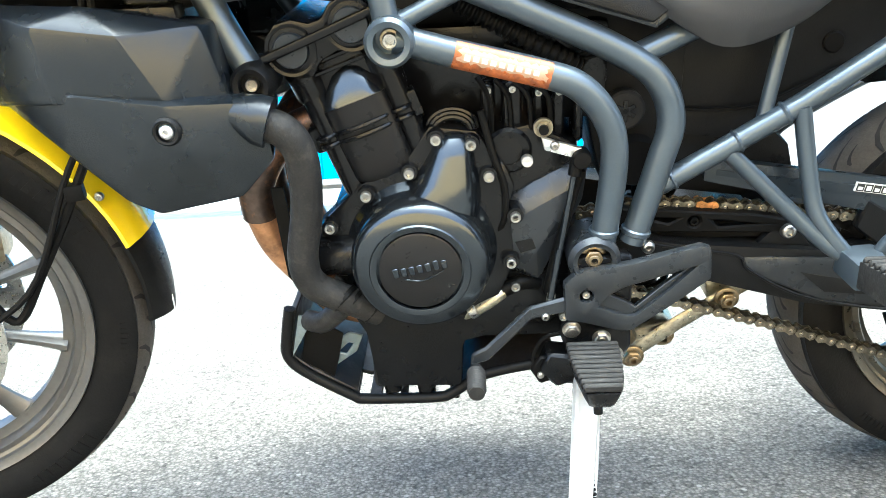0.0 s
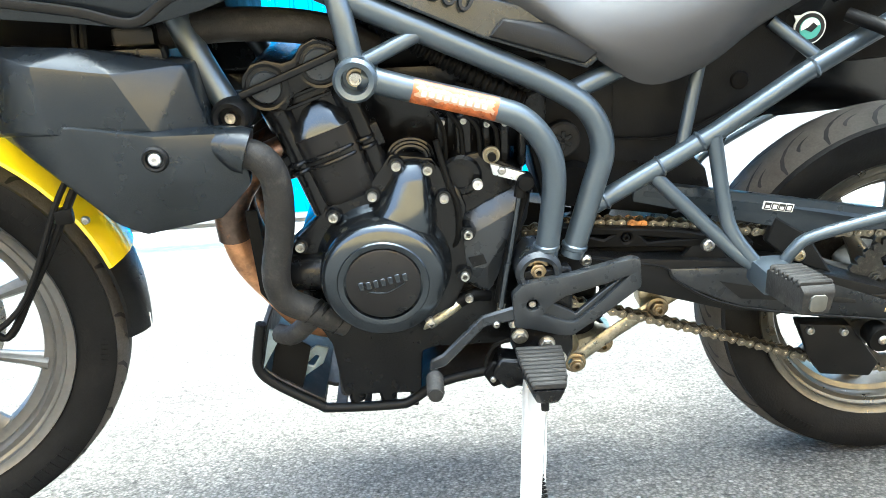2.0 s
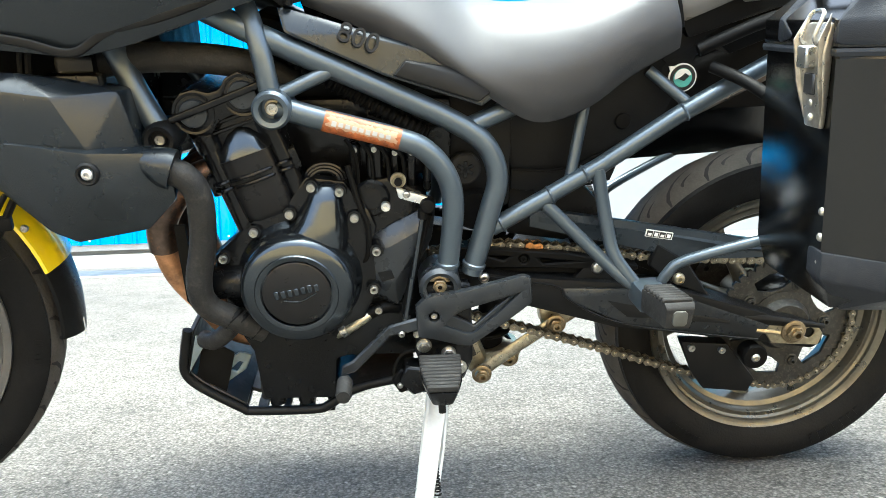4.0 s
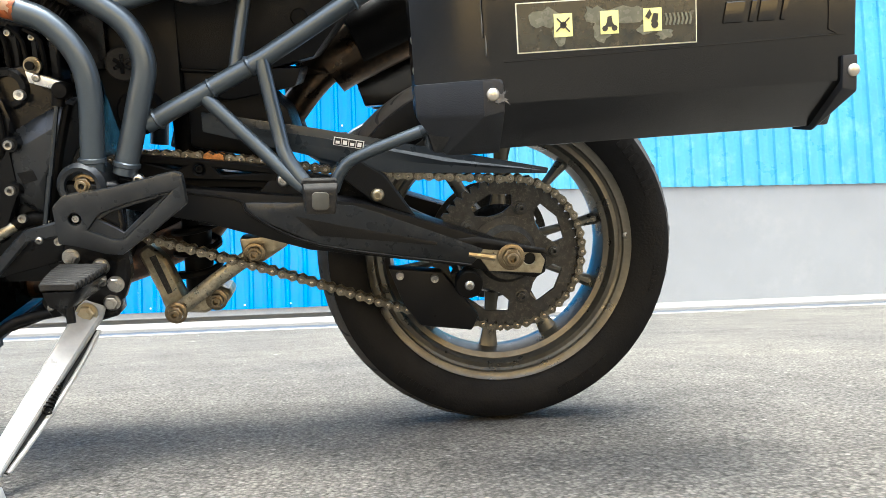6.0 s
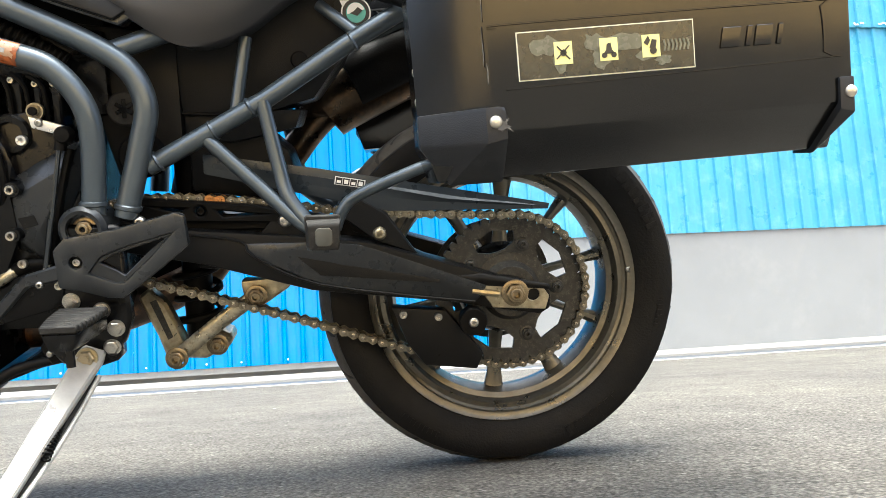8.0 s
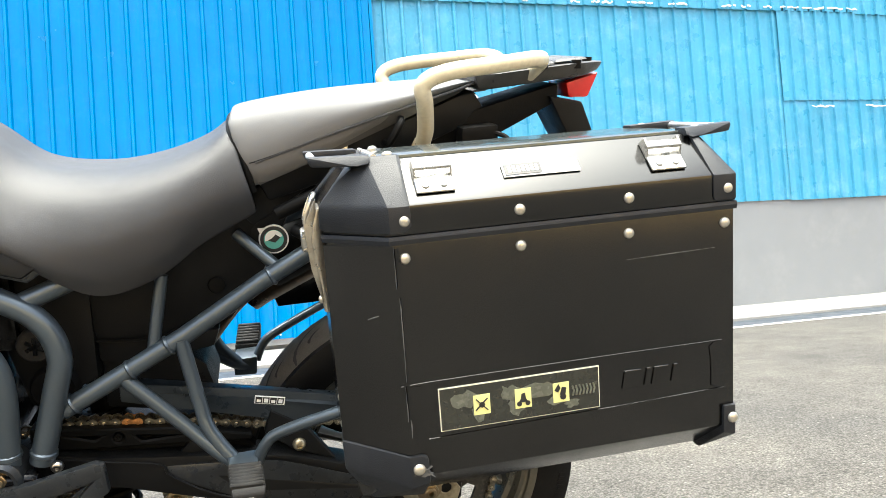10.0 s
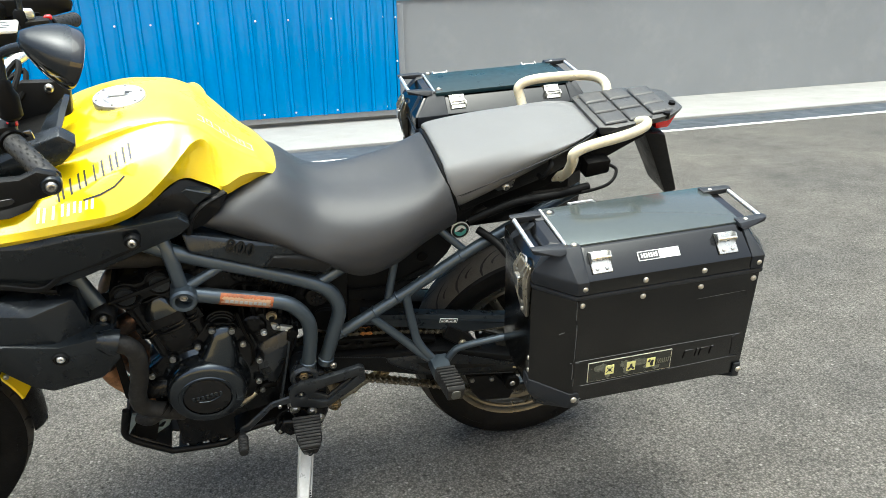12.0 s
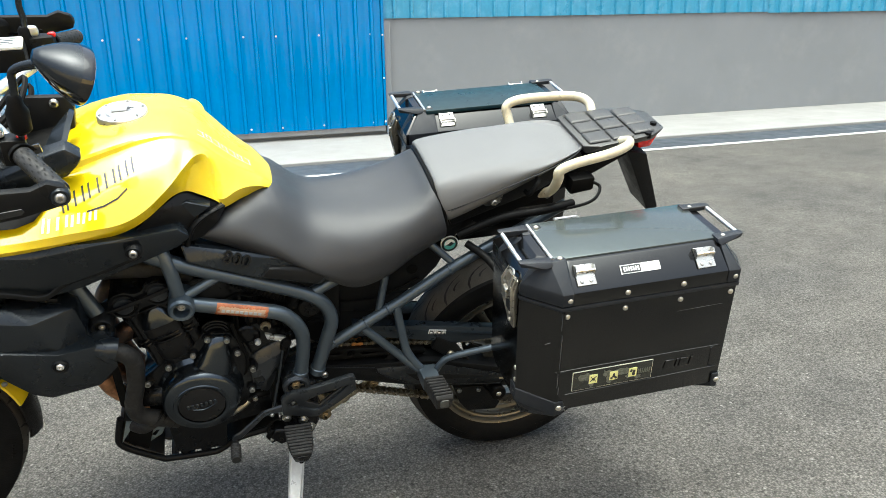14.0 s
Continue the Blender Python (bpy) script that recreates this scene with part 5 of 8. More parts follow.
part("rear_airbox", hull([(-0.66, -0.09, 0.76), (-0.50, -0.09, 0.74), (-0.50, -0.09, 0.56), (-0.60, -0.09, 0.52), (-0.66, 0.09, 0.76), (-0.5, 0.09, 0.74), (-0.5, 0.09, 0.56), (-0.6, 0.09, 0.52)], 0.012), PLASTIC, intake)
part("bellows", lathe([(0.030 + 0.004 * (k % 2), -0.115 + 0.007 * k) for k in range(9)], (-0.560, 0, 0.560), sides=24), DARK, intake)
# coolant hoses
hose = part("coolant_hose", tube([(-1.012, -0.235, 0.672), (-0.985, -0.238, 0.664), (-0.970, -0.230, 0.630), (-0.975, -0.218, 0.560), (-0.990, -0.212, 0.490), (-0.984, -0.205, 0.448), (-0.950, -0.195, 0.420), (-0.905, -0.180, 0.388)], 0.0195, 16, 8), HOSE, bike, "thick dusty rubber coolant hose")
for x, y, z, ry in ((-0.948, -0.194, 0.419, 40), (-0.938, -0.190, 0.411, 40), (-0.912, -0.182, 0.392, 40)):
    part("hose_clip", lathe([(0.0200, -0.004), (0.0215, -0.003), (0.0215, 0.003), (0.0200, 0.004)], (0, 0, 0), "x", 20), DARK, hose).matrix_local = pose(x, y, z, 0, ry, -20)
part("hose_branch", tube([(-0.950, -0.185, 0.405), (-0.985, -0.170, 0.368), (-1.01, -0.15, 0.36)], 0.0150, 12, 4), HOSE, hose)
upper_hose = part("radiator_hose", tube([(-1.15, -0.12, 0.80), (-1.06, -0.135, 0.812), (-0.98, -0.135, 0.812), (-0.90, -0.13, 0.800), (-0.84, -0.11, 0.77)], 0.022, 14, 6), HOSE, bike, "thick black radiator hose")
corr = lambda u: 0.0115 + 0.0022 * math.sin(u * 2 * math.pi * 30)
part("corrugated_hose", tube([(-0.880, -0.142, 0.845), (-0.800, -0.146, 0.790), (-0.720, -0.146, 0.742), (-0.640, -0.140, 0.695)], corr, 10, 60), DARK, bike, "black corrugated hose")
# exhaust headers
header = part("exhaust_header", tube([(-0.960, -0.115, 0.640), (-1.020, -0.125, 0.615), (-1.058, -0.125, 0.560), (-1.062, -0.120, 0.510)], 0.024, 16, 8), EXHAUST, bike, "heat-stained exhaust header pipes")
part("header_lower", tube([(-1.062, -0.120, 0.512), (-1.050, -0.110, 0.460), (-1.020, -0.090, 0.400), (-0.98, -0.06, 0.33), (-0.90, -0.03, 0.29)], 0.0205, 16, 8), HEADER, header, "rusty orange pipe")
for yy in (0.0, 0.11):
    part("header_pipe", tube([(-0.960, yy, 0.640), (-1.040, yy, 0.605), (-1.072, yy, 0.540), (-1.06, yy, 0.46), (-1.01, yy * 0.7, 0.37), (-0.90, yy * 0.3, 0.29)], 0.022, 14, 8), EXHAUST, header)
part("heat_shield", hull([(-1.035, -0.150, 0.56), (-1.018, -0.150, 0.56), (-1.030, -0.150, 0.43), (-1.010, -0.150, 0.40), (-1.035, -0.145, 0.56), (-1.018, -0.145, 0.56), (-1.03, -0.145, 0.43), (-1.01, -0.145, 0.40)], 0.001), DARK, header)
part("collector", tube([(-0.92, 0.0, 0.275), (-0.70, 0.04, 0.27), (-0.52, 0.11, 0.33)], 0.034, 16, 6), EXHAUST, header)
# muffler on the far side
muff = part("muffler", tube([(-0.52, 0.11, 0.33), (-0.42, 0.14, 0.46), (-0.33, 0.14, 0.58), (-0.285, 0.145, 0.625)], 0.028, 16, 6), MUFFLER, bike, "dark steel muffler with heat tint")
part("muffler_can", tube([(-0.300, 0.145, 0.612), (-0.270, 0.147, 0.640), (-0.02, 0.165, 0.76), (0.20, 0.18, 0.87)], lambda u: 0.040 + 0.018 * min(1, u * 6), 22, 3, 1.0), MUFFLER, muff)
part("muffler_shield", tube([(-0.245, 0.130, 0.670), (-0.02, 0.150, 0.775), (0.10, 0.160, 0.835)], 0.054, 22, 2), DARK, muff)
# skid plate
skid_line = [(-1.030, 0.368), (-1.040, 0.325), (-1.044, 0.288), (-1.022, 0.258), (-0.955, 0.212), (-0.935, 0.205), (-0.830, 0.204), (-0.803, 0.212), (-0.755, 0.244), (-0.660, 0.264)]
inner_line = [(x + 0.009, z + (0.009 if i > 2 else 0.0)) for i, (x, z) in enumerate(skid_line)]
skid = part("skid_plate", prism(skid_line[:5] + inner_line[:5][::-1], -0.125, 0.125, 0.002), SKID, bike, "black skid plate under the engine")
skid.matrix_local = pose(-0.012, 0, -0.006)
part("skid_tail", prism(skid_line[7:] + inner_line[7:][::-1], -0.125, 0.125, 0.002), SKID, skid)
part("skid_floor", prism([(-0.957, 0.212), (-0.935, 0.204), (-0.830, 0.203), (-0.800, 0.212), (-0.800, 0.220), (-0.830, 0.211), (-0.935, 0.212), (-0.955, 0.220)], -0.062, 0.125, 0.001), SKID, skid)
for xa, xb in ((-0.957, -0.948), (-0.930, -0.912), (-0.884, -0.872), (-0.842, -0.830), (-0.808, -0.800)):
    part("skid_bridge", box(xa, xb, -0.125, -0.060, 0.204, 0.212, 0.001), SKID, skid)
part("skid_edge", tube([(x, -0.128, z + 0.004) for x, z in skid_line], 0.0085, 10, 4), PLASTIC, skid)
part("skid_edge", tube([(x, 0.128, z + 0.004) for x, z in skid_line], 0.0085, 10, 4), PLASTIC, skid)
part("skid_wing", hull([(-1.030, -0.120, 0.265), (-1.015, -0.120, 0.330), (-0.985, -0.118, 0.340), (-0.960, -0.118, 0.320), (-0.98, -0.118, 0.24), (-1.03, -0.115, 0.265), (-1.015, -0.115, 0.330), (-0.96, -0.113, 0.32)], 0.002), DARK, skid)
part("skid_bracket", hull([(-1.018, -0.132, 0.362), (-0.998, -0.132, 0.356), (-1.036, -0.132, 0.292), (-1.018, -0.128, 0.362), (-0.998, -0.128, 0.356), (-1.036, -0.128, 0.292)]), BRACKET, skid, "grey-blue skid plate bracket")
part("skid_bracket", prism([(-1.012, 0.248), (-0.985, 0.296), (-0.952, 0.318), (-0.932, 0.312), (-0.944, 0.284), (-0.975, 0.262)], -0.112, -0.107, 0.0015, holes=[[(-0.972, 0.284), (-0.955, 0.300), (-0.948, 0.298), (-0.960, 0.280)]]), BRACKET, skid)
for x in (-0.90, -0.85, -0.80):
    part("skid_post", box(x - 0.006, x + 0.006, -0.122, -0.10, 0.198, 0.235, 0.002), PLASTIC, skid)

# --- radiator shroud and side fairing ---
for s in (1, -1):
    shroud = part("radiator_shroud", join(
        hull([(-1.320, -0.205 * s, 0.812), (-1.180, -0.238 * s, 0.808), (-1.064, -0.216 * s, 0.780), (-1.052, -0.214 * s, 0.722), (-1.046, -0.214 * s, 0.695), (-1.320, -0.215 * s, 0.700),
              (-1.138, -0.262 * s, 0.780), (-1.100, -0.262 * s, 0.705), (-1.230, -0.256 * s, 0.792), (-1.220, -0.266 * s, 0.712), (-1.30, -0.14 * s, 0.80), (-1.06, -0.15 * s, 0.775), (-1.05, -0.15 * s, 0.70), (-1.30, -0.14 * s, 0.70)], 0.005, 2, 8),
        hull([(-1.320, -0.216 * s, 0.735), (-1.200, -0.270 * s, 0.722), (-1.100, -0.275 * s, 0.708), (-1.004, -0.242 * s, 0.699), (-0.999, -0.238 * s, 0.630), (-1.040, -0.245 * s, 0.588), (-1.138, -0.250 * s, 0.572), (-1.172, -0.250 * s, 0.588), (-1.235, -0.245 * s, 0.653), (-1.320, -0.210 * s, 0.715),
              (-1.085, -0.276 * s, 0.655), (-1.150, -0.268 * s, 0.640), (-1.00, -0.17 * s, 0.69), (-1.02, -0.15 * s, 0.62), (-1.14, -0.15 * s, 0.585), (-1.30, -0.14 * s, 0.72), (-1.1, -0.14 * s, 0.70)], 0.005, 2, 8)), SATIN, bike, "angular satin black radiator shroud", 14)
    part("shroud_cone", tube([(-1.060, -0.240 * s, 0.684), (-1.030, -0.240 * s, 0.684), (-0.998, -0.240 * s, 0.674)], lambda u: 0.006 + 0.023 * min(1, u * 1.3), 18, 6, 0.9), SATIN, shroud)
    part("bolt_cup", lathe([(0.0105, -0.2745 * s), (0.0110, -0.279 * s), (0.0135, -0.280 * s), (0.0160, -0.277 * s), (0.0160, -0.24 * s)], (-1.100, 0, 0.680), sides=24), PLASTIC, shroud)
    if s > 0:
        bolt(shroud, -1.100, -0.2755, 0.680, 0.0088, "button", ALU)
    # rail from the headstock, its boss at the radiator
    arm = part("crash_arm", tube([(-1.095, -0.140 * s, 0.850), (-1.060, -0.155 * s, 0.772), (-1.030, -0.168 * s, 0.716)], 0.0175, 14, 3), FRAME, bike, "graphite radiator guard arm")
    part("arm_boss", lathe([(0.0145, -0.186 * s), (0.0150, -0.199 * s), (0.0205, -0.201 * s), (0.0250, -0.195 * s), (0.0250, -0.14 * s)], (-1.024, 0, 0.705), sides=26), PLASTIC, arm)
    if s > 0:
        bolt(arm, -1.024, -0.188, 0.705, 0.0075, "cap", STEEL)
    # long black side fairing under the tank
    fairing = part("side_fairing", hull([(-1.33, -0.245 * s, 0.940), (-1.100, -0.262 * s, 0.935), (-0.940, -0.252 * s, 0.956), (-0.845, -0.222 * s, 0.952), (-0.822, -0.212 * s, 0.925), (-0.850, -0.212 * s, 0.902), (-1.030, -0.235 * s, 0.842), (-1.100, -0.240 * s, 0.826), (-1.33, -0.240 * s, 0.850), (-1.33, -0.16 * s, 0.94), (-0.84, -0.15 * s, 0.94), (-0.85, -0.15 * s, 0.91), (-1.05, -0.15 * s, 0.84), (-1.33, -0.16 * s, 0.85)], 0.006, 2, 8), SATIN, bike, "long satin black fairing under the tank", 14)
    part("fairing_fin", tube([(-1.30, -0.246 * s, 0.870), (-1.17, -0.250 * s, 0.850), (-1.105, -0.248 * s, 0.834), (-1.06, -0.240 * s, 0.858), (-0.98, -0.235 * s, 0.880), (-0.87, -0.215 * s, 0.918)], 0.006, 8, 5, 0.5), PLASTIC, fairing)
    if s > 0:
        part("bolt_cup", lathe([(0.009, -0.254), (0.013, -0.257), (0.015, -0.254), (0.015, -0.23)], (-0.929, 0, 0.925), sides=22), PLASTIC, fairing)
        bolt(fairing, -0.929, -0.256, 0.925, 0.009, "button", STEEL)
radiator = part("radiator", box(-1.165, -1.110, -0.165, 0.165, 0.61, 0.82, 0.008, 2), ENGINE, bike, "black radiator behind the front wheel")
part("header_tank", box(-1.175, -1.09, -0.205, -0.165, 0.63, 0.80, 0.012, 2), ENGINE, radiator)
# dark block put in for the shadow between fairing and shroud
part("front_inner", hull([(-1.36, -0.19, 0.95), (-1.03, -0.15, 0.93), (-1.02, -0.11, 0.79), (-1.36, -0.17, 0.78), (-1.36, 0.19, 0.95), (-1.03, 0.15, 0.93), (-1.02, 0.11, 0.79), (-1.36, 0.17, 0.78)], 0.01), DARK, radiator)
# panel with raised digits between tank and frame
for s in (1, -1):
    badge_panel = part("side_panel", hull([(-0.848, -0.180 * s, 0.888), (-0.838, -0.196 * s, 0.852), (-0.700, -0.186 * s, 0.790), (-0.560, -0.170 * s, 0.742), (-0.525, -0.160 * s, 0.765), (-0.545, -0.158 * s, 0.798), (-0.620, -0.164 * s, 0.812), (-0.740, -0.180 * s, 0.848), (-0.85, -0.12 * s, 0.88), (-0.55, -0.12 * s, 0.79), (-0.56, -0.12 * s, 0.745), (-0.84, -0.12 * s, 0.85)], 0.004, 2, 8), SATIN, bike, "satin side panel with raised digits 800", 14)
    part("panel_step", hull([(-0.672, -0.188 * s, 0.812), (-0.690, -0.190 * s, 0.792), (-0.565, -0.176 * s, 0.750), (-0.535, -0.167 * s, 0.770), (-0.600, -0.170 * s, 0.800), (-0.672, -0.165 * s, 0.812), (-0.69, -0.17 * s, 0.79), (-0.565, -0.155 * s, 0.75), (-0.535, -0.15 * s, 0.77)], 0.002, 1, 8), PLASTIC, badge_panel)
    if s > 0:
        part("raised_digits", lettering("800", 0.040, 0.0030, Matrix.Translation((-0.741, -0.1905, 0.832)) @ Matrix.Rotation(radians(21), 4, "Y") @ Matrix.Rotation(radians(90 - 20), 4, "X")), PLASTIC, badge_panel, "raised digits 800")

# --- tank ---
tank = part("fuel_tank", shell([
    (-1.300, [(0, 0.978), (0.10, 0.978), (0.150, 0.977), (0.215, 0.971), (0.255, 0.958), (0.262, 0.947), (0.252, 0.930)]),
    (-1.140, [(0, 1.031), (0.10, 1.028), (0.155, 1.016), (0.215, 0.994), (0.258, 0.968), (0.264, 0.955), (0.250, 0.936)]),
    (-1.030, [(0, 1.077), (0.122, 1.072), (0.148, 1.047), (0.212, 1.018), (0.253, 0.979), (0.253, 0.962), (0.240, 0.946)]),
    (-0.950, [(0, 1.106), (0.118, 1.096), (0.138, 1.074), (0.197, 1.043), (0.245, 0.985), (0.240, 0.972), (0.228, 0.955)]),
    (-0.900, [(0, 1.110), (0.104, 1.103), (0.124, 1.086), (0.182, 1.058), (0.232, 1.004), (0.226, 0.994), (0.214, 0.975)]),
    (-0.852, [(0, 1.108), (0.094, 1.103), (0.112, 1.093), (0.156, 1.074), (0.202, 1.037), (0.192, 1.020), (0.178, 1.000)]),
    (-0.824, [(0, 1.100), (0.088, 1.096), (0.106, 1.088), (0.134, 1.077), (0.167, 1.057), (0.157, 1.036), (0.156, 1.000)]),
    (-0.800, [(0, 1.087), (0.083, 1.084), (0.101, 1.079), (0.120, 1.074), (0.143, 1.071), (0.136, 1.050), (0.153, 0.989)]),
    (-0.780, [(0, 1.072), (0.080, 1.069), (0.098, 1.064), (0.109, 1.062), (0.121, 1.060), (0.130, 1.030), (0.150, 0.977)]),
    (-0.766, [(0, 1.059), (0.077, 1.056), (0.095, 1.050), (0.106, 1.038), (0.118, 1.016), (0.139, 0.976), (0.147, 0.966)]),
    (-0.752, [(0, 1.045), (0.074, 1.042), (0.092, 1.036), (0.105, 1.021), (0.119, 0.999), (0.139, 0.967), (0.128, 0.940)]),
    (-0.719, [(0, 1.014), (0.065, 1.011), (0.081, 1.006), (0.094, 0.999), (0.105, 0.991), (0.121, 0.977), (0.105, 0.944)]),
    (-0.684, [(0, 0.986), (0.054, 0.984), (0.066, 0.981), (0.077, 0.978), (0.086, 0.975), (0.096, 0.969), (0.078, 0.943)]),
    (-0.656, [(0, 0.958), (0.042, 0.957), (0.051, 0.955), (0.058, 0.953), (0.063, 0.951), (0.069, 0.947), (0.054, 0.934)]),
    (-0.634, [(0, 0.930), (0.030, 0.930), (0.037, 0.929), (0.042, 0.928), (0.045, 0.927), (0.048, 0.925), (0.038, 0.916)]),
], 6, 5, (4, 5)), YELLOW, bike, "glossy yellow fuel tank", 26)
for s in (1, -1):
    knee = part("knee_panel", hull([(x, -y * s, z) for x, y, z in ((-0.925, 0.212, 0.950), (-0.878, 0.194, 0.984), (-0.838, 0.160, 0.999), (-0.820, 0.150, 0.995), (-0.768, 0.144, 0.964), (-0.748, 0.126, 0.944), (-0.765, 0.158, 0.925), (-0.800, 0.168, 0.895), (-0.840, 0.178, 0.885), (-0.925, 0.13, 0.95), (-0.83, 0.11, 0.99), (-0.755, 0.10, 0.955), (-0.84, 0.12, 0.885))], 0.004, 2, 8), PLASTIC, tank, "black plastic knee panel", 20)
    part("knee_inset", hull([(x, -y * s, z) for y in (0.1735, 0.150) for x, z in ((-0.862, 0.968), (-0.826, 0.985), (-0.779, 0.970), (-0.812, 0.945), (-0.856, 0.946))], 0.002, 1, 8), SATIN, knee, "satin inset field", 20)
    part("knee_strap", tube([(-0.832, -0.180 * s, 0.888), (-0.822, -0.178 * s, 0.922), (-0.796, -0.170 * s, 0.946), (-0.756, -0.150 * s, 0.958)], 0.010, 10, 5, 0.6), PLASTIC, knee)
cap = part("filler_cap", lathe([(0.001, 0.006), (0.030, 0.006), (0.032, 0.004), (0.033, 0.002), (0.036, 0.002), (0.037, 0.005), (0.049, 0.004), (0.0505, 0.001), (0.0505, -0.01)], (0, 0, 0), "z", 40), ALU, tank, "round silver filler cap")
cap.matrix_local = pose(-0.938, -0.004, 1.1075, 2, -3)
part("key_flap", box(-0.020, 0.012, -0.008, 0.008, 0.006, 0.010, 0.002), GREY_PRINT, cap)
part("key_mark", hull([(-0.018, -0.006, 0.0105), (-0.004, 0.0, 0.0105), (-0.018, 0.006, 0.0105), (-0.018, -0.006, 0.0095), (-0.004, 0, 0.0095), (-0.018, 0.006, 0.0095)]), INK, cap).matrix_local = pose(0.03, 0, 0)
for k in range(6):
    a = math.pi / 3 * k + 0.3
    ob = bolt(cap, 0.043 * math.cos(a), 0.043 * math.sin(a), 0.004, 0.003, "cap", GREY_PRINT, turn=Matrix.Rotation(radians(-90), 4, "X"))


# plain bars for the tank's lettering, dark above and white below; they follow the paint
bpy.context.view_layer.update()


def tank_decal(name, x0, z0, w, h, slant, material, turn):
    """A small bar laid on the paint: a grid dropped onto the tank from the side."""
    bm = bmesh.new()
    rows = []
    for i in range(4):
        row = []
        for k in range(4):
            u, v = (i / 3 - 0.5) * w, (k / 3 - 0.5) * h
            u += v * slant
            x = x0 + u * math.cos(turn) - v * math.sin(turn)
            z = z0 + u * math.sin(turn) + v * math.cos(turn)
            ok, place, normal, _ = tank.ray_cast(Vector((x, -0.6, z)), Vector((0, 1, 0)))
            row.append(bm.verts.new((place + normal * 0.0012) if ok else Vector((x, -0.2, z))))
        rows.append(row)
    for a, b in zip(rows, rows[1:]):
        for k in range(3):
            bm.faces.new((a[k], b[k], b[k + 1], a[k + 1]))
    bmesh.ops.recalc_face_normals(bm, faces=bm.faces)
    return part(name, bm, material, tank)


for k, w in enumerate((0.014, 0.006, 0.018, 0.024, 0.017, 0.018)):
    x = -1.040 + (0.002, 0.020, 0.040, 0.069, 0.096, 0.119)[k]
    z = 1.016 + (x + 1.040) * 0.42
    for e in (-1, 1) if w > 0.01 else (0,):
        tank_decal("print_bar", x + e * w * 0.30, z + e * w * 0.12, 0.0036, 0.0165, 0.12, INK, 0.40)
for x, z, w, a in ((-0.985, 1.012, 0.030, 0.22), (-0.958, 1.020, 0.028, 0.38), (-0.936, 1.032, 0.024, 0.65)):
    tank_decal("print_bar", x, z, w, 0.0026, 0.0, INK, a)
for k in range(5):
    x = -1.072 + 0.0205 * k
    z = 0.990 + 0.16 * (x + 1.072)
    for e in (-1, 1) if k != 1 else (0,):
        tank_decal("print_bar", x + e * 0.0048, z, 0.0048, 0.018 - 0.001 * k, 0.3, WHITE, 0.14)


def pad_bar(x0, y0, w, h, turn):
    """A pale bar dropped onto the tank from above."""
    bm = bmesh.new()
    vs = []
    for u, v in ((-1, -1), (1, -1), (1, 1), (-1, 1)):
        x = x0 + (u * w * math.cos(turn) - v * h * math.sin(turn)) / 2
        y = y0 + (u * w * math.sin(turn) + v * h * math.cos(turn)) / 2
        ok, place, normal, _ = tank.ray_cast(Vector((x, y, 1.4)), Vector((0, 0, -1)))
        vs.append(bm.verts.new((place + normal * 0.0014) if ok else Vector((x, y, 1.0))))
    bm.faces.new(vs)
    bmesh.ops.recalc_face_normals(bm, faces=bm.faces)
    part("pad_bar", bm, PALE_YELLOW, tank, "pale raised bar on the tank")


for k in range(7):
    x, y = -0.788 + 0.0150 * k, -0.056 + 0.0034 * k
    pad_bar(x, y - 0.0095, 0.0118, 0.0022, 0.2)
    pad_bar(x, y + 0.0095, 0.0118, 0.0022, 0.2)
    pad_bar(x + 0.005, y, 0.0026, 0.0190, 0.2)
    if k % 2:
        pad_bar(x - 0.004, y + 0.003, 0.0026, 0.0120, 0.2)

# --- seats ---
seat = part("rider_seat", shell([
    (-0.815, [(0, 0.885), (0.08, 0.893), (0.130, 0.900), (0.152, 0.902), (0.158, 0.895), (0.150, 0.885)]),
    (-0.730, [(0, 0.930), (0.08, 0.935), (0.128, 0.934), (0.158, 0.912), (0.172, 0.882), (0.160, 0.852)]),
    (-0.655, [(0, 0.948), (0.06, 0.948), (0.112, 0.932), (0.152, 0.888), (0.176, 0.850), (0.165, 0.818)]),
    (-0.570, [(0, 0.888), (0.07, 0.887), (0.122, 0.868), (0.160, 0.825), (0.176, 0.788), (0.165, 0.768)]),
    (-0.480, [(0, 0.873), (0.09, 0.872), (0.145, 0.850), (0.174, 0.800), (0.174, 0.752), (0.158, 0.716)]),
    (-0.400, [(0, 0.884), (0.10, 0.883), (0.150, 0.864), (0.174, 0.818), (0.170, 0.766), (0.150, 0.732)]),
    (-0.330, [(0, 0.912), (0.10, 0.909), (0.144, 0.892), (0.163, 0.852), (0.162, 0.816), (0.142, 0.780)]),
    (-0.292, [(0, 0.938), (0.09, 0.936), (0.126, 0.922, 0.006), (0.145, 0.888, 0.014), (0.148, 0.850, 0.024), (0.132, 0.816, 0.030)]),
    (-0.286, [(0, 0.936), (0.085, 0.934), (0.118, 0.920, 0.006), (0.136, 0.888, 0.014), (0.139, 0.852, 0.024), (0.124, 0.820, 0.030)]),
], 7, 6), SEAT, bike, "dark grey vinyl rider seat", 60)
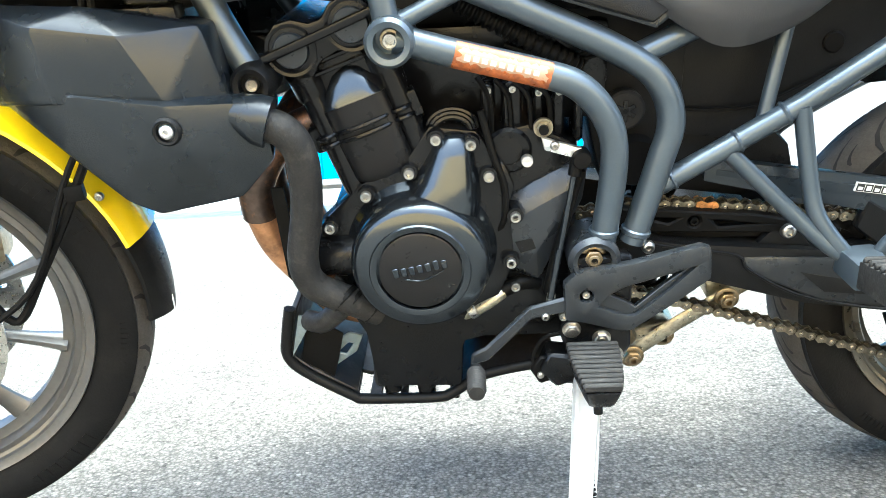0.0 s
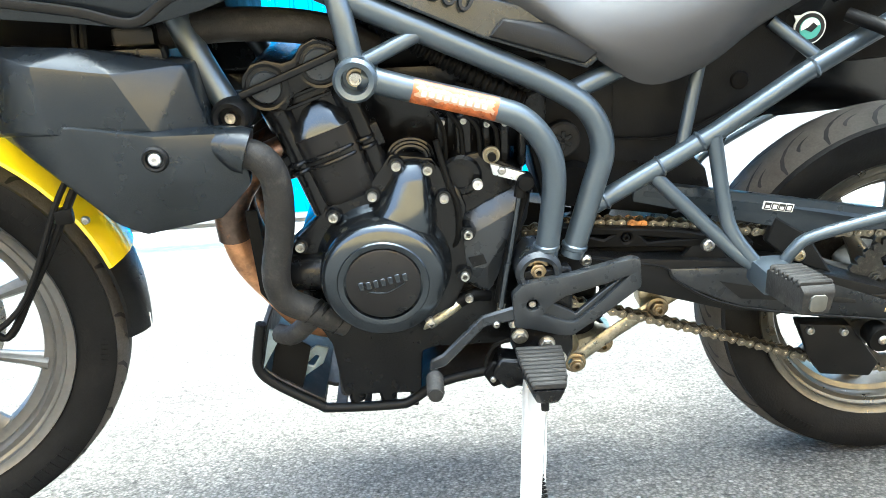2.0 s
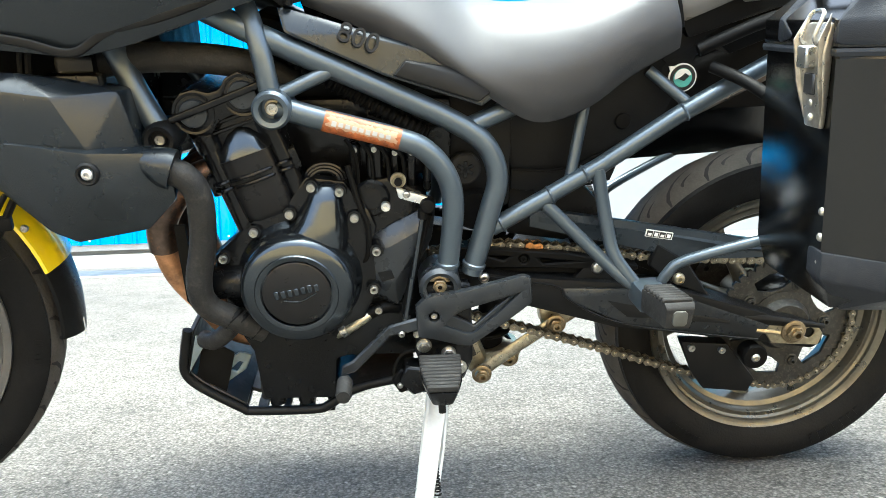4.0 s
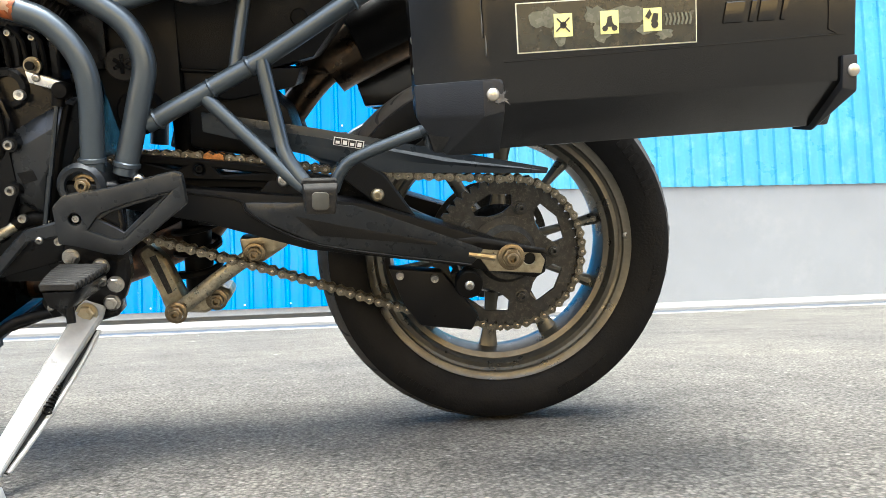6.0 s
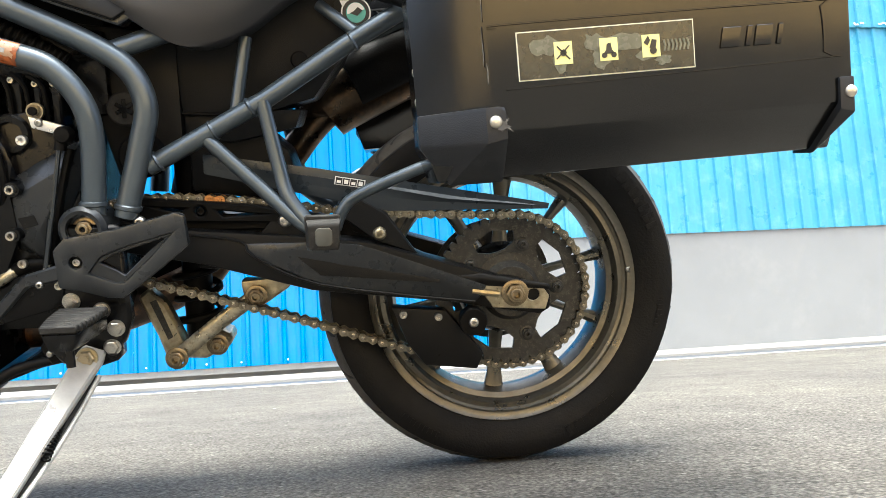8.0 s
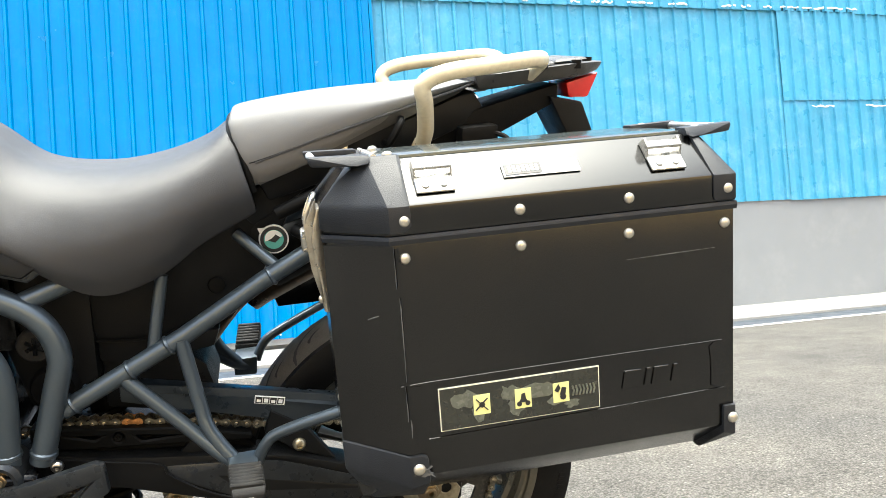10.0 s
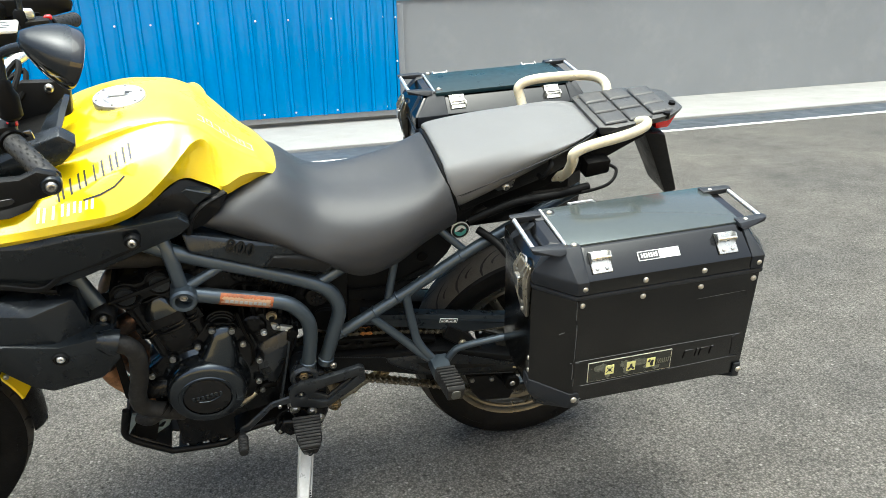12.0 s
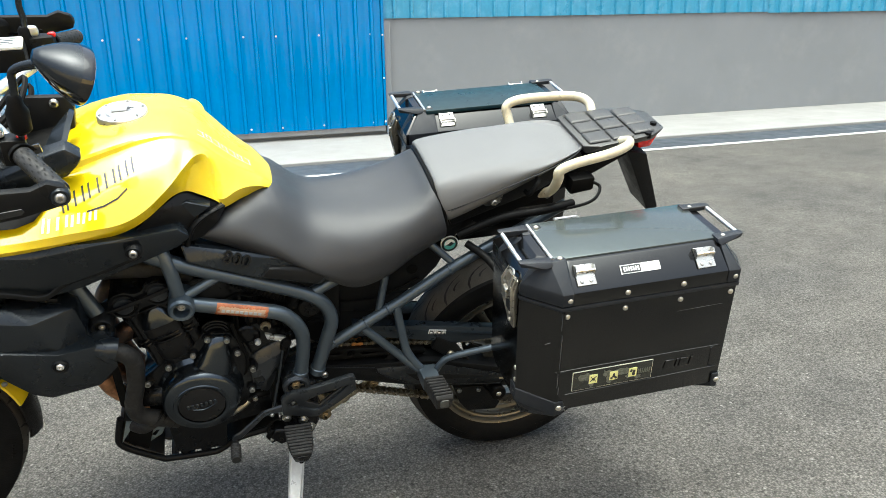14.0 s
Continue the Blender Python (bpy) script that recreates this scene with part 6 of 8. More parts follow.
pill = part("pillion_seat", shell([(x, [(q[0], q[1] - (0.020 + 0.065 * (x + 0.285)) * (1.0, 1.0, 0.9, 0.45, 0.1, 0.0)[i], *q[2:]) for i, q in enumerate(half)]) for x, half in [
    (-0.285, [(0, 0.967), (0.085, 0.965), (0.112, 0.956), (0.126, 0.916, 0.008), (0.125, 0.884, 0.018), (0.113, 0.862, 0.024)]),
    (-0.272, [(0, 0.984), (0.088, 0.982), (0.120, 0.970), (0.136, 0.924, 0.010), (0.135, 0.884, 0.022), (0.122, 0.860, 0.026)]),
    (-0.150, [(0, 1.014), (0.086, 1.012), (0.118, 0.999), (0.132, 0.964), (0.129, 0.922), (0.116, 0.899)]),
    (-0.020, [(0, 1.036), (0.076, 1.034), (0.106, 1.023), (0.119, 1.002), (0.115, 0.976), (0.100, 0.962)]),
    (0.055, [(0, 1.046), (0.060, 1.044), (0.084, 1.036), (0.095, 1.020), (0.091, 1.000), (0.080, 0.990)]),
    (0.092, [(0, 1.046), (0.044, 1.044), (0.060, 1.037), (0.067, 1.024), (0.064, 1.010), (0.056, 1.004)]),
    (0.100, [(0, 1.038), (0.036, 1.037), (0.050, 1.031), (0.055, 1.022), (0.052, 1.014), (0.046, 1.010)]),
]], 6, 5), PILLION, bike, "mid grey vinyl pillion seat", 60)
for s in (1, -1):
    part("seam", tube([(-0.264, -0.1275 * s, 0.898), (-0.252, -0.1365 * s, 0.895), (-0.150, -0.1305 * s, 0.930), (-0.020, -0.1170 * s, 0.972), (0.055, -0.0930 * s, 0.993), (0.092, -0.066 * s, 1.003)], 0.0014, 6, 5), DARK, pill)
part("seam", tube([(-0.2560, -0.133, 0.885), (-0.2740, -0.122, 0.932), (-0.2810, -0.09, 0.943), (-0.2810, 0.0, 0.947), (-0.2810, 0.09, 0.943), (-0.28, 0.122, 0.932)], 0.0016, 6, 5), DARK, pill)
# darker band below the seam on either side of the pillion seat
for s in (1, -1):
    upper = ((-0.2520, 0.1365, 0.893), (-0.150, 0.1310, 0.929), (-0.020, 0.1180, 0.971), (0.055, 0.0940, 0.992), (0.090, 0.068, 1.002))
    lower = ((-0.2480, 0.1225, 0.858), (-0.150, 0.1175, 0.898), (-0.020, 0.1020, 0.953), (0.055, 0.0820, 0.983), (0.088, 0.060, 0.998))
    part("seat_skirt", ring_loft([[(u[0], -u[1] * s, u[2]), (v[0], -v[1] * s, v[2]), (v[0], -(v[1] - 0.02) * s, v[2]), (u[0], -(u[1] - 0.02) * s, u[2])] for u, v in zip(upper, lower)]), SKIRT, pill, "darker band below the pillion seam")
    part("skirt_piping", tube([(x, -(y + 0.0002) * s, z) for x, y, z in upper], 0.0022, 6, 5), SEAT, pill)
part("seat_gap", tube([(-0.258, -0.130, 0.850), (-0.268, -0.131, 0.890), (-0.280, -0.120, 0.924), (-0.286, -0.085, 0.941), (-0.286, 0.0, 0.945), (-0.286, 0.085, 0.941), (-0.284, 0.12, 0.930), (-0.276, 0.136, 0.905)], 0.0062, 8, 5), DARK, seat, "dark gap between the seats")
# plastics under the seats
tail = part("tail_fairing", hull([(-0.260, -0.112, 0.880), (-0.030, -0.098, 0.945), (0.090, -0.060, 0.990), (0.120, -0.050, 0.950), (-0.020, -0.085, 0.895), (-0.235, -0.105, 0.830), (-0.26, 0.112, 0.88), (-0.03, 0.098, 0.945), (0.09, 0.06, 0.99), (0.12, 0.05, 0.95), (-0.02, 0.085, 0.895), (-0.235, 0.105, 0.83)], 0.006), PLASTIC, bike, "black plastic tail fairing")
part("inner_fender", hull([(-0.520, -0.085, 0.735), (-0.300, -0.085, 0.850), (-0.180, -0.085, 0.860), (-0.255, -0.085, 0.700), (-0.300, -0.080, 0.640), (-0.380, -0.085, 0.618), (-0.500, -0.085, 0.615), (-0.52, 0.085, 0.735), (-0.3, 0.085, 0.85), (-0.18, 0.085, 0.86), (-0.255, 0.085, 0.70), (-0.3, 0.08, 0.64), (-0.38, 0.085, 0.618), (-0.5, 0.085, 0.615)], 0.010), PLASTIC, tail, "black plastic inner fender")
part("fender_lower", hull([(-0.500, -0.080, 0.625), (-0.320, -0.080, 0.625), (-0.330, -0.080, 0.596), (-0.430, -0.080, 0.575), (-0.500, -0.08, 0.585), (-0.5, 0.08, 0.625), (-0.32, 0.08, 0.625), (-0.33, 0.08, 0.596), (-0.43, 0.08, 0.575), (-0.5, 0.08, 0.585)], 0.006), PLASTIC, tail)
part("fender_seam", tube([(-0.500, -0.0875, 0.622), (-0.42, -0.0875, 0.620), (-0.365, -0.0870, 0.640), (-0.30, -0.087, 0.672)], 0.0025, 6, 3), DARK, tail)
part("round_plug", prism(circle(-0.320, 0.699, 0.0135, 24), -0.0895, -0.08, 0.002), DARK, tail, "round black plug")
part("tail_under", hull([(-0.200, -0.075, 0.84), (0.10, -0.06, 0.96), (0.24, -0.05, 1.00), (0.24, -0.05, 0.97), (0.10, -0.06, 0.90), (-0.15, -0.07, 0.80), (-0.2, 0.075, 0.84), (0.1, 0.06, 0.96), (0.24, 0.05, 1.0), (0.24, 0.05, 0.97), (0.1, 0.06, 0.90), (-0.15, 0.07, 0.8)], 0.006), DARK, tail)
# round badge beneath the seat
bx, bz = -0.231, 0.768
part("round_badge", prism(circle(bx, bz, 0.0228, 28), -0.0905, -0.0875), WHITE, tail, "round white and teal badge")
part("badge_field", prism(circle(bx, bz, 0.0205, 28), -0.0913, -0.0885), INK, tail)
part("badge_mark", prism(circle(bx, bz, 0.0150, 24), -0.0919, -0.0900), TEAL, tail)
part("badge_mark", prism(circle(bx, bz + 0.001, 0.0135, 20, 15, 195), -0.0925, -0.0900), WHITE, tail)
part("badge_mark", prism([(bx - 0.009, bz - 0.001), (bx + 0.002, bz - 0.005), (bx + 0.010, bz + 0.003), (bx + 0.003, bz + 0.008), (bx - 0.003, bz + 0.002)], -0.0931, -0.0900), INK, tail)
part("badge_tip", hull([(bx - 0.024, -0.0902, bz + 0.018), (bx - 0.006, -0.0902, bz + 0.018), (bx - 0.018, -0.0902, bz + 0.004), (bx - 0.024, -0.088, bz + 0.018), (bx - 0.006, -0.088, bz + 0.018), (bx - 0.018, -0.088, bz + 0.004)]), WHITE, tail)
part("badge_lip", hull([(-0.30, -0.091, 0.836), (-0.18, -0.09, 0.872), (-0.17, -0.09, 0.85), (-0.26, -0.091, 0.79), (-0.30, -0.07, 0.836), (-0.18, -0.07, 0.872), (-0.17, -0.07, 0.85), (-0.26, -0.07, 0.79)], 0.003), PLASTIC, tail)
# straps and brackets beneath the pillion seat
for s in (1, -1):
    part("seat_bracket", hull([(-0.170, -0.118 * s, 0.900), (-0.115, -0.112 * s, 0.912), (-0.120, -0.112 * s, 0.888), (-0.160, -0.116 * s, 0.882), (-0.17, -0.10 * s, 0.90), (-0.115, -0.10 * s, 0.912), (-0.12, -0.10 * s, 0.888)], 0.004), STEEL, tail, "steel seat bracket")
    bolt(tail, -0.140, -0.119 * s, 0.896, 0.009, "button", STEEL, turn=None if s > 0 else Matrix.Rotation(math.pi, 4, "Z"))
    part("pannier_rail", tube([(-0.225, -0.125 * s, 0.815), (-0.120, -0.135 * s, 0.862), (-0.02, -0.145 * s, 0.880), (0.06, -0.13 * s, 0.885)], 0.0105, 12, 4), DARK, tail, "black pannier carrier rail")
    part("pannier_rail", tube([(-0.200, -0.125 * s, 0.790), (-0.165, -0.165 * s, 0.775), (-0.145, -0.205 * s, 0.760)], 0.0095, 12, 4), DARK, tail)
    part("pannier_stay", tube([(-0.272, -0.196 * s, 0.452), (-0.260, -0.200 * s, 0.480), (-0.235, -0.205 * s, 0.502), (-0.135, -0.235 * s, 0.545), (-0.06, -0.255 * s, 0.572)], 0.0088, 12, 6), FRAME, tail, "graphite pannier stay")
    part("strap_hook", tube([(-0.06, -0.110 * s, 0.915), (-0.055, -0.128 * s, 0.918), (-0.040, -0.128 * s, 0.945), (-0.036, -0.112 * s, 0.95)], 0.006, 8, 4), DARK, tail)
    # grab rail
    rail = part("grab_rail", tube([(-0.006, -0.112 * s, 0.905), (-0.004, -0.140 * s, 0.935), (-0.012, -0.172 * s, 0.978), (-0.016, -0.182 * s, 1.005), (0.020, -0.182 * s, 1.022), (0.110, -0.168 * s, 1.034), (0.165, -0.145 * s, 1.040), (0.185, -0.112 * s, 1.035), (0.180, -0.075 * s, 1.015)], 0.0108, 14, 8, 1.15), CREAM, bike, "cream painted grab rail")
    part("rail_foot", hull([(-0.022, -0.106 * s, 0.890), (0.010, -0.106 * s, 0.890), (0.012, -0.116 * s, 0.925), (-0.018, -0.116 * s, 0.925), (-0.022, -0.095 * s, 0.89), (0.01, -0.095 * s, 0.89), (0.012, -0.105 * s, 0.925)], 0.004), CREAM, rail)
    bolt(rail, -0.005, -0.117 * s, 0.905, 0.009, "button", STEEL, turn=None if s > 0 else Matrix.Rotation(math.pi, 4, "Z"))
part("cable", tube([(0.00, -0.118, 0.860), (0.05, -0.15, 0.885), (0.10, -0.155, 0.905), (0.13, -0.12, 0.92), (0.10, -0.10, 0.93)], 0.004, 8, 6), DARK, tail, "black cable under the rack")
part("lock_block", hull([(0.06, -0.11, 0.895), (0.12, -0.11, 0.905), (0.12, -0.11, 0.94), (0.06, -0.11, 0.935), (0.06, -0.07, 0.895), (0.12, -0.07, 0.905), (0.12, -0.07, 0.94), (0.06, -0.07, 0.935)], 0.006), DARK, tail)
# luggage rack
rack = part("luggage_rack", hull([(0.088, -0.085, 1.030), (0.130, -0.100, 1.034), (0.270, -0.085, 1.050), (0.322, -0.050, 1.052), (0.322, 0.050, 1.052), (0.270, 0.085, 1.050), (0.13, 0.10, 1.034), (0.088, 0.085, 1.030), (0.10, -0.08, 1.005), (0.28, -0.07, 1.028), (0.315, -0.04, 1.036), (0.315, 0.04, 1.036), (0.28, 0.07, 1.028), (0.1, 0.08, 1.005)], 0.006), RACK, bike, "ribbed grey-black plastic luggage rack")
rack.matrix_local = pose(-0.004, 0, -0.016)
for y0, y1 in ((-0.084, -0.029), (-0.026, 0.026), (0.029, 0.084)):
    for x0, x1 in ((0.104, 0.162), (0.166, 0.224), (0.228, 0.284)):
        zz = 1.034 + (x0 - 0.10) * 0.115
        if abs(y0 + y1) > 0.05 and x0 > 0.22:
            y0, y1 = y0 * 0.85, y1 * 0.85
        part("rack_pad", hull([(x0, y0, zz), (x0, y1, zz), (x1, y0, zz + 0.006), (x1, y1, zz + 0.006), (x0 + 0.004, y0 + 0.005, zz + 0.0045), (x0 + 0.004, y1 - 0.005, zz + 0.0045), (x1 - 0.004, y0 + 0.005, zz + 0.0100), (x1 - 0.004, y1 - 0.005, zz + 0.0100)], 0.0025, 2), RACK, rack)
for x, y in ((0.200, -0.088), (0.262, -0.076), (0.300, -0.03)):
    part("rack_hole", lathe([(0.001, 1.0475 + (x - 0.2) * 0.1), (0.008, 1.0475 + (x - 0.2) * 0.1), (0.0085, 1.040)], (x, y, 0), "z", 16), DARK, rack)
part("tail_light", hull([(0.255, -0.045, 1.000), (0.255, 0.045, 1.000), (0.318, -0.035, 1.018), (0.318, 0.035, 1.018), (0.300, -0.035, 0.975), (0.300, 0.035, 0.975), (0.262, -0.04, 0.975), (0.262, 0.04, 0.975)], 0.006), RED, tail, "red tail light lens")
part("rear_fender", hull([(0.22, -0.06, 0.98), (0.28, -0.06, 0.97), (0.36, -0.05, 0.80), (0.33, -0.05, 0.79), (0.22, 0.06, 0.98), (0.28, 0.06, 0.97), (0.36, 0.05, 0.80), (0.33, 0.05, 0.79)], 0.006), PLASTIC, tail)

# --- foot controls, side stand ---
ctrl = new("foot_controls")
ctrl.parent = bike
tagged(ctrl, "black foot controls with ribbed footrests")
for s in (1, -1):
    ya, yb = -0.212 * s, -0.196 * s
    rim_hole = [(-0.618, 0.402), (-0.600, 0.425), (-0.560, 0.440), (-0.500, 0.456), (-0.530, 0.424), (-0.571, 0.387), (-0.584, 0.388)]
    part("heel_plate", prism([(-0.664, 0.436), (-0.647, 0.453), (-0.580, 0.463), (-0.494, 0.485), (-0.482, 0.481), (-0.478, 0.438), (-0.520, 0.404), (-0.574, 0.364), (-0.596, 0.366), (-0.636, 0.378), (-0.660, 0.382)], min(ya, yb), max(ya, yb), 0.005, 2, holes=[rim_hole, circle(-0.634, 0.418, 0.0085, 14)]), HANGER, ctrl, "dark grey heel guard with a long cut-out")
    yc, yd = sorted((-0.2055 * s, -0.197 * s))
    part("heel_web", prism([(x * 1.02 + 0.0112, z * 1.02 - 0.0084) for x, z in rim_hole], yc, yd, 0.001, holes=[[(-0.603, 0.416), (-0.584, 0.427), (-0.511, 0.449), (-0.535, 0.430), (-0.570, 0.397), (-0.580, 0.404)]]), HANGER, ctrl)
    part("footrest_hanger", prism([(-0.650, 0.470), (-0.575, 0.468), (-0.570, 0.330), (-0.585, 0.290), (-0.645, 0.290), (-0.665, 0.350)], min(-0.196 * s, -0.172 * s), max(-0.196 * s, -0.172 * s), 0.005), ENGINE, ctrl)
    # rider's footrest with its ribbed rubber
    peg = part("footrest", hull([(-0.660, -0.218 * s, 0.345), (-0.594, -0.218 * s, 0.345), (-0.655, -0.205 * s, 0.318), (-0.60, -0.205 * s, 0.318), (-0.648, -0.316 * s, 0.344), (-0.604, -0.316 * s, 0.344), (-0.658, -0.285 * s, 0.346), (-0.594, -0.285 * s, 0.346), (-0.642, -0.310 * s, 0.318), (-0.612, -0.310 * s, 0.318)], 0.006), ENGINE, ctrl, "black footrest")
    for k in range(10):
        yy = -(0.222 + 0.0098 * k) * s
        part("rubber_rib", box(-0.660 + 0.00012 * k * k, -0.593 - 0.00012 * k * k, yy - 0.0038, yy + 0.0038, 0.345 - 0.0001 * k, 0.356 - 0.0001 * k, 0.0022), HOSE, peg, "worn grey rubber rib")
    part("footrest_tip", tube([(-0.628, -0.278 * s, 0.322), (-0.626, -0.284 * s, 0.290)], 0.006, 10, 1), ENGINE, peg)
    # pillion footrest
    rear_peg = part("pillion_footrest", hull([(x, -y * s, z) for x, y, z in ((-0.314, 0.236, 0.470), (-0.264, 0.236, 0.470), (-0.312, 0.236, 0.432), (-0.268, 0.236, 0.432), (-0.306, 0.314, 0.482), (-0.260, 0.314, 0.483), (-0.304, 0.322, 0.475), (-0.262, 0.322, 0.476), (-0.302, 0.320, 0.442), (-0.264, 0.320, 0.442))], 0.005), HOSE, ctrl, "black pillion footrest with ribbed rubber")
    for k in range(7):
        yy = -(0.242 + 0.0112 * k) * s
        part("rubber_rib", box(-0.312 + 0.0007 * k, -0.266 + 0.0007 * k, yy - 0.0036, yy + 0.0036, 0.468 + 0.0016 * k, 0.478 + 0.0016 * k, 0.0022), HOSE, rear_peg)
    part("reflector_end", hull([(x, y * s, z) for y in (-0.3242, -0.318) for x, z in ((-0.294, 0.468), (-0.290, 0.472), (-0.276, 0.472), (-0.272, 0.468), (-0.272, 0.452), (-0.276, 0.448), (-0.290, 0.448), (-0.294, 0.452))], 0.0015), PEG_END, rear_peg, "pale square end plate")
    part("peg_knuckle", hull([(x, y * s, z) for y, d in ((-0.180, 0.0), (-0.238, 0.004)) for x, z in ((-0.316 + d, 0.462), (-0.270, 0.465), (-0.316 + d, 0.427), (-0.272, 0.427))], 0.005), FRAME, rear_peg)
bolt(ctrl, -0.634, -0.202, 0.418, 0.0055, "cap", STEEL)
bolt(ctrl, -0.662, -0.200, 0.385, 0.006, "cap", STEEL)
for x, z in ((-0.610, 0.345), (-0.650, 0.360), (-0.592, 0.318), (-0.600, 0.290)):
    bolt(ctrl, x, -0.198, z, 0.010, "hex", STEEL)
part("shift_lever", prism([(-0.650, 0.418), (-0.708, 0.402), (-0.766, 0.341), (-0.784, 0.332), (-0.786, 0.314), (-0.762, 0.320), (-0.703, 0.384), (-0.650, 0.394)], -0.208, -0.200, 0.003), HANGER, ctrl, "grey shift lever")
part("shift_toe", lathe([(0.006, -0.266), (0.0105, -0.266)] + [(0.0100 + 0.0030 * (k % 2), -0.262 + 0.0045 * k) for k in range(11)] + [(0.008, -0.208)], (-0.779, 0, 0.311), sides=16), HOSE, ctrl, "ribbed rubber toe piece")
bolt(ctrl, -0.686, -0.208, 0.388, 0.0055, "button", STEEL)
part("shift_rod", rod((-0.648, -0.180, 0.590), (-0.679, -0.198, 0.402), 0.0034, 8), COVER, ctrl, "thin grey shift rod")
part("rod_sleeve", rod((-0.6675, -0.191, 0.478), (-0.6785, -0.198, 0.410), 0.0046, 10), COVER, ctrl)
part("rod_end", rod((-0.6465, -0.178, 0.594), (-0.6495, -0.180, 0.573), 0.0085, 10), DARK, ctrl)
part("rod_end", rod((-0.677, -0.195, 0.415), (-0.680, -0.197, 0.395), 0.006, 8), STEEL, ctrl)
part("shift_crank", hull([(-0.690, -0.178, 0.622), (-0.686, -0.178, 0.605), (-0.640, -0.182, 0.607), (-0.640, -0.182, 0.592), (-0.690, -0.168, 0.622), (-0.686, -0.168, 0.605), (-0.64, -0.172, 0.607), (-0.64, -0.172, 0.592)], 0.003), ALU, ctrl, "bright aluminium shift crank")
part("crank_knob", lathe([(0.001, -0.192), (0.010, -0.191), (0.012, -0.187), (0.012, -0.170)], (-0.642, 0, 0.595), sides=20), DARK, ctrl)
bolt(ctrl, -0.674, -0.180, 0.612, 0.006, "button", STEEL)
bolt(ctrl, -0.686, -0.160, 0.628, 0.0080, "hex", BRASS)
part("shaft_washer", lathe([(0.004, -0.160), (0.0118, -0.160), (0.0122, -0.158), (0.0122, -0.154)], (-0.686, 0, 0.628), sides=22), BRASS, ctrl)
part("shift_shaft", rod((-0.686, -0.17, 0.628), (-0.686, -0.10, 0.628), 0.006), DARK, ctrl)
# side stand
stand = new("side_stand")
stand.parent = bike
tagged(stand, "pale painted side stand propped on the asphalt")
foot_w = BIKE.inverted() @ Vector((0.996, 0.488, 0.012))
top = Vector((-0.628, -0.206, 0.279))
st_d = (foot_w - top).normalized()
st_w = Vector((0, 1, 0)).cross(st_d).normalized()
st_n = st_d.cross(st_w).normalized()
rings = []
for u, w, h in ((-0.07, 0.008, 0.006), (-0.05, 0.016, 0.007), (0.0, 0.0185, 0.008), (0.10, 0.0175, 0.009), (0.55, 0.0135, 0.009), (0.90, 0.0115, 0.008), (0.95, 0.0175, 0.008), (1.0, 0.026, 0.009)):
    c = top.lerp(foot_w, u)
    rings.append([c + st_w * w * a + st_n * h * b for a, b in ((-0.8, -1), (0.8, -1), (1, -0.6), (1, 0.6), (0.8, 1), (-0.8, 1), (-1, 0.6), (-1, -0.6))])
part("stand_leg", ring_loft(rings), STAND, stand, "flat pale painted stand leg", 25)
rib = [top.lerp(foot_w, u) - st_w * w + st_n * 0.012 for u, w in ((0.06, 0.021), (0.30, 0.0235), (0.60, 0.021), (0.86, 0.014))]
part("stand_rib", tube(rib, 0.0034, 8, 4), STAND, stand, "thin rib along the back of the leg")
# dark strip standing in for the dark gap between leg and rib
part("rib_web", ring_loft([[p + st_w * 0.012, p + st_w * 0.012 + st_n * 0.003, p - st_w * 0.002 + st_n * 0.003, p - st_w * 0.002] for p in rib]), HOSE, stand)
part("stand_foot", hull([foot_w + BIKE.to_3x3().inverted() @ Vector(v) for v in ((-0.045, -0.02, 0.006), (0.02, -0.02, 0.006), (0.02, 0.02, 0.006), (-0.045, 0.02, 0.006), (-0.05, -0.024, -0.011), (0.024, -0.024, -0.011), (0.024, 0.024, -0.011), (-0.05, 0.024, -0.011))], 0.003), STAND, stand)
bolt(stand, top.x, -0.222, top.z + 0.004, 0.012, "hex", BRASS)
part("stand_bracket", prism([(-0.692, 0.292), (-0.680, 0.322), (-0.655, 0.318), (-0.620, 0.330), (-0.590, 0.322), (-0.590, 0.270), (-0.630, 0.258), (-0.650, 0.272), (-0.668, 0.265)], -0.198, -0.160, 0.004), ENGINE, stand, "black stand bracket")
part("switch_plate", prism([(-0.705, 0.290), (-0.690, 0.312), (-0.668, 0.305), (-0.650, 0.310), (-0.640, 0.285), (-0.655, 0.262), (-0.675, 0.270), (-0.690, 0.264)], -0.188, -0.180, 0.003), DARK, stand)
for x, z in ((-0.690, 0.282), (-0.664, 0.298)):
    bolt(stand, x, -0.190, z, 0.005, "button", STEEL)
sp0, sp1 = top + Vector((-0.018, 0.012, -0.02)), top.lerp(foot_w, 0.62) + Vector((0.020, 0.010, 0.0))
ax = (sp1 - sp0).normalized()
sd = ax.cross(Vector((0, 1, 0))).normalized()
up2 = ax.cross(sd)
part("spring", tube([sp0.lerp(sp1, 0.35 + 0.65 * a / 120) + (sd * math.cos(a) + up2 * math.sin(a)) * 0.0062 for a in np.arange(0, 120, 0.6)], 0.0014, 5, 1), DARK, stand, "black return spring")
part("spring_hook", rod(sp0, sp0.lerp(sp1, 0.36), 0.0016, 6), STEEL, stand)
part("cable", tube([(-0.650, -0.180, 0.345), (-0.685, -0.178, 0.335), (-0.700, -0.180, 0.305), (-0.690, -0.182, 0.290)], 0.003, 6, 5), DARK, stand)

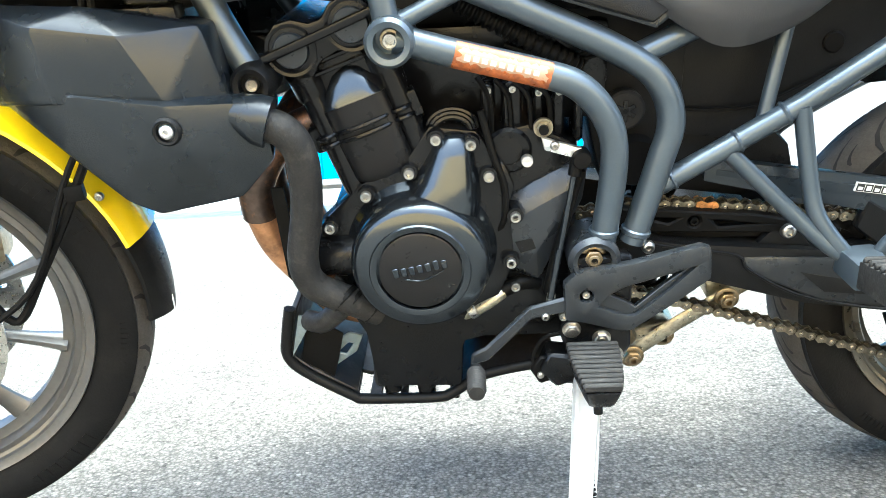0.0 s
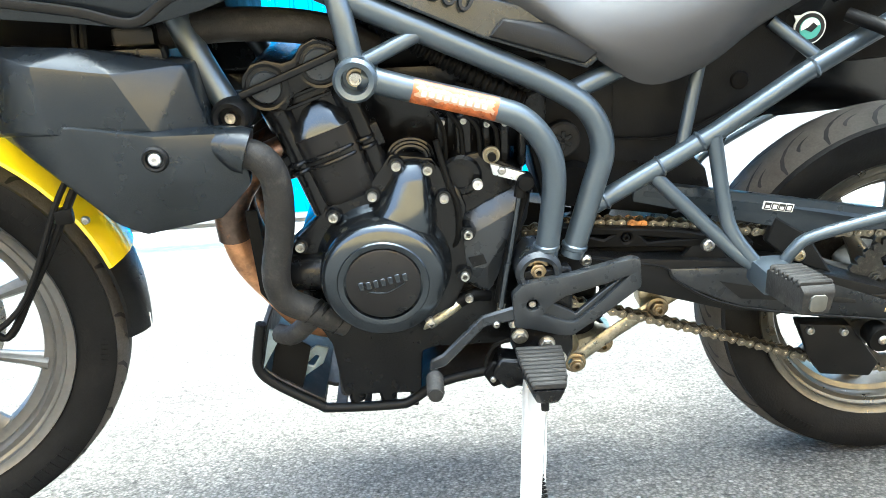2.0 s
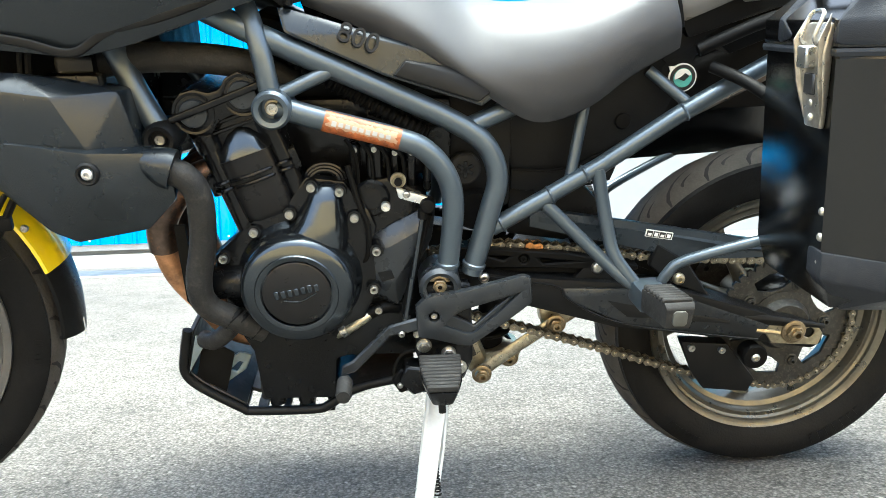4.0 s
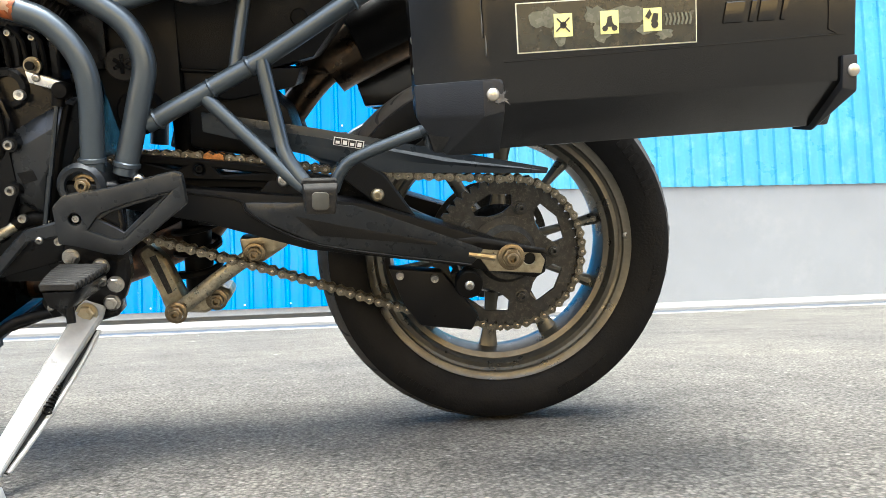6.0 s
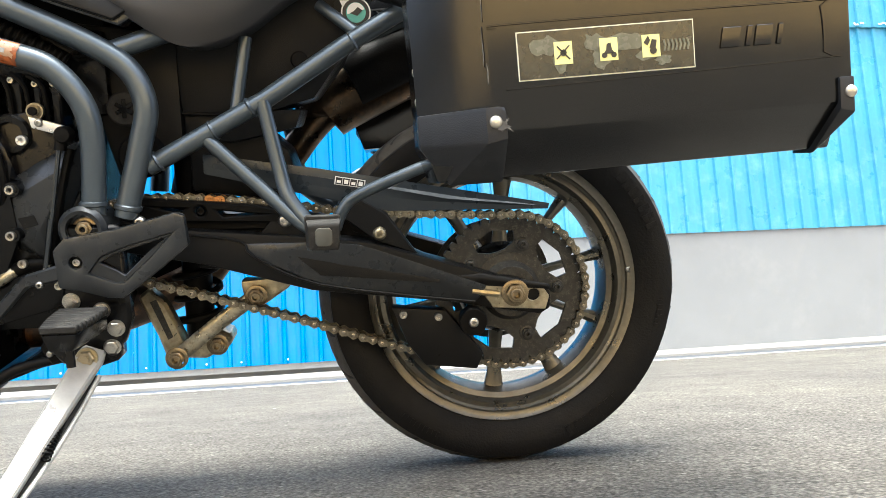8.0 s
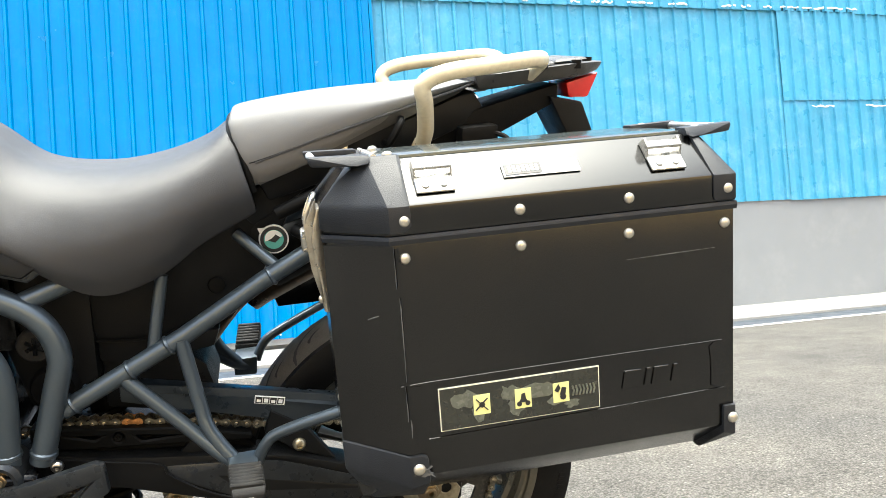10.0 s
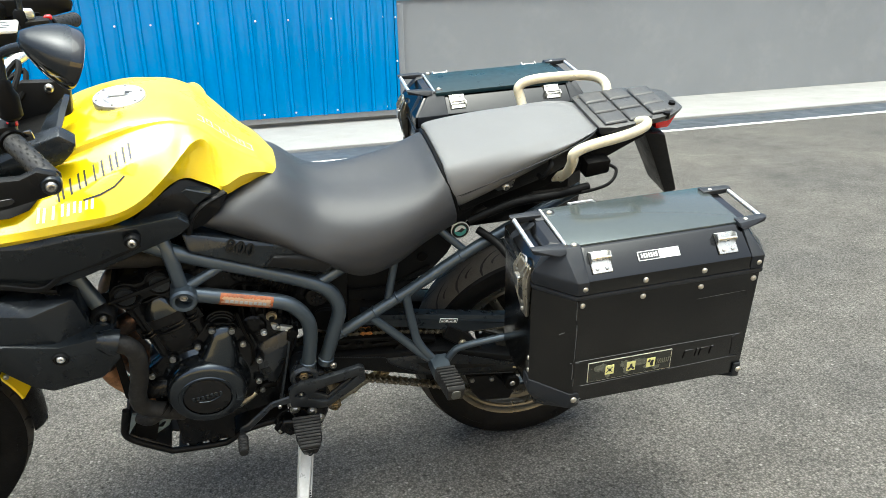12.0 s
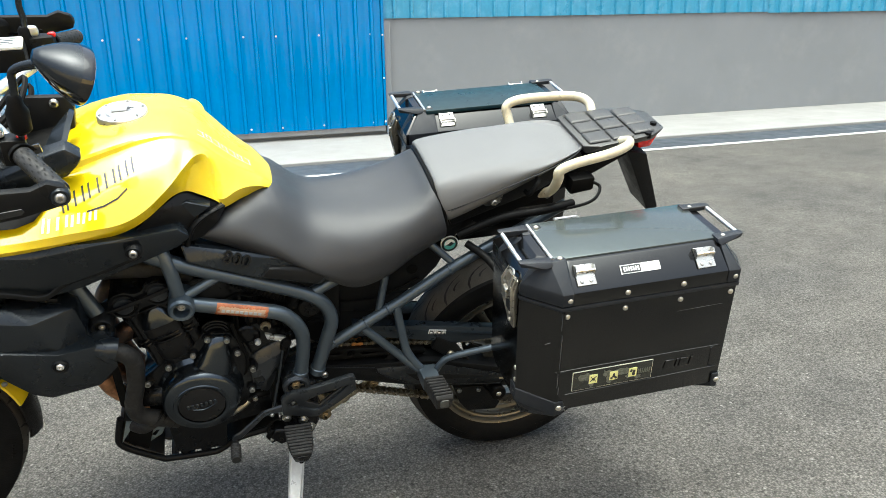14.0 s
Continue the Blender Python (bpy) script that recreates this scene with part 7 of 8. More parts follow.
# --- handlebar, mirrors, cockpit ---
bars = new("handlebar")
bars.parent = bike
BAR_LEAN = Matrix.Translation((-1.04, -0.34, 1.157)) @ Matrix.Rotation(radians(-3.8), 4, "X") @ Matrix.Translation((1.04, 0.34, -1.157))
bars.matrix_local = pose(0.012, 0, 0.009) @ STEER @ pose(-0.052, 0, 0) @ BAR_LEAN
tagged(bars, "silver handlebar with black grips and controls")
part("bar", tube([(-1.014, -0.388, 1.146), (-1.067, -0.285, 1.168), (-1.120, -0.17, 1.182), (-1.150, -0.09, 1.155), (-1.150, 0.06, 1.135), (-1.115, 0.125, 1.140), (-1.055, 0.195, 1.158), (-1.020, 0.290, 1.172), (-0.970, 0.385, 1.152)], 0.0128, 14, 6), ALU, bars, "silver handlebar tube")
part("top_yoke", hull([(-1.20, -0.12, 1.10), (-1.10, -0.12, 1.09), (-1.10, 0.12, 1.09), (-1.20, 0.12, 1.10), (-1.20, -0.12, 1.135), (-1.12, -0.10, 1.13), (-1.12, 0.10, 1.13), (-1.2, 0.12, 1.135)], 0.008), ALU, bars, "silver top yoke")
for s in (1, -1):
    far = s < 0
    g0, g1 = (Vector((-1.020, 0.290, 1.172)), Vector((-0.970, 0.385, 1.152))) if far else (Vector((-1.067, -0.285, 1.168)), Vector((-1.014, -0.388, 1.146)))
    part("grip", tube([g0, g0.lerp(g1, 0.5), g1], lambda u: 0.0165 + 0.0008 * math.sin(u * 60), 16, 12), GRIP, bars, "dimpled rubber grip")
    d = (g1 - g0).normalized()
    e1 = d.cross(Vector((0, 0, 1))).normalized()
    e2 = d.cross(e1)
    dimples = bmesh.new()
    for i in range(8):
        for k in range(10):
            a = 2 * math.pi * (k + 0.5 * (i % 2)) / 10
            c = g0.lerp(g1, 0.10 + 0.105 * i)
            out = e1 * math.cos(a) + e2 * math.sin(a)
            tan = d.cross(out)
            q = [c + out * 0.0178 + d * 0.0032 * math.cos(w) + tan * 0.0016 * math.sin(w) for w in (0, 1.05, 2.09, 3.14, 4.19, 5.24)]
            dimples.faces.new([dimples.verts.new(v) for v in q])
    part("grip_dimple", dimples, GROOVE, bars)
    part("grip_flange", tube([g0 - d * 0.006, g0], 0.021, 16, 1), DARK, bars)
    part("switch_housing", hull([g0 + Vector(v) for v in ((-0.045, 0.045 * s, -0.020), (0.010, 0.040 * s, -0.022), (0.012, 0.006 * s, -0.022), (-0.030, 0.004 * s, -0.022), (-0.045, 0.045 * s, 0.024), (0.006, 0.042 * s, 0.026), (0.010, 0.006 * s, 0.024), (-0.030, 0.004 * s, 0.026))], 0.007), PLASTIC, bars)
    part("red_switch", box(g0.x - 0.005, g0.x + 0.012, g0.y + (0.016 if s > 0 else -0.026), g0.y + (0.026 if s > 0 else -0.016), g0.z + 0.018, g0.z + 0.030, 0.003), RED, bars, "red switch")
    part("switch_knob", hull([g0 + Vector(v) for v in ((0.012, 0.02 * s, -0.012), (0.030, 0.022 * s, -0.010), (0.030, 0.036 * s, -0.010), (0.012, 0.04 * s, -0.012), (0.012, 0.02 * s, 0.008), (0.026, 0.024 * s, 0.006), (0.026, 0.034 * s, 0.006))], 0.003), SMOKE, bars)
    part("lever", tube([g0 + Vector((-0.035, 0.03 * s, 0.0)), g0 + Vector((-0.052, 0.0, 0.002)), g0 + Vector((-0.044, -0.050 * s, -0.002)), g0 + Vector((-0.038, -0.078 * s, -0.008))], lambda u: 0.0075 - 0.002 * u, 10, 6, 0.7), ALU, bars, "silver lever")
    part("lever_perch", hull([g0 + Vector(v) for v in ((-0.060, 0.030 * s, 0.02), (-0.020, 0.030 * s, 0.024), (-0.020, 0.012 * s, 0.030), (-0.055, 0.012 * s, 0.028), (-0.06, 0.03 * s, 0.046), (-0.022, 0.03 * s, 0.044), (-0.024, 0.014 * s, 0.046), (-0.05, 0.014 * s, 0.048))], 0.006), ALU, bars, "silver lever perch")
    # wind guard round the grip
    gx, gz = (0.030, 0.040) if far else (0.0, 0.0)
    guard = ((-1.160, 1.166), (-1.056, 1.162), (-1.030, 1.172), (-1.004, 1.162), (-0.999, 1.146), (-1.003, 1.130), (-1.079, 1.114), (-1.165, 1.106))
    ya, yb = sorted((-0.408 * s, -0.388 * s))
    wind = part("wind_guard", prism([(x + gx, z + gz) for x, z in guard], ya, yb, 0.006, 2), PLASTIC, bars, "black wind guard")
    part("guard_inlay", prism([(x + gx, z + gz) for x, z in ((-1.150, 1.128), (-1.072, 1.134), (-1.068, 1.128), (-1.074, 1.122), (-1.150, 1.114))], -0.4098 if not far else 0.3862, -0.4075 if not far else 0.3885, 0.001), SMOKE, wind)
    part("wind_guard_face", hull([(x + gx, y, z + gz) for x, y, z in ((-1.130, -0.405 * s, 1.150), (-1.14, -0.40 * s, 1.085), (-1.24, -0.30 * s, 1.07), (-1.24, -0.27 * s, 1.17), (-1.17, -0.36 * s, 1.180), (-1.13, -0.395 * s, 1.145), (-1.15, -0.39 * s, 1.085), (-1.25, -0.30 * s, 1.07), (-1.25, -0.27 * s, 1.17))], 0.004), PLASTIC, wind)
    back = Matrix.Rotation(math.pi, 4, "Z")
    part("end_bolt_cup", lathe([(0.010, -0.003), (0.014, -0.004), (0.016, 0.0), (0.016, 0.012)], (0, 0, 0), sides=20), SATIN, wind).matrix_local = pose(-1.014 + gx, -0.409 * s, 1.146 + gz, 0, 0, 180 if far else 0)
    bolt(wind, -1.014 + gx, -0.411 * s, 1.146 + gz, 0.0095, "button", STEEL, turn=back if far else None)
    # mirror
    mx, mz = (-0.008, -0.050) if far else (0.0, 0.0)
    mc = Vector((-0.951 + mx, -0.325 * s, 1.316 + mz))
    stem = [(-1.064 + mx, -0.264 * s, 1.180 + mz), (-1.060 + mx, -0.265 * s, 1.250 + mz), (-1.057 + mx, -0.266 * s, 1.285 + mz), (-1.054 + mx, -0.268 * s, 1.306 + mz), (-1.036 + mx, -0.276 * s, 1.318 + mz), (-1.000 + mx, -0.300 * s, 1.330 + mz)]
    if far:
        stem = stem[:3] + [(-1.058 + mx, 0.270, 1.33 + mz), (-1.030 + mx, 0.29, 1.43 + mz), (-1.00 + mx, 0.31, 1.455 + mz)]
        mc = mc + Vector((0.0, 0.03, 0.125))
    part("mirror_stem", tube(stem, lambda u: 0.0068 + 0.005 * max(0, u - 0.6), 10, 6), SATIN, bars, "black mirror stem")
    part("stem_boot", lathe([(0.012, 1.200 + mz), (0.0175, 1.206 + mz), (0.0185, 1.238 + mz), (0.013, 1.250 + mz), (0.0125, 1.262 + mz), (0.008, 1.268 + mz)], (-1.061 + mx, -0.265 * s, 0), "z", 20), DARK, bars)
    n_ax = Vector((0.87, 0.10 * s, -0.42)).normalized()
    u_ax = Vector((0, 0, 1)).cross(n_ax).normalized()
    v_ax = n_ax.cross(u_ax)
    sh = []
    for i in range(11):
        u = i / 10
        rad = math.sin(math.pi / 2 * (0.08 + 0.92 * u)) ** 0.8
        c = mc - n_ax * (0.074 * (1 - u) ** 1.15) + v_ax * 0.008 * (1 - u)
        sh.append([c + u_ax * 0.068 * rad * math.cos(a) + v_ax * (0.043 if math.sin(a) > 0 else 0.047) * rad * math.sin(a) for a in (2 * math.pi * k / 32 for k in range(32))])
    mir = part("mirror_shell", ring_loft(sh[:9]), SATIN, bars, "satin black mirror shell", 60)
    # overlay that puts the shade of the shell's downward faces into colour
    lower = [[mc - n_ax * 0.03 + (sh[i][k] - mc + n_ax * 0.03) * 1.006 for k in range(18, 32)] for i in range(2, 10)]
    gloss = bmesh.new()
    grid = [[gloss.verts.new(v) for v in row] for row in lower]
    for a, b in zip(grid, grid[1:]):
        for k in range(len(a) - 1):
            gloss.faces.new((a[k], a[k + 1], b[k + 1], b[k]))
    bmesh.ops.recalc_face_normals(gloss, faces=gloss.faces)
    part("mirror_underside", gloss, SMOKE, mir, "lower half of the shell, its shade painted in glossy black", 60)
    part("mirror_rim", ring_loft([sh[8], sh[9], sh[10], [q + n_ax * 0.004 for q in sh[-1]], [mc + (q - mc) * 0.975 + n_ax * 0.006 for q in sh[-1]]]), SMOKE, mir, "glossy black mirror edge")
    part("mirror_glass", ring_loft([[mc + (q - mc) * 0.95 + n_ax * 0.0045 for q in sh[-1]], [mc + (q - mc) * 0.95 + n_ax * 0.0066 for q in sh[-1]]]), MIRROR, mir, "mirror glass")
# brake reservoir with a pale printed lid
part("reservoir", box(-1.150, -1.068, 0.165, 0.235, 1.150, 1.199, 0.008, 2), DARK, bars, "black brake fluid reservoir")
part("reservoir_lid", box(-1.147, -1.071, 0.168, 0.232, 1.198, 1.208, 0.003), WHITE, bars, "pale reservoir lid with plain bars")
for k in range(4):
    part("print_bar", box(-1.130, -1.088 + 0.004 * (k % 2), 0.180 + 0.011 * k, 0.185 + 0.011 * k, 1.2075, 1.2086), INK, bars)
cock = part("headstock_trim", hull([(x, y * k, z) for k in (1, -1) for x, y, z in ((-1.048, -0.080, 1.086), (-1.048, -0.145, 1.050), (-1.064, -0.205, 1.020), (-1.090, -0.236, 1.000), (-1.120, -0.250, 0.995), (-1.320, -0.250, 0.985), (-1.320, -0.12, 1.02), (-1.110, -0.080, 1.070))], 0.008, 2), DARK, bike, "black cockpit trim before the tank")
# upright plate with a bolt, a curved fin and a pointed side wing
part("cockpit_plate", hull([(-1.150, 0.012, 1.125), (-1.112, 0.012, 1.140), (-1.042, 0.012, 1.139), (-1.028, 0.012, 1.116), (-1.034, 0.0, 1.060), (-1.14, 0.0, 1.05), (-1.15, 0.03, 1.125), (-1.112, 0.03, 1.14), (-1.042, 0.03, 1.139), (-1.028, 0.03, 1.116), (-1.034, 0.03, 1.06), (-1.14, 0.03, 1.05)], 0.004), PLASTIC, cock)
part("cockpit_fin", ring_loft([[(-1.022, -0.030, 1.128), (-1.030, -0.030, 1.132), (-1.060, -0.055, 1.100), (-1.050, -0.055, 1.085)],
                               [(-1.019, -0.060, 1.132), (-1.028, -0.060, 1.137), (-1.058, -0.080, 1.112), (-1.048, -0.078, 1.080)],
                               [(-1.021, -0.100, 1.126), (-1.030, -0.100, 1.132), (-1.064, -0.118, 1.105), (-1.056, -0.112, 1.065)],
                               [(-1.028, -0.140, 1.106), (-1.036, -0.140, 1.110), (-1.070, -0.150, 1.088), (-1.060, -0.145, 1.050)]]), SATIN, cock, "satin black curved fin")
wing = ((-1.180, 1.070), (-1.110, 1.092), (-1.056, 1.107), (-1.024, 1.119), (-1.012, 1.110), (-0.999, 1.100), (-1.008, 1.084), (-1.030, 1.062), (-1.062, 1.052), (-1.180, 1.032))
part("cockpit_wing", hull([(x, -0.184, z) for x, z in wing] + [(x - 0.004, -0.150, z + 0.004) for x, z in wing[:6]] + [(x, -0.150, z - 0.01) for x, z in wing[6:]] + [(-1.09, -0.194, 1.076), (-1.034, -0.192, 1.090), (-1.18, -0.198, 1.052)], 0.002), SATIN, cock, "faceted black side wing")
bolt(cock, -1.064, 0.010, 1.127, 0.0095, "button", STEEL)
part("ignition_block", lathe([(0.001, 1.11), (0.022, 1.11), (0.026, 1.09), (0.026, 1.02)], (-1.105, -0.03, -0.045), "z", 20), DARK, cock)
part("dashboard", hull([(-1.30, -0.10, 1.20), (-1.24, -0.10, 1.26), (-1.24, 0.10, 1.26), (-1.30, 0.10, 1.20), (-1.36, -0.10, 1.22), (-1.36, 0.10, 1.22), (-1.3, -0.1, 1.28), (-1.3, 0.1, 1.28)], 0.008), DARK, cock)
for k, (ya, yb, dz) in enumerate(((-0.05, 0.05, 0.0), (0.02, -0.12, 0.02), (-0.10, 0.02, 0.03))):
    part("cable", tube([(-1.20, ya, 1.06), (-1.12, (ya + yb) / 2, 1.11 + dz), (-1.11, yb, 1.15 + dz), (-1.16, yb - 0.05, 1.13)], 0.0055, 8, 6), DARK, cock)
part("nose_fairing", hull([(-1.45, -0.15, 1.0), (-1.30, -0.22, 0.95), (-1.32, -0.20, 0.86), (-1.55, -0.08, 0.93), (-1.5, -0.08, 1.12), (-1.38, -0.14, 1.15), (-1.45, 0.15, 1.0), (-1.3, 0.22, 0.95), (-1.32, 0.2, 0.86), (-1.55, 0.08, 0.93), (-1.5, 0.08, 1.12), (-1.38, 0.14, 1.15)], 0.010), SATIN, bike, "satin black nose fairing")

# ---- panniers ----


def pannier(m, flip, label, detail):
    """A boxy aluminium side case. Its own axes: x back, y inwards, z up; the outer face is at y = -0.125."""
    case = thing("pannier", m, label, "motorcycle pannier", "pair of side cases")
    k = Matrix.Scale(-1, 4, (0, 1, 0)) if flip else Matrix()

    def p(name, bm, material, parent=None, lab="", angle=38):
        return part(name, moved(bm, k), material, parent or case, lab, angle)

    def rivet(x, y, z, r=0.0062, up=False, parent=None):
        turn = Matrix.Rotation(radians(-90), 4, "X") if up else (Matrix.Rotation(math.pi, 4, "Z") if flip else None)
        return bolt(parent or case, x, -y if flip else y, z, r, "dome", RIVET, "rivet", turn)

    F, B, X0, X1 = -0.125, 0.125, -0.268, 0.212

    def plan(z, d=0.0, front=0.064, back=0.018):
        return [Vector(v) for v in ((X0 + front - d * 0.4, F - d, z), (X1 - back + d * 0.4, F - d, z), (X1 + d, F + 0.055, z), (X1 + d, B + d, z), (X0 - d, B + d, z), (X0 - d, F + front, z))]

    # body, bevelled along the bottom
    low = [Vector((v.x * 0.95, max(v.y, F + 0.062), -0.030)) for v in plan(0)]
    body = p("body", rounded(ring_loft([low, plan(0.018), plan(0.283)]), 0.003, 2, 20), CASE, None, "black powder-coated case body", 20)
    # pressed field with the label on the outer face
    p("pressed_edge", tube([(-0.185, F - 0.0002, 0.122), (-0.18, F - 0.0004, 0.126), (0.15, F - 0.0004, 0.126), (0.162, F - 0.0004, 0.120), (0.164, F - 0.0004, 0.072), (0.155, F - 0.0004, 0.066), (-0.18, F - 0.0004, 0.060)], 0.0009, 6, 3), CASE, body)
    lx0, lx1, lz0, lz1 = -0.166, 0.022, 0.067, 0.117
    p("label_border", box(lx0, lx1, F - 0.0015, F, lz0, lz1), CREAM_LINE, body, "map label with three pale yellow pictograms")
    p("label_field", box(lx0 + 0.0012, lx1 - 0.0012, F - 0.0022, F - 0.001, lz0 + 0.0012, lz1 - 0.0012), OLIVE, body)
    rr = random.Random(3)
    for cx, cz, sx, sz in ((-0.135, 0.100, 0.020, 0.012), (-0.122, 0.084, 0.008, 0.012), (-0.085, 0.100, 0.014, 0.012), (-0.078, 0.084, 0.010, 0.013), (-0.050, 0.099, 0.026, 0.012), (-0.030, 0.084, 0.012, 0.008), (-0.012, 0.078, 0.010, 0.006)):
        pts = [(cx + sx * math.cos(a) * rr.uniform(0.55, 1.1), cz + sz * math.sin(a) * rr.uniform(0.55, 1.1)) for a in (2 * math.pi * q / 14 for q in range(14))]
        p("map_patch", prism(pts, F - 0.0027, F - 0.0018), MAP_GREY, body)
    for n, cx in enumerate((-0.118, -0.070, -0.025)):
        p("pictogram", rounded(prism([(cx - 0.0095, 0.081), (cx + 0.0095, 0.081), (cx + 0.0095, 0.104), (cx - 0.0095, 0.104)], F - 0.0034, F - 0.002), 0.0), LIME, body, "pale yellow square pictogram")
        if n == 0:
            marks = [[(cx - 0.007, 0.086), (cx + 0.007, 0.099), (cx + 0.006, 0.100), (cx - 0.008, 0.087)], [(cx + 0.007, 0.086), (cx - 0.006, 0.100), (cx - 0.007, 0.099), (cx + 0.006, 0.085)], circle(cx, 0.0925, 0.0035, 8)]
        elif n == 1:
            marks = [circle(cx - 0.005, 0.0865, 0.003, 8), circle(cx + 0.005, 0.0865, 0.003, 8), [(cx - 0.006, 0.088), (cx + 0.006, 0.088), (cx + 0.003, 0.092), (cx + 0.002, 0.099), (cx - 0.002, 0.098), (cx - 0.003, 0.092)]]
        else:
            marks = [circle(cx + 0.002, 0.0875, 0.0038, 8), [(cx - 0.008, 0.096), (cx - 0.003, 0.103), (cx - 0.001, 0.098), (cx - 0.004, 0.093)], [(cx - 0.002, 0.090), (cx + 0.005, 0.091), (cx + 0.006, 0.098), (cx + 0.001, 0.099)]]
        for q in marks:
            p("pictogram_mark", prism(q, F - 0.0042, F - 0.003), INK, body)
    for q in range(7):
        p("tread_print", prism([(-0.012 + 0.0042 * q, 0.086), (-0.010 + 0.0042 * q, 0.086), (-0.0085 + 0.0042 * q, 0.092), (-0.010 + 0.0042 * q, 0.098), (-0.012 + 0.0042 * q, 0.098), (-0.0105 + 0.0042 * q, 0.092)], F - 0.0030, F - 0.002), MAP_GREY, body)
    # pressed maker's mark as plain raised bars
    for x, w in ((0.060, 0.020), (0.080, 0.005), (0.096, 0.018), (0.114, 0.005)):
        p("raised_mark", hull([(x - w / 2 + 0.004, F - 0.0018, 0.105), (x + w / 2 + 0.004, F - 0.0018, 0.105), (x - w / 2, F - 0.0018, 0.085), (x + w / 2, F - 0.0018, 0.085), (x - w / 2 + 0.004, F, 0.106), (x + w / 2 + 0.004, F, 0.106), (x - w / 2, F, 0.084), (x + w / 2, F, 0.084)], 0.0006), CASE, body)
    # corner strip along the folded front edge, with bare scratches
    p("corner_strip", rounded(ring_loft([[Vector(v) for v in ((X0 + 0.066, F - 0.002, z), (X0 + 0.072, F - 0.0035, z), (X0 + 0.002, F + 0.066, z), (X0 - 0.003, F + 0.066, z))] for z in (0.046, 0.278)]), 0.0), CASE, body)
    rs2 = random.Random(8)
    for z, ln, dx, wd in ((0.235, 0.045, 0.0005, 0.0006), (0.130, 0.095, 0.0026, 0.0007), (0.085, 0.040, 0.0008, 0.0008), (0.066, 0.022, 0.0036, 0.0011), (0.205, 0.018, 0.0032, 0.0009)) if detail else ():
        x = X0 + 0.0655 + dx
        p("scratch", prism([(x, z), (x + wd, z + ln * 0.3), (x + wd * 0.8 + rs2.uniform(-0.0004, 0.0006), z + ln * 0.7), (x + 0.0002, z + ln)], F - 0.0046, F - 0.002), SCRATCH, body)
    for x, z, ln in ((0.060, 0.236, 0.11), (-0.235, 0.205, 0.012)) if detail else ():
        p("scratch", prism([(x, z), (x + ln * 0.5, z + 0.0016), (x + ln, z + 0.0022), (x + ln * 0.5, z + 0.0008)], F - 0.0008, F + 0.001), SCRATCH, body)
    # lower corner guards
    for e, xo, w in ((-1, X0, 0.064), (1, X1, 0.018)):
        xs = xo + (0.086 if e < 0 else -0.034)
        pts = [(xs, F - 0.004, 0.044), (xs, F - 0.004, 0.010), (xo - e * w, F - 0.004, 0.044), (xo - e * w, F - 0.004, 0.006),
               (xo + e * 0.004, F + (0.062 if e < 0 else 0.053), 0.046), (xo + e * 0.004, F + (0.062 if e < 0 else 0.053), 0.010), (xo + e * 0.003, F + 0.10, 0.046), (xo + e * 0.003, F + 0.10, 0.012),
               (xs, F + 0.055, -0.035), (xo - e * 0.026, F + 0.066, -0.034), (xo - e * 0.03, F + 0.10, -0.034), (xs, F + 0.10, -0.034)]
        guard_c = p("corner_guard", hull(pts, 0.004, 2, 20), CASE_TRIM, body, "grey plastic corner guard", 20)
        rivet(xs - e * (-0.012), F - 0.0045, 0.028, 0.0068)
        for q in range(10 if (detail and e < 0) else 0):
            x = rs2.uniform(X0 + 0.066, xs - 0.004)
            p("scratch", prism([(x, rs2.uniform(0.018, 0.030)), (x + 0.006, rs2.uniform(0.018, 0.030)), (x + 0.012, rs2.uniform(0.016, 0.032)), (x + 0.005, 0.0255)], F - 0.0056, F - 0.004), SCRATCH, body)
    for x in (-0.190, -0.062, 0.064, 0.182):
        rivet(x, F - 0.001, 0.266)
    # lid: band, sloping sides, sunk top
    lid = p("lid", rounded(ring_loft([plan(0.291, 0.003), plan(0.322, 0.003), [Vector((v.x * (0.86 if v.x < 0 else 0.90), v.y * 0.62, 0.368)) for v in plan(0)]]), 0.003, 2, 20), CASE, None, "black case lid", 20)
    p("seal_band", ring_loft([plan(0.2815, 0.0035), plan(0.2865, 0.0045), plan(0.2905, 0.0035)]), CASE_TRIM, lid, "grey lid seal band", 20)
    for x in (-0.188, -0.062, 0.064, 0.184):
        rivet(x, F - 0.004, 0.306, parent=lid)
    p("lid_plate", rounded(box(-0.205, 0.170, -0.070, 0.092, 0.360, 0.3715), 0.003, 2), LID_FAR if flip else LID_TOP, lid, "smooth lid plate with its dark teal reflection painted in" if flip else "smooth dark grey-green lid plate")
    p("plate_edge", rod((-0.207, -0.066, 0.3715), (-0.207, 0.086, 0.3715), 0.0035, 8), ALU, lid)
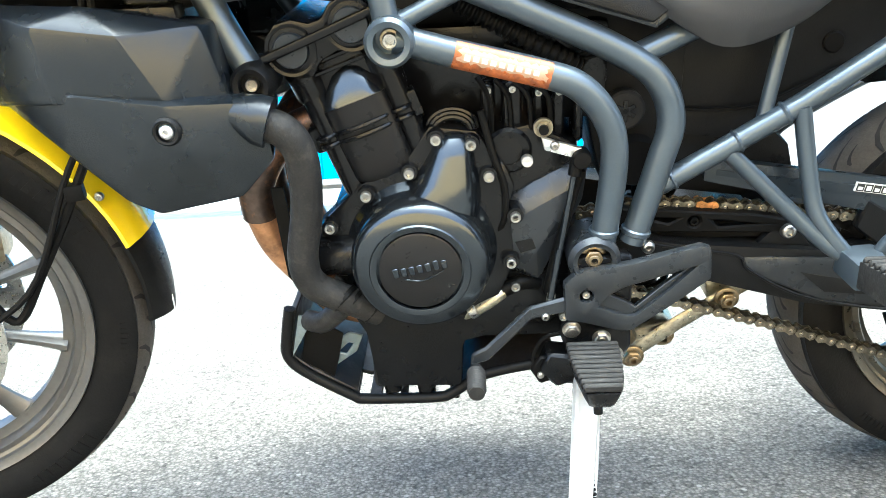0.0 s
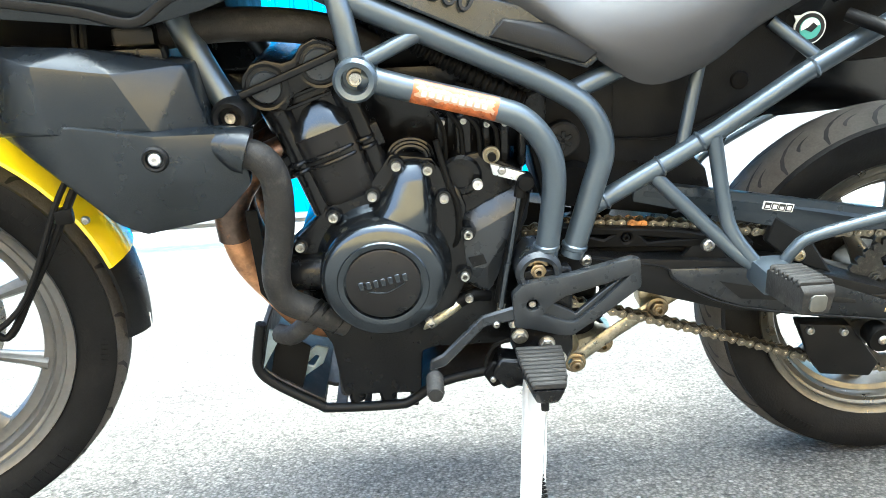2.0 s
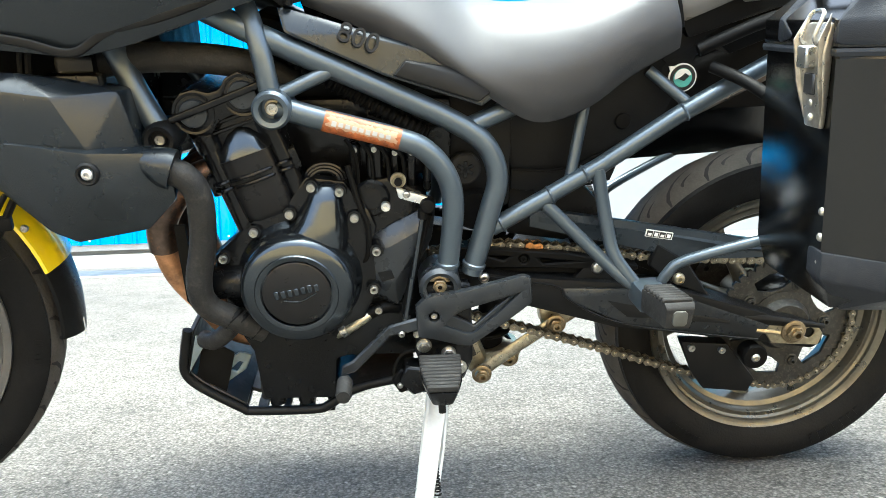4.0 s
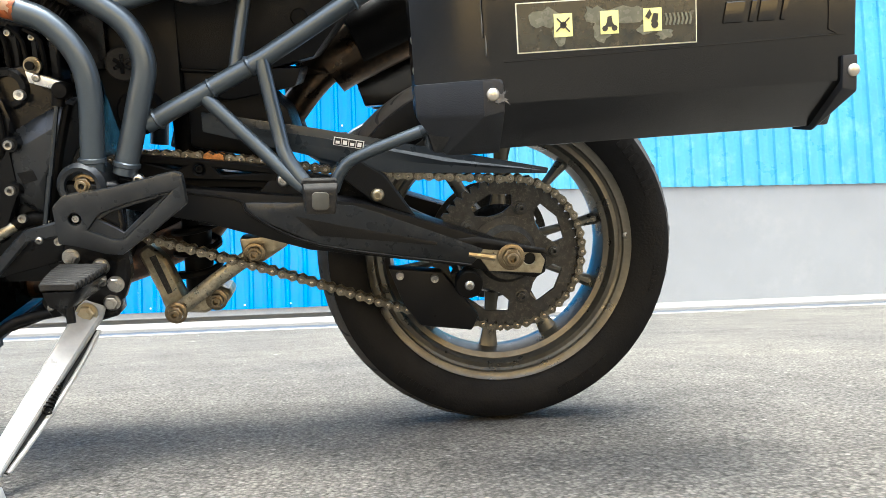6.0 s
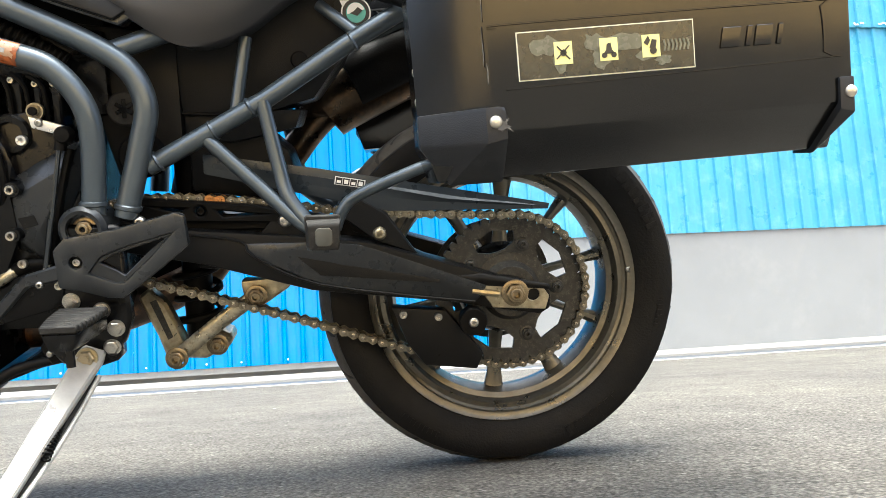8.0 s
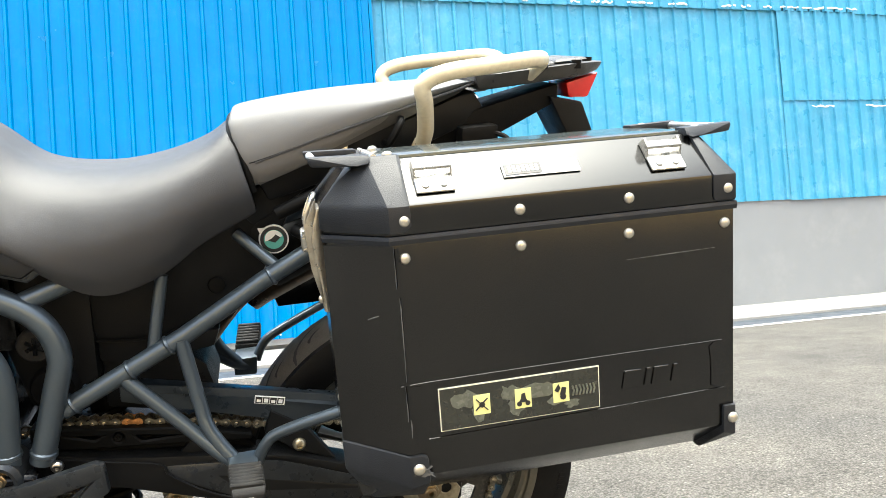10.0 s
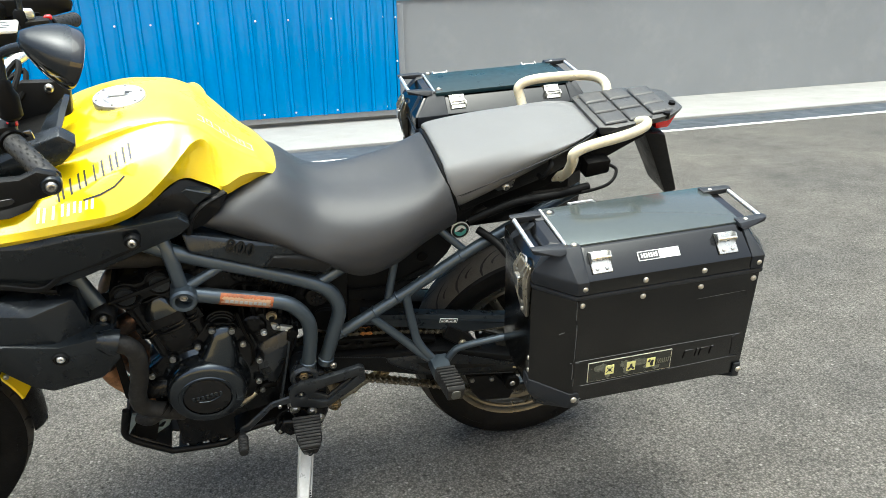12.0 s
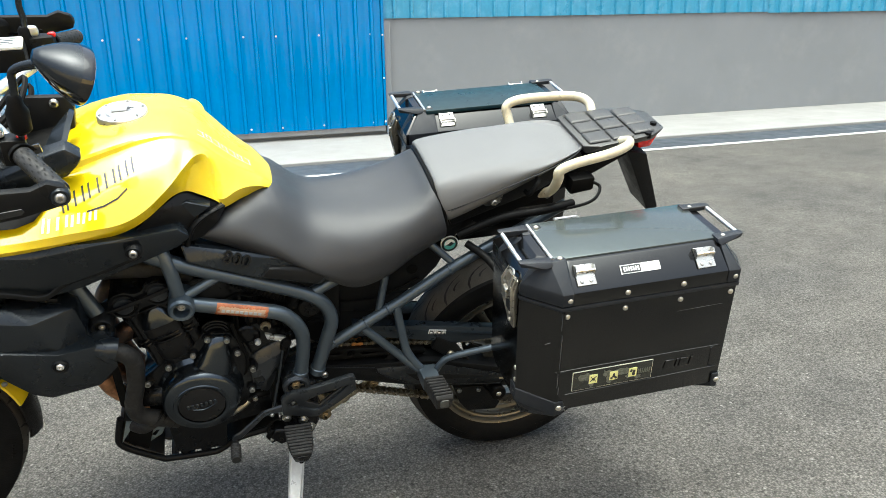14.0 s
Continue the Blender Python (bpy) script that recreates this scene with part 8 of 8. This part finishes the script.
    # corner blocks with horns that carry the tie bars
    for e in (-1, 1):
        xo = X0 if e < 0 else X1
        for side in (-1, 1):
            yo = F if side < 0 else B
            ins = -side
            f = 0.064 if (e < 0 and side < 0) else (0.018 if side < 0 else 0.004)
            xa = xo - e * (0.088 if e < 0 else 0.046)
            pts = [(xa, yo + side * 0.005, 0.293), (xo - e * f, yo + side * 0.005, 0.293), (xo + e * 0.005, yo + ins * (0.062 if side < 0 and e < 0 else 0.050), 0.293),
                   (xa, yo + side * 0.005, 0.322), (xo - e * f, yo + side * 0.005, 0.322), (xo + e * 0.005, yo + ins * (0.062 if side < 0 and e < 0 else 0.050), 0.322), (xo + e * 0.004, yo + ins * 0.08, 0.300),
                   (xa, yo + ins * 0.046, 0.373), (xo - e * 0.050, yo + ins * 0.046, 0.373), (xo - e * 0.034, yo + ins * 0.085, 0.366), (xa, yo + ins * 0.064, 0.372), (xo - e * 0.02, yo + ins * 0.055, 0.350)]
            blk = p("corner_block", hull(pts, 0.004, 2, 18), CASE_TRIM, lid, "grey plastic lid corner block", 18)
            horn = [(xo - e * 0.055, yo + ins * 0.042, 0.375), (xo - e * 0.055, yo + ins * 0.066, 0.375), (xo + e * 0.012, yo + ins * 0.050, 0.377), (xo + e * 0.012, yo + ins * 0.066, 0.377),
                    (xo - e * 0.055, yo + ins * 0.036, 0.366), (xo - e * 0.055, yo + ins * 0.066, 0.362), (xo + e * 0.008, yo + ins * 0.050, 0.366), (xo + e * 0.008, yo + ins * 0.066, 0.366), (xo - e * 0.04, yo + ins * 0.034, 0.364)]
            p("corner_horn", hull(horn, 0.003, 2, 18), CASE_TRIM, lid, "", 18)
            rivet(xa - e * (-0.012), yo + ins * 0.056, 0.3735, 0.0062, True, lid)
        p("tie_bar", rod((xo + e * 0.004, F + 0.062, 0.371), (xo + e * 0.004, B - 0.062, 0.371), 0.0048, 12), ALU, lid, "polished tie bar")
    # bright tie-down brackets on the slopes
    for x in (-0.150, 0.118):
        for side in (-1, 1):
            yy = F + 0.0225 if side < 0 else B - 0.0225
            c = Matrix.Translation((x, yy, 0.3465)) @ Matrix.Rotation(radians(43 if side < 0 else -43), 4, "X")
            br = p("tie_bracket", moved(box(-0.021, 0.021, -0.0225, 0.0225, 0.0, 0.003, 0.001), c), BRUSHED, lid, "bright steel tie-down bracket")
            for dx in (-0.021, 0.019):
                p("bracket_cheek", moved(hull([(dx, -0.004, 0.0), (dx + 0.002, -0.004, 0.0), (dx, 0.0225, 0.0), (dx + 0.002, 0.0225, 0.0), (dx, 0.004, 0.013), (dx + 0.002, 0.004, 0.013), (dx, 0.016, 0.014), (dx + 0.002, 0.016, 0.014)]), c), BRUSHED, lid)
            p("bracket_bar", moved(rod((-0.021, 0.006, 0.0105), (0.021, 0.006, 0.0105), 0.0028, 8), c), BRUSHED, lid)
            for dx in (-0.010, 0.010):
                p("bracket_rivet", moved(lathe([(0.001, 0.0055), (0.003, 0.005), (0.0042, 0.003)], (dx, -0.014, 0), "z", 12), c), BRUSHED, lid)
    # lid label: a dark and a pale field with plain bars
    c = Matrix.Translation((-0.028, F + 0.0215, 0.3460)) @ Matrix.Rotation(radians(-47), 4, "X")
    p("lid_label", moved(box(-0.044, 0.044, -0.0010, 0.0, -0.0095, 0.0095), c), WHITE, lid, "narrow black and white lid label")
    p("label_field", moved(box(-0.042, 0.000, -0.0020, -0.0005, -0.0078, 0.0078), c), INK, lid)
    for q in range(7):
        p("print_bar", moved(box(-0.038 + 0.0052 * q, -0.0348 + 0.0052 * q, -0.0026, -0.0015, -0.0045, 0.0045), c), WHITE, lid)
        p("print_bar", moved(box(0.005 + 0.0050 * q, 0.0080 + 0.0050 * q, -0.0016, -0.0005, -0.0040, 0.0040), c), GREY_PRINT, lid)
    # front latch of pressed steel
    ly = F + 0.102
    latch = p("latch", hull([(X0 - 0.008, ly - 0.026, 0.318), (X0 - 0.008, ly + 0.026, 0.318), (X0 - 0.016, ly - 0.030, 0.285), (X0 - 0.016, ly + 0.030, 0.285), (X0 - 0.008, ly - 0.018, 0.196), (X0 - 0.008, ly + 0.018, 0.196), (X0, ly - 0.026, 0.32), (X0, ly + 0.026, 0.32), (X0, ly - 0.018, 0.195), (X0, ly + 0.018, 0.195)], 0.003), LATCH, None, "pressed steel lid latch")
    for e in (-1, 1):
        p("latch_cheek", hull([(X0 - 0.006, ly + e * 0.024, 0.330), (X0 - 0.022, ly + e * 0.028, 0.300), (X0 - 0.018, ly + e * 0.024, 0.250), (X0 - 0.008, ly + e * 0.018, 0.205), (X0 - 0.006, ly + e * 0.027, 0.330), (X0 - 0.022, ly + e * 0.031, 0.300), (X0 - 0.018, ly + e * 0.027, 0.250), (X0 - 0.008, ly + e * 0.021, 0.205)], 0.001), LATCH, latch)
    p("latch_loop", tube([(X0 - 0.010, ly - 0.016, 0.292), (X0 - 0.020, ly - 0.016, 0.302), (X0 - 0.010, ly - 0.015, 0.328), (X0 - 0.006, ly, 0.333), (X0 - 0.010, ly + 0.015, 0.328), (X0 - 0.020, ly + 0.016, 0.302), (X0 - 0.010, ly + 0.016, 0.292)], 0.0025, 8, 5), BRUSHED, latch)
    p("latch_key", box(X0 - 0.026, X0 - 0.013, ly - 0.012, ly + 0.012, 0.268, 0.294, 0.002), BRUSHED, latch, "bright latch key plate")
    p("latch_slot", box(X0 - 0.0155, X0 - 0.010, ly - 0.012, ly + 0.012, 0.236, 0.262, 0.002), INK, latch)
    for z in (0.226, 0.208):
        bolt(latch, X0 - 0.0105, ly * (-1 if flip else 1), z, 0.005, "dome", RIVET, turn=Matrix.Rotation(radians(-90), 4, "Z"))
    # hinge bolts and rear carry loop
    for z in (0.095, 0.062, 0.030):
        bolt(case, X0 - 0.001, (F + 0.075) * (-1 if flip else 1), z, 0.0055, "dome", RIVET, "rivet", Matrix.Rotation(radians(-90), 4, "Z"))
    if not flip:
        p("carry_loop", tube([(-0.130, B - 0.032, 0.366), (-0.130, B - 0.012, 0.362), (-0.127, B - 0.009, 0.361), (-0.080, B - 0.009, 0.361), (-0.077, B - 0.012, 0.362), (-0.077, B - 0.032, 0.366)], 0.0026, 8, 2), ALU, lid)
    p("mount_plate", box(X0 + 0.05, X1 - 0.04, B, B + 0.012, 0.06, 0.24, 0.004), DARK, body)
    return case


CASE_TURN = pose(0, 0, 0, -4.99, -3.77, -1.19)
NEAR_CASE = BIKE @ pose(0.1073, -0.3961, 0.5785) @ CASE_TURN
pannier(NEAR_CASE, False, "black aluminium side case with grey corners and a map label", True)
FAR_CASE = BIKE @ Matrix.Translation(Vector((-0.0105, 0.2865, 0.9335)) - CASE_TURN @ Vector((-0.016, -0.1025, 0.3465))) @ CASE_TURN
pannier(FAR_CASE, True, "black aluminium side case beyond the seat, bright tie brackets", False)
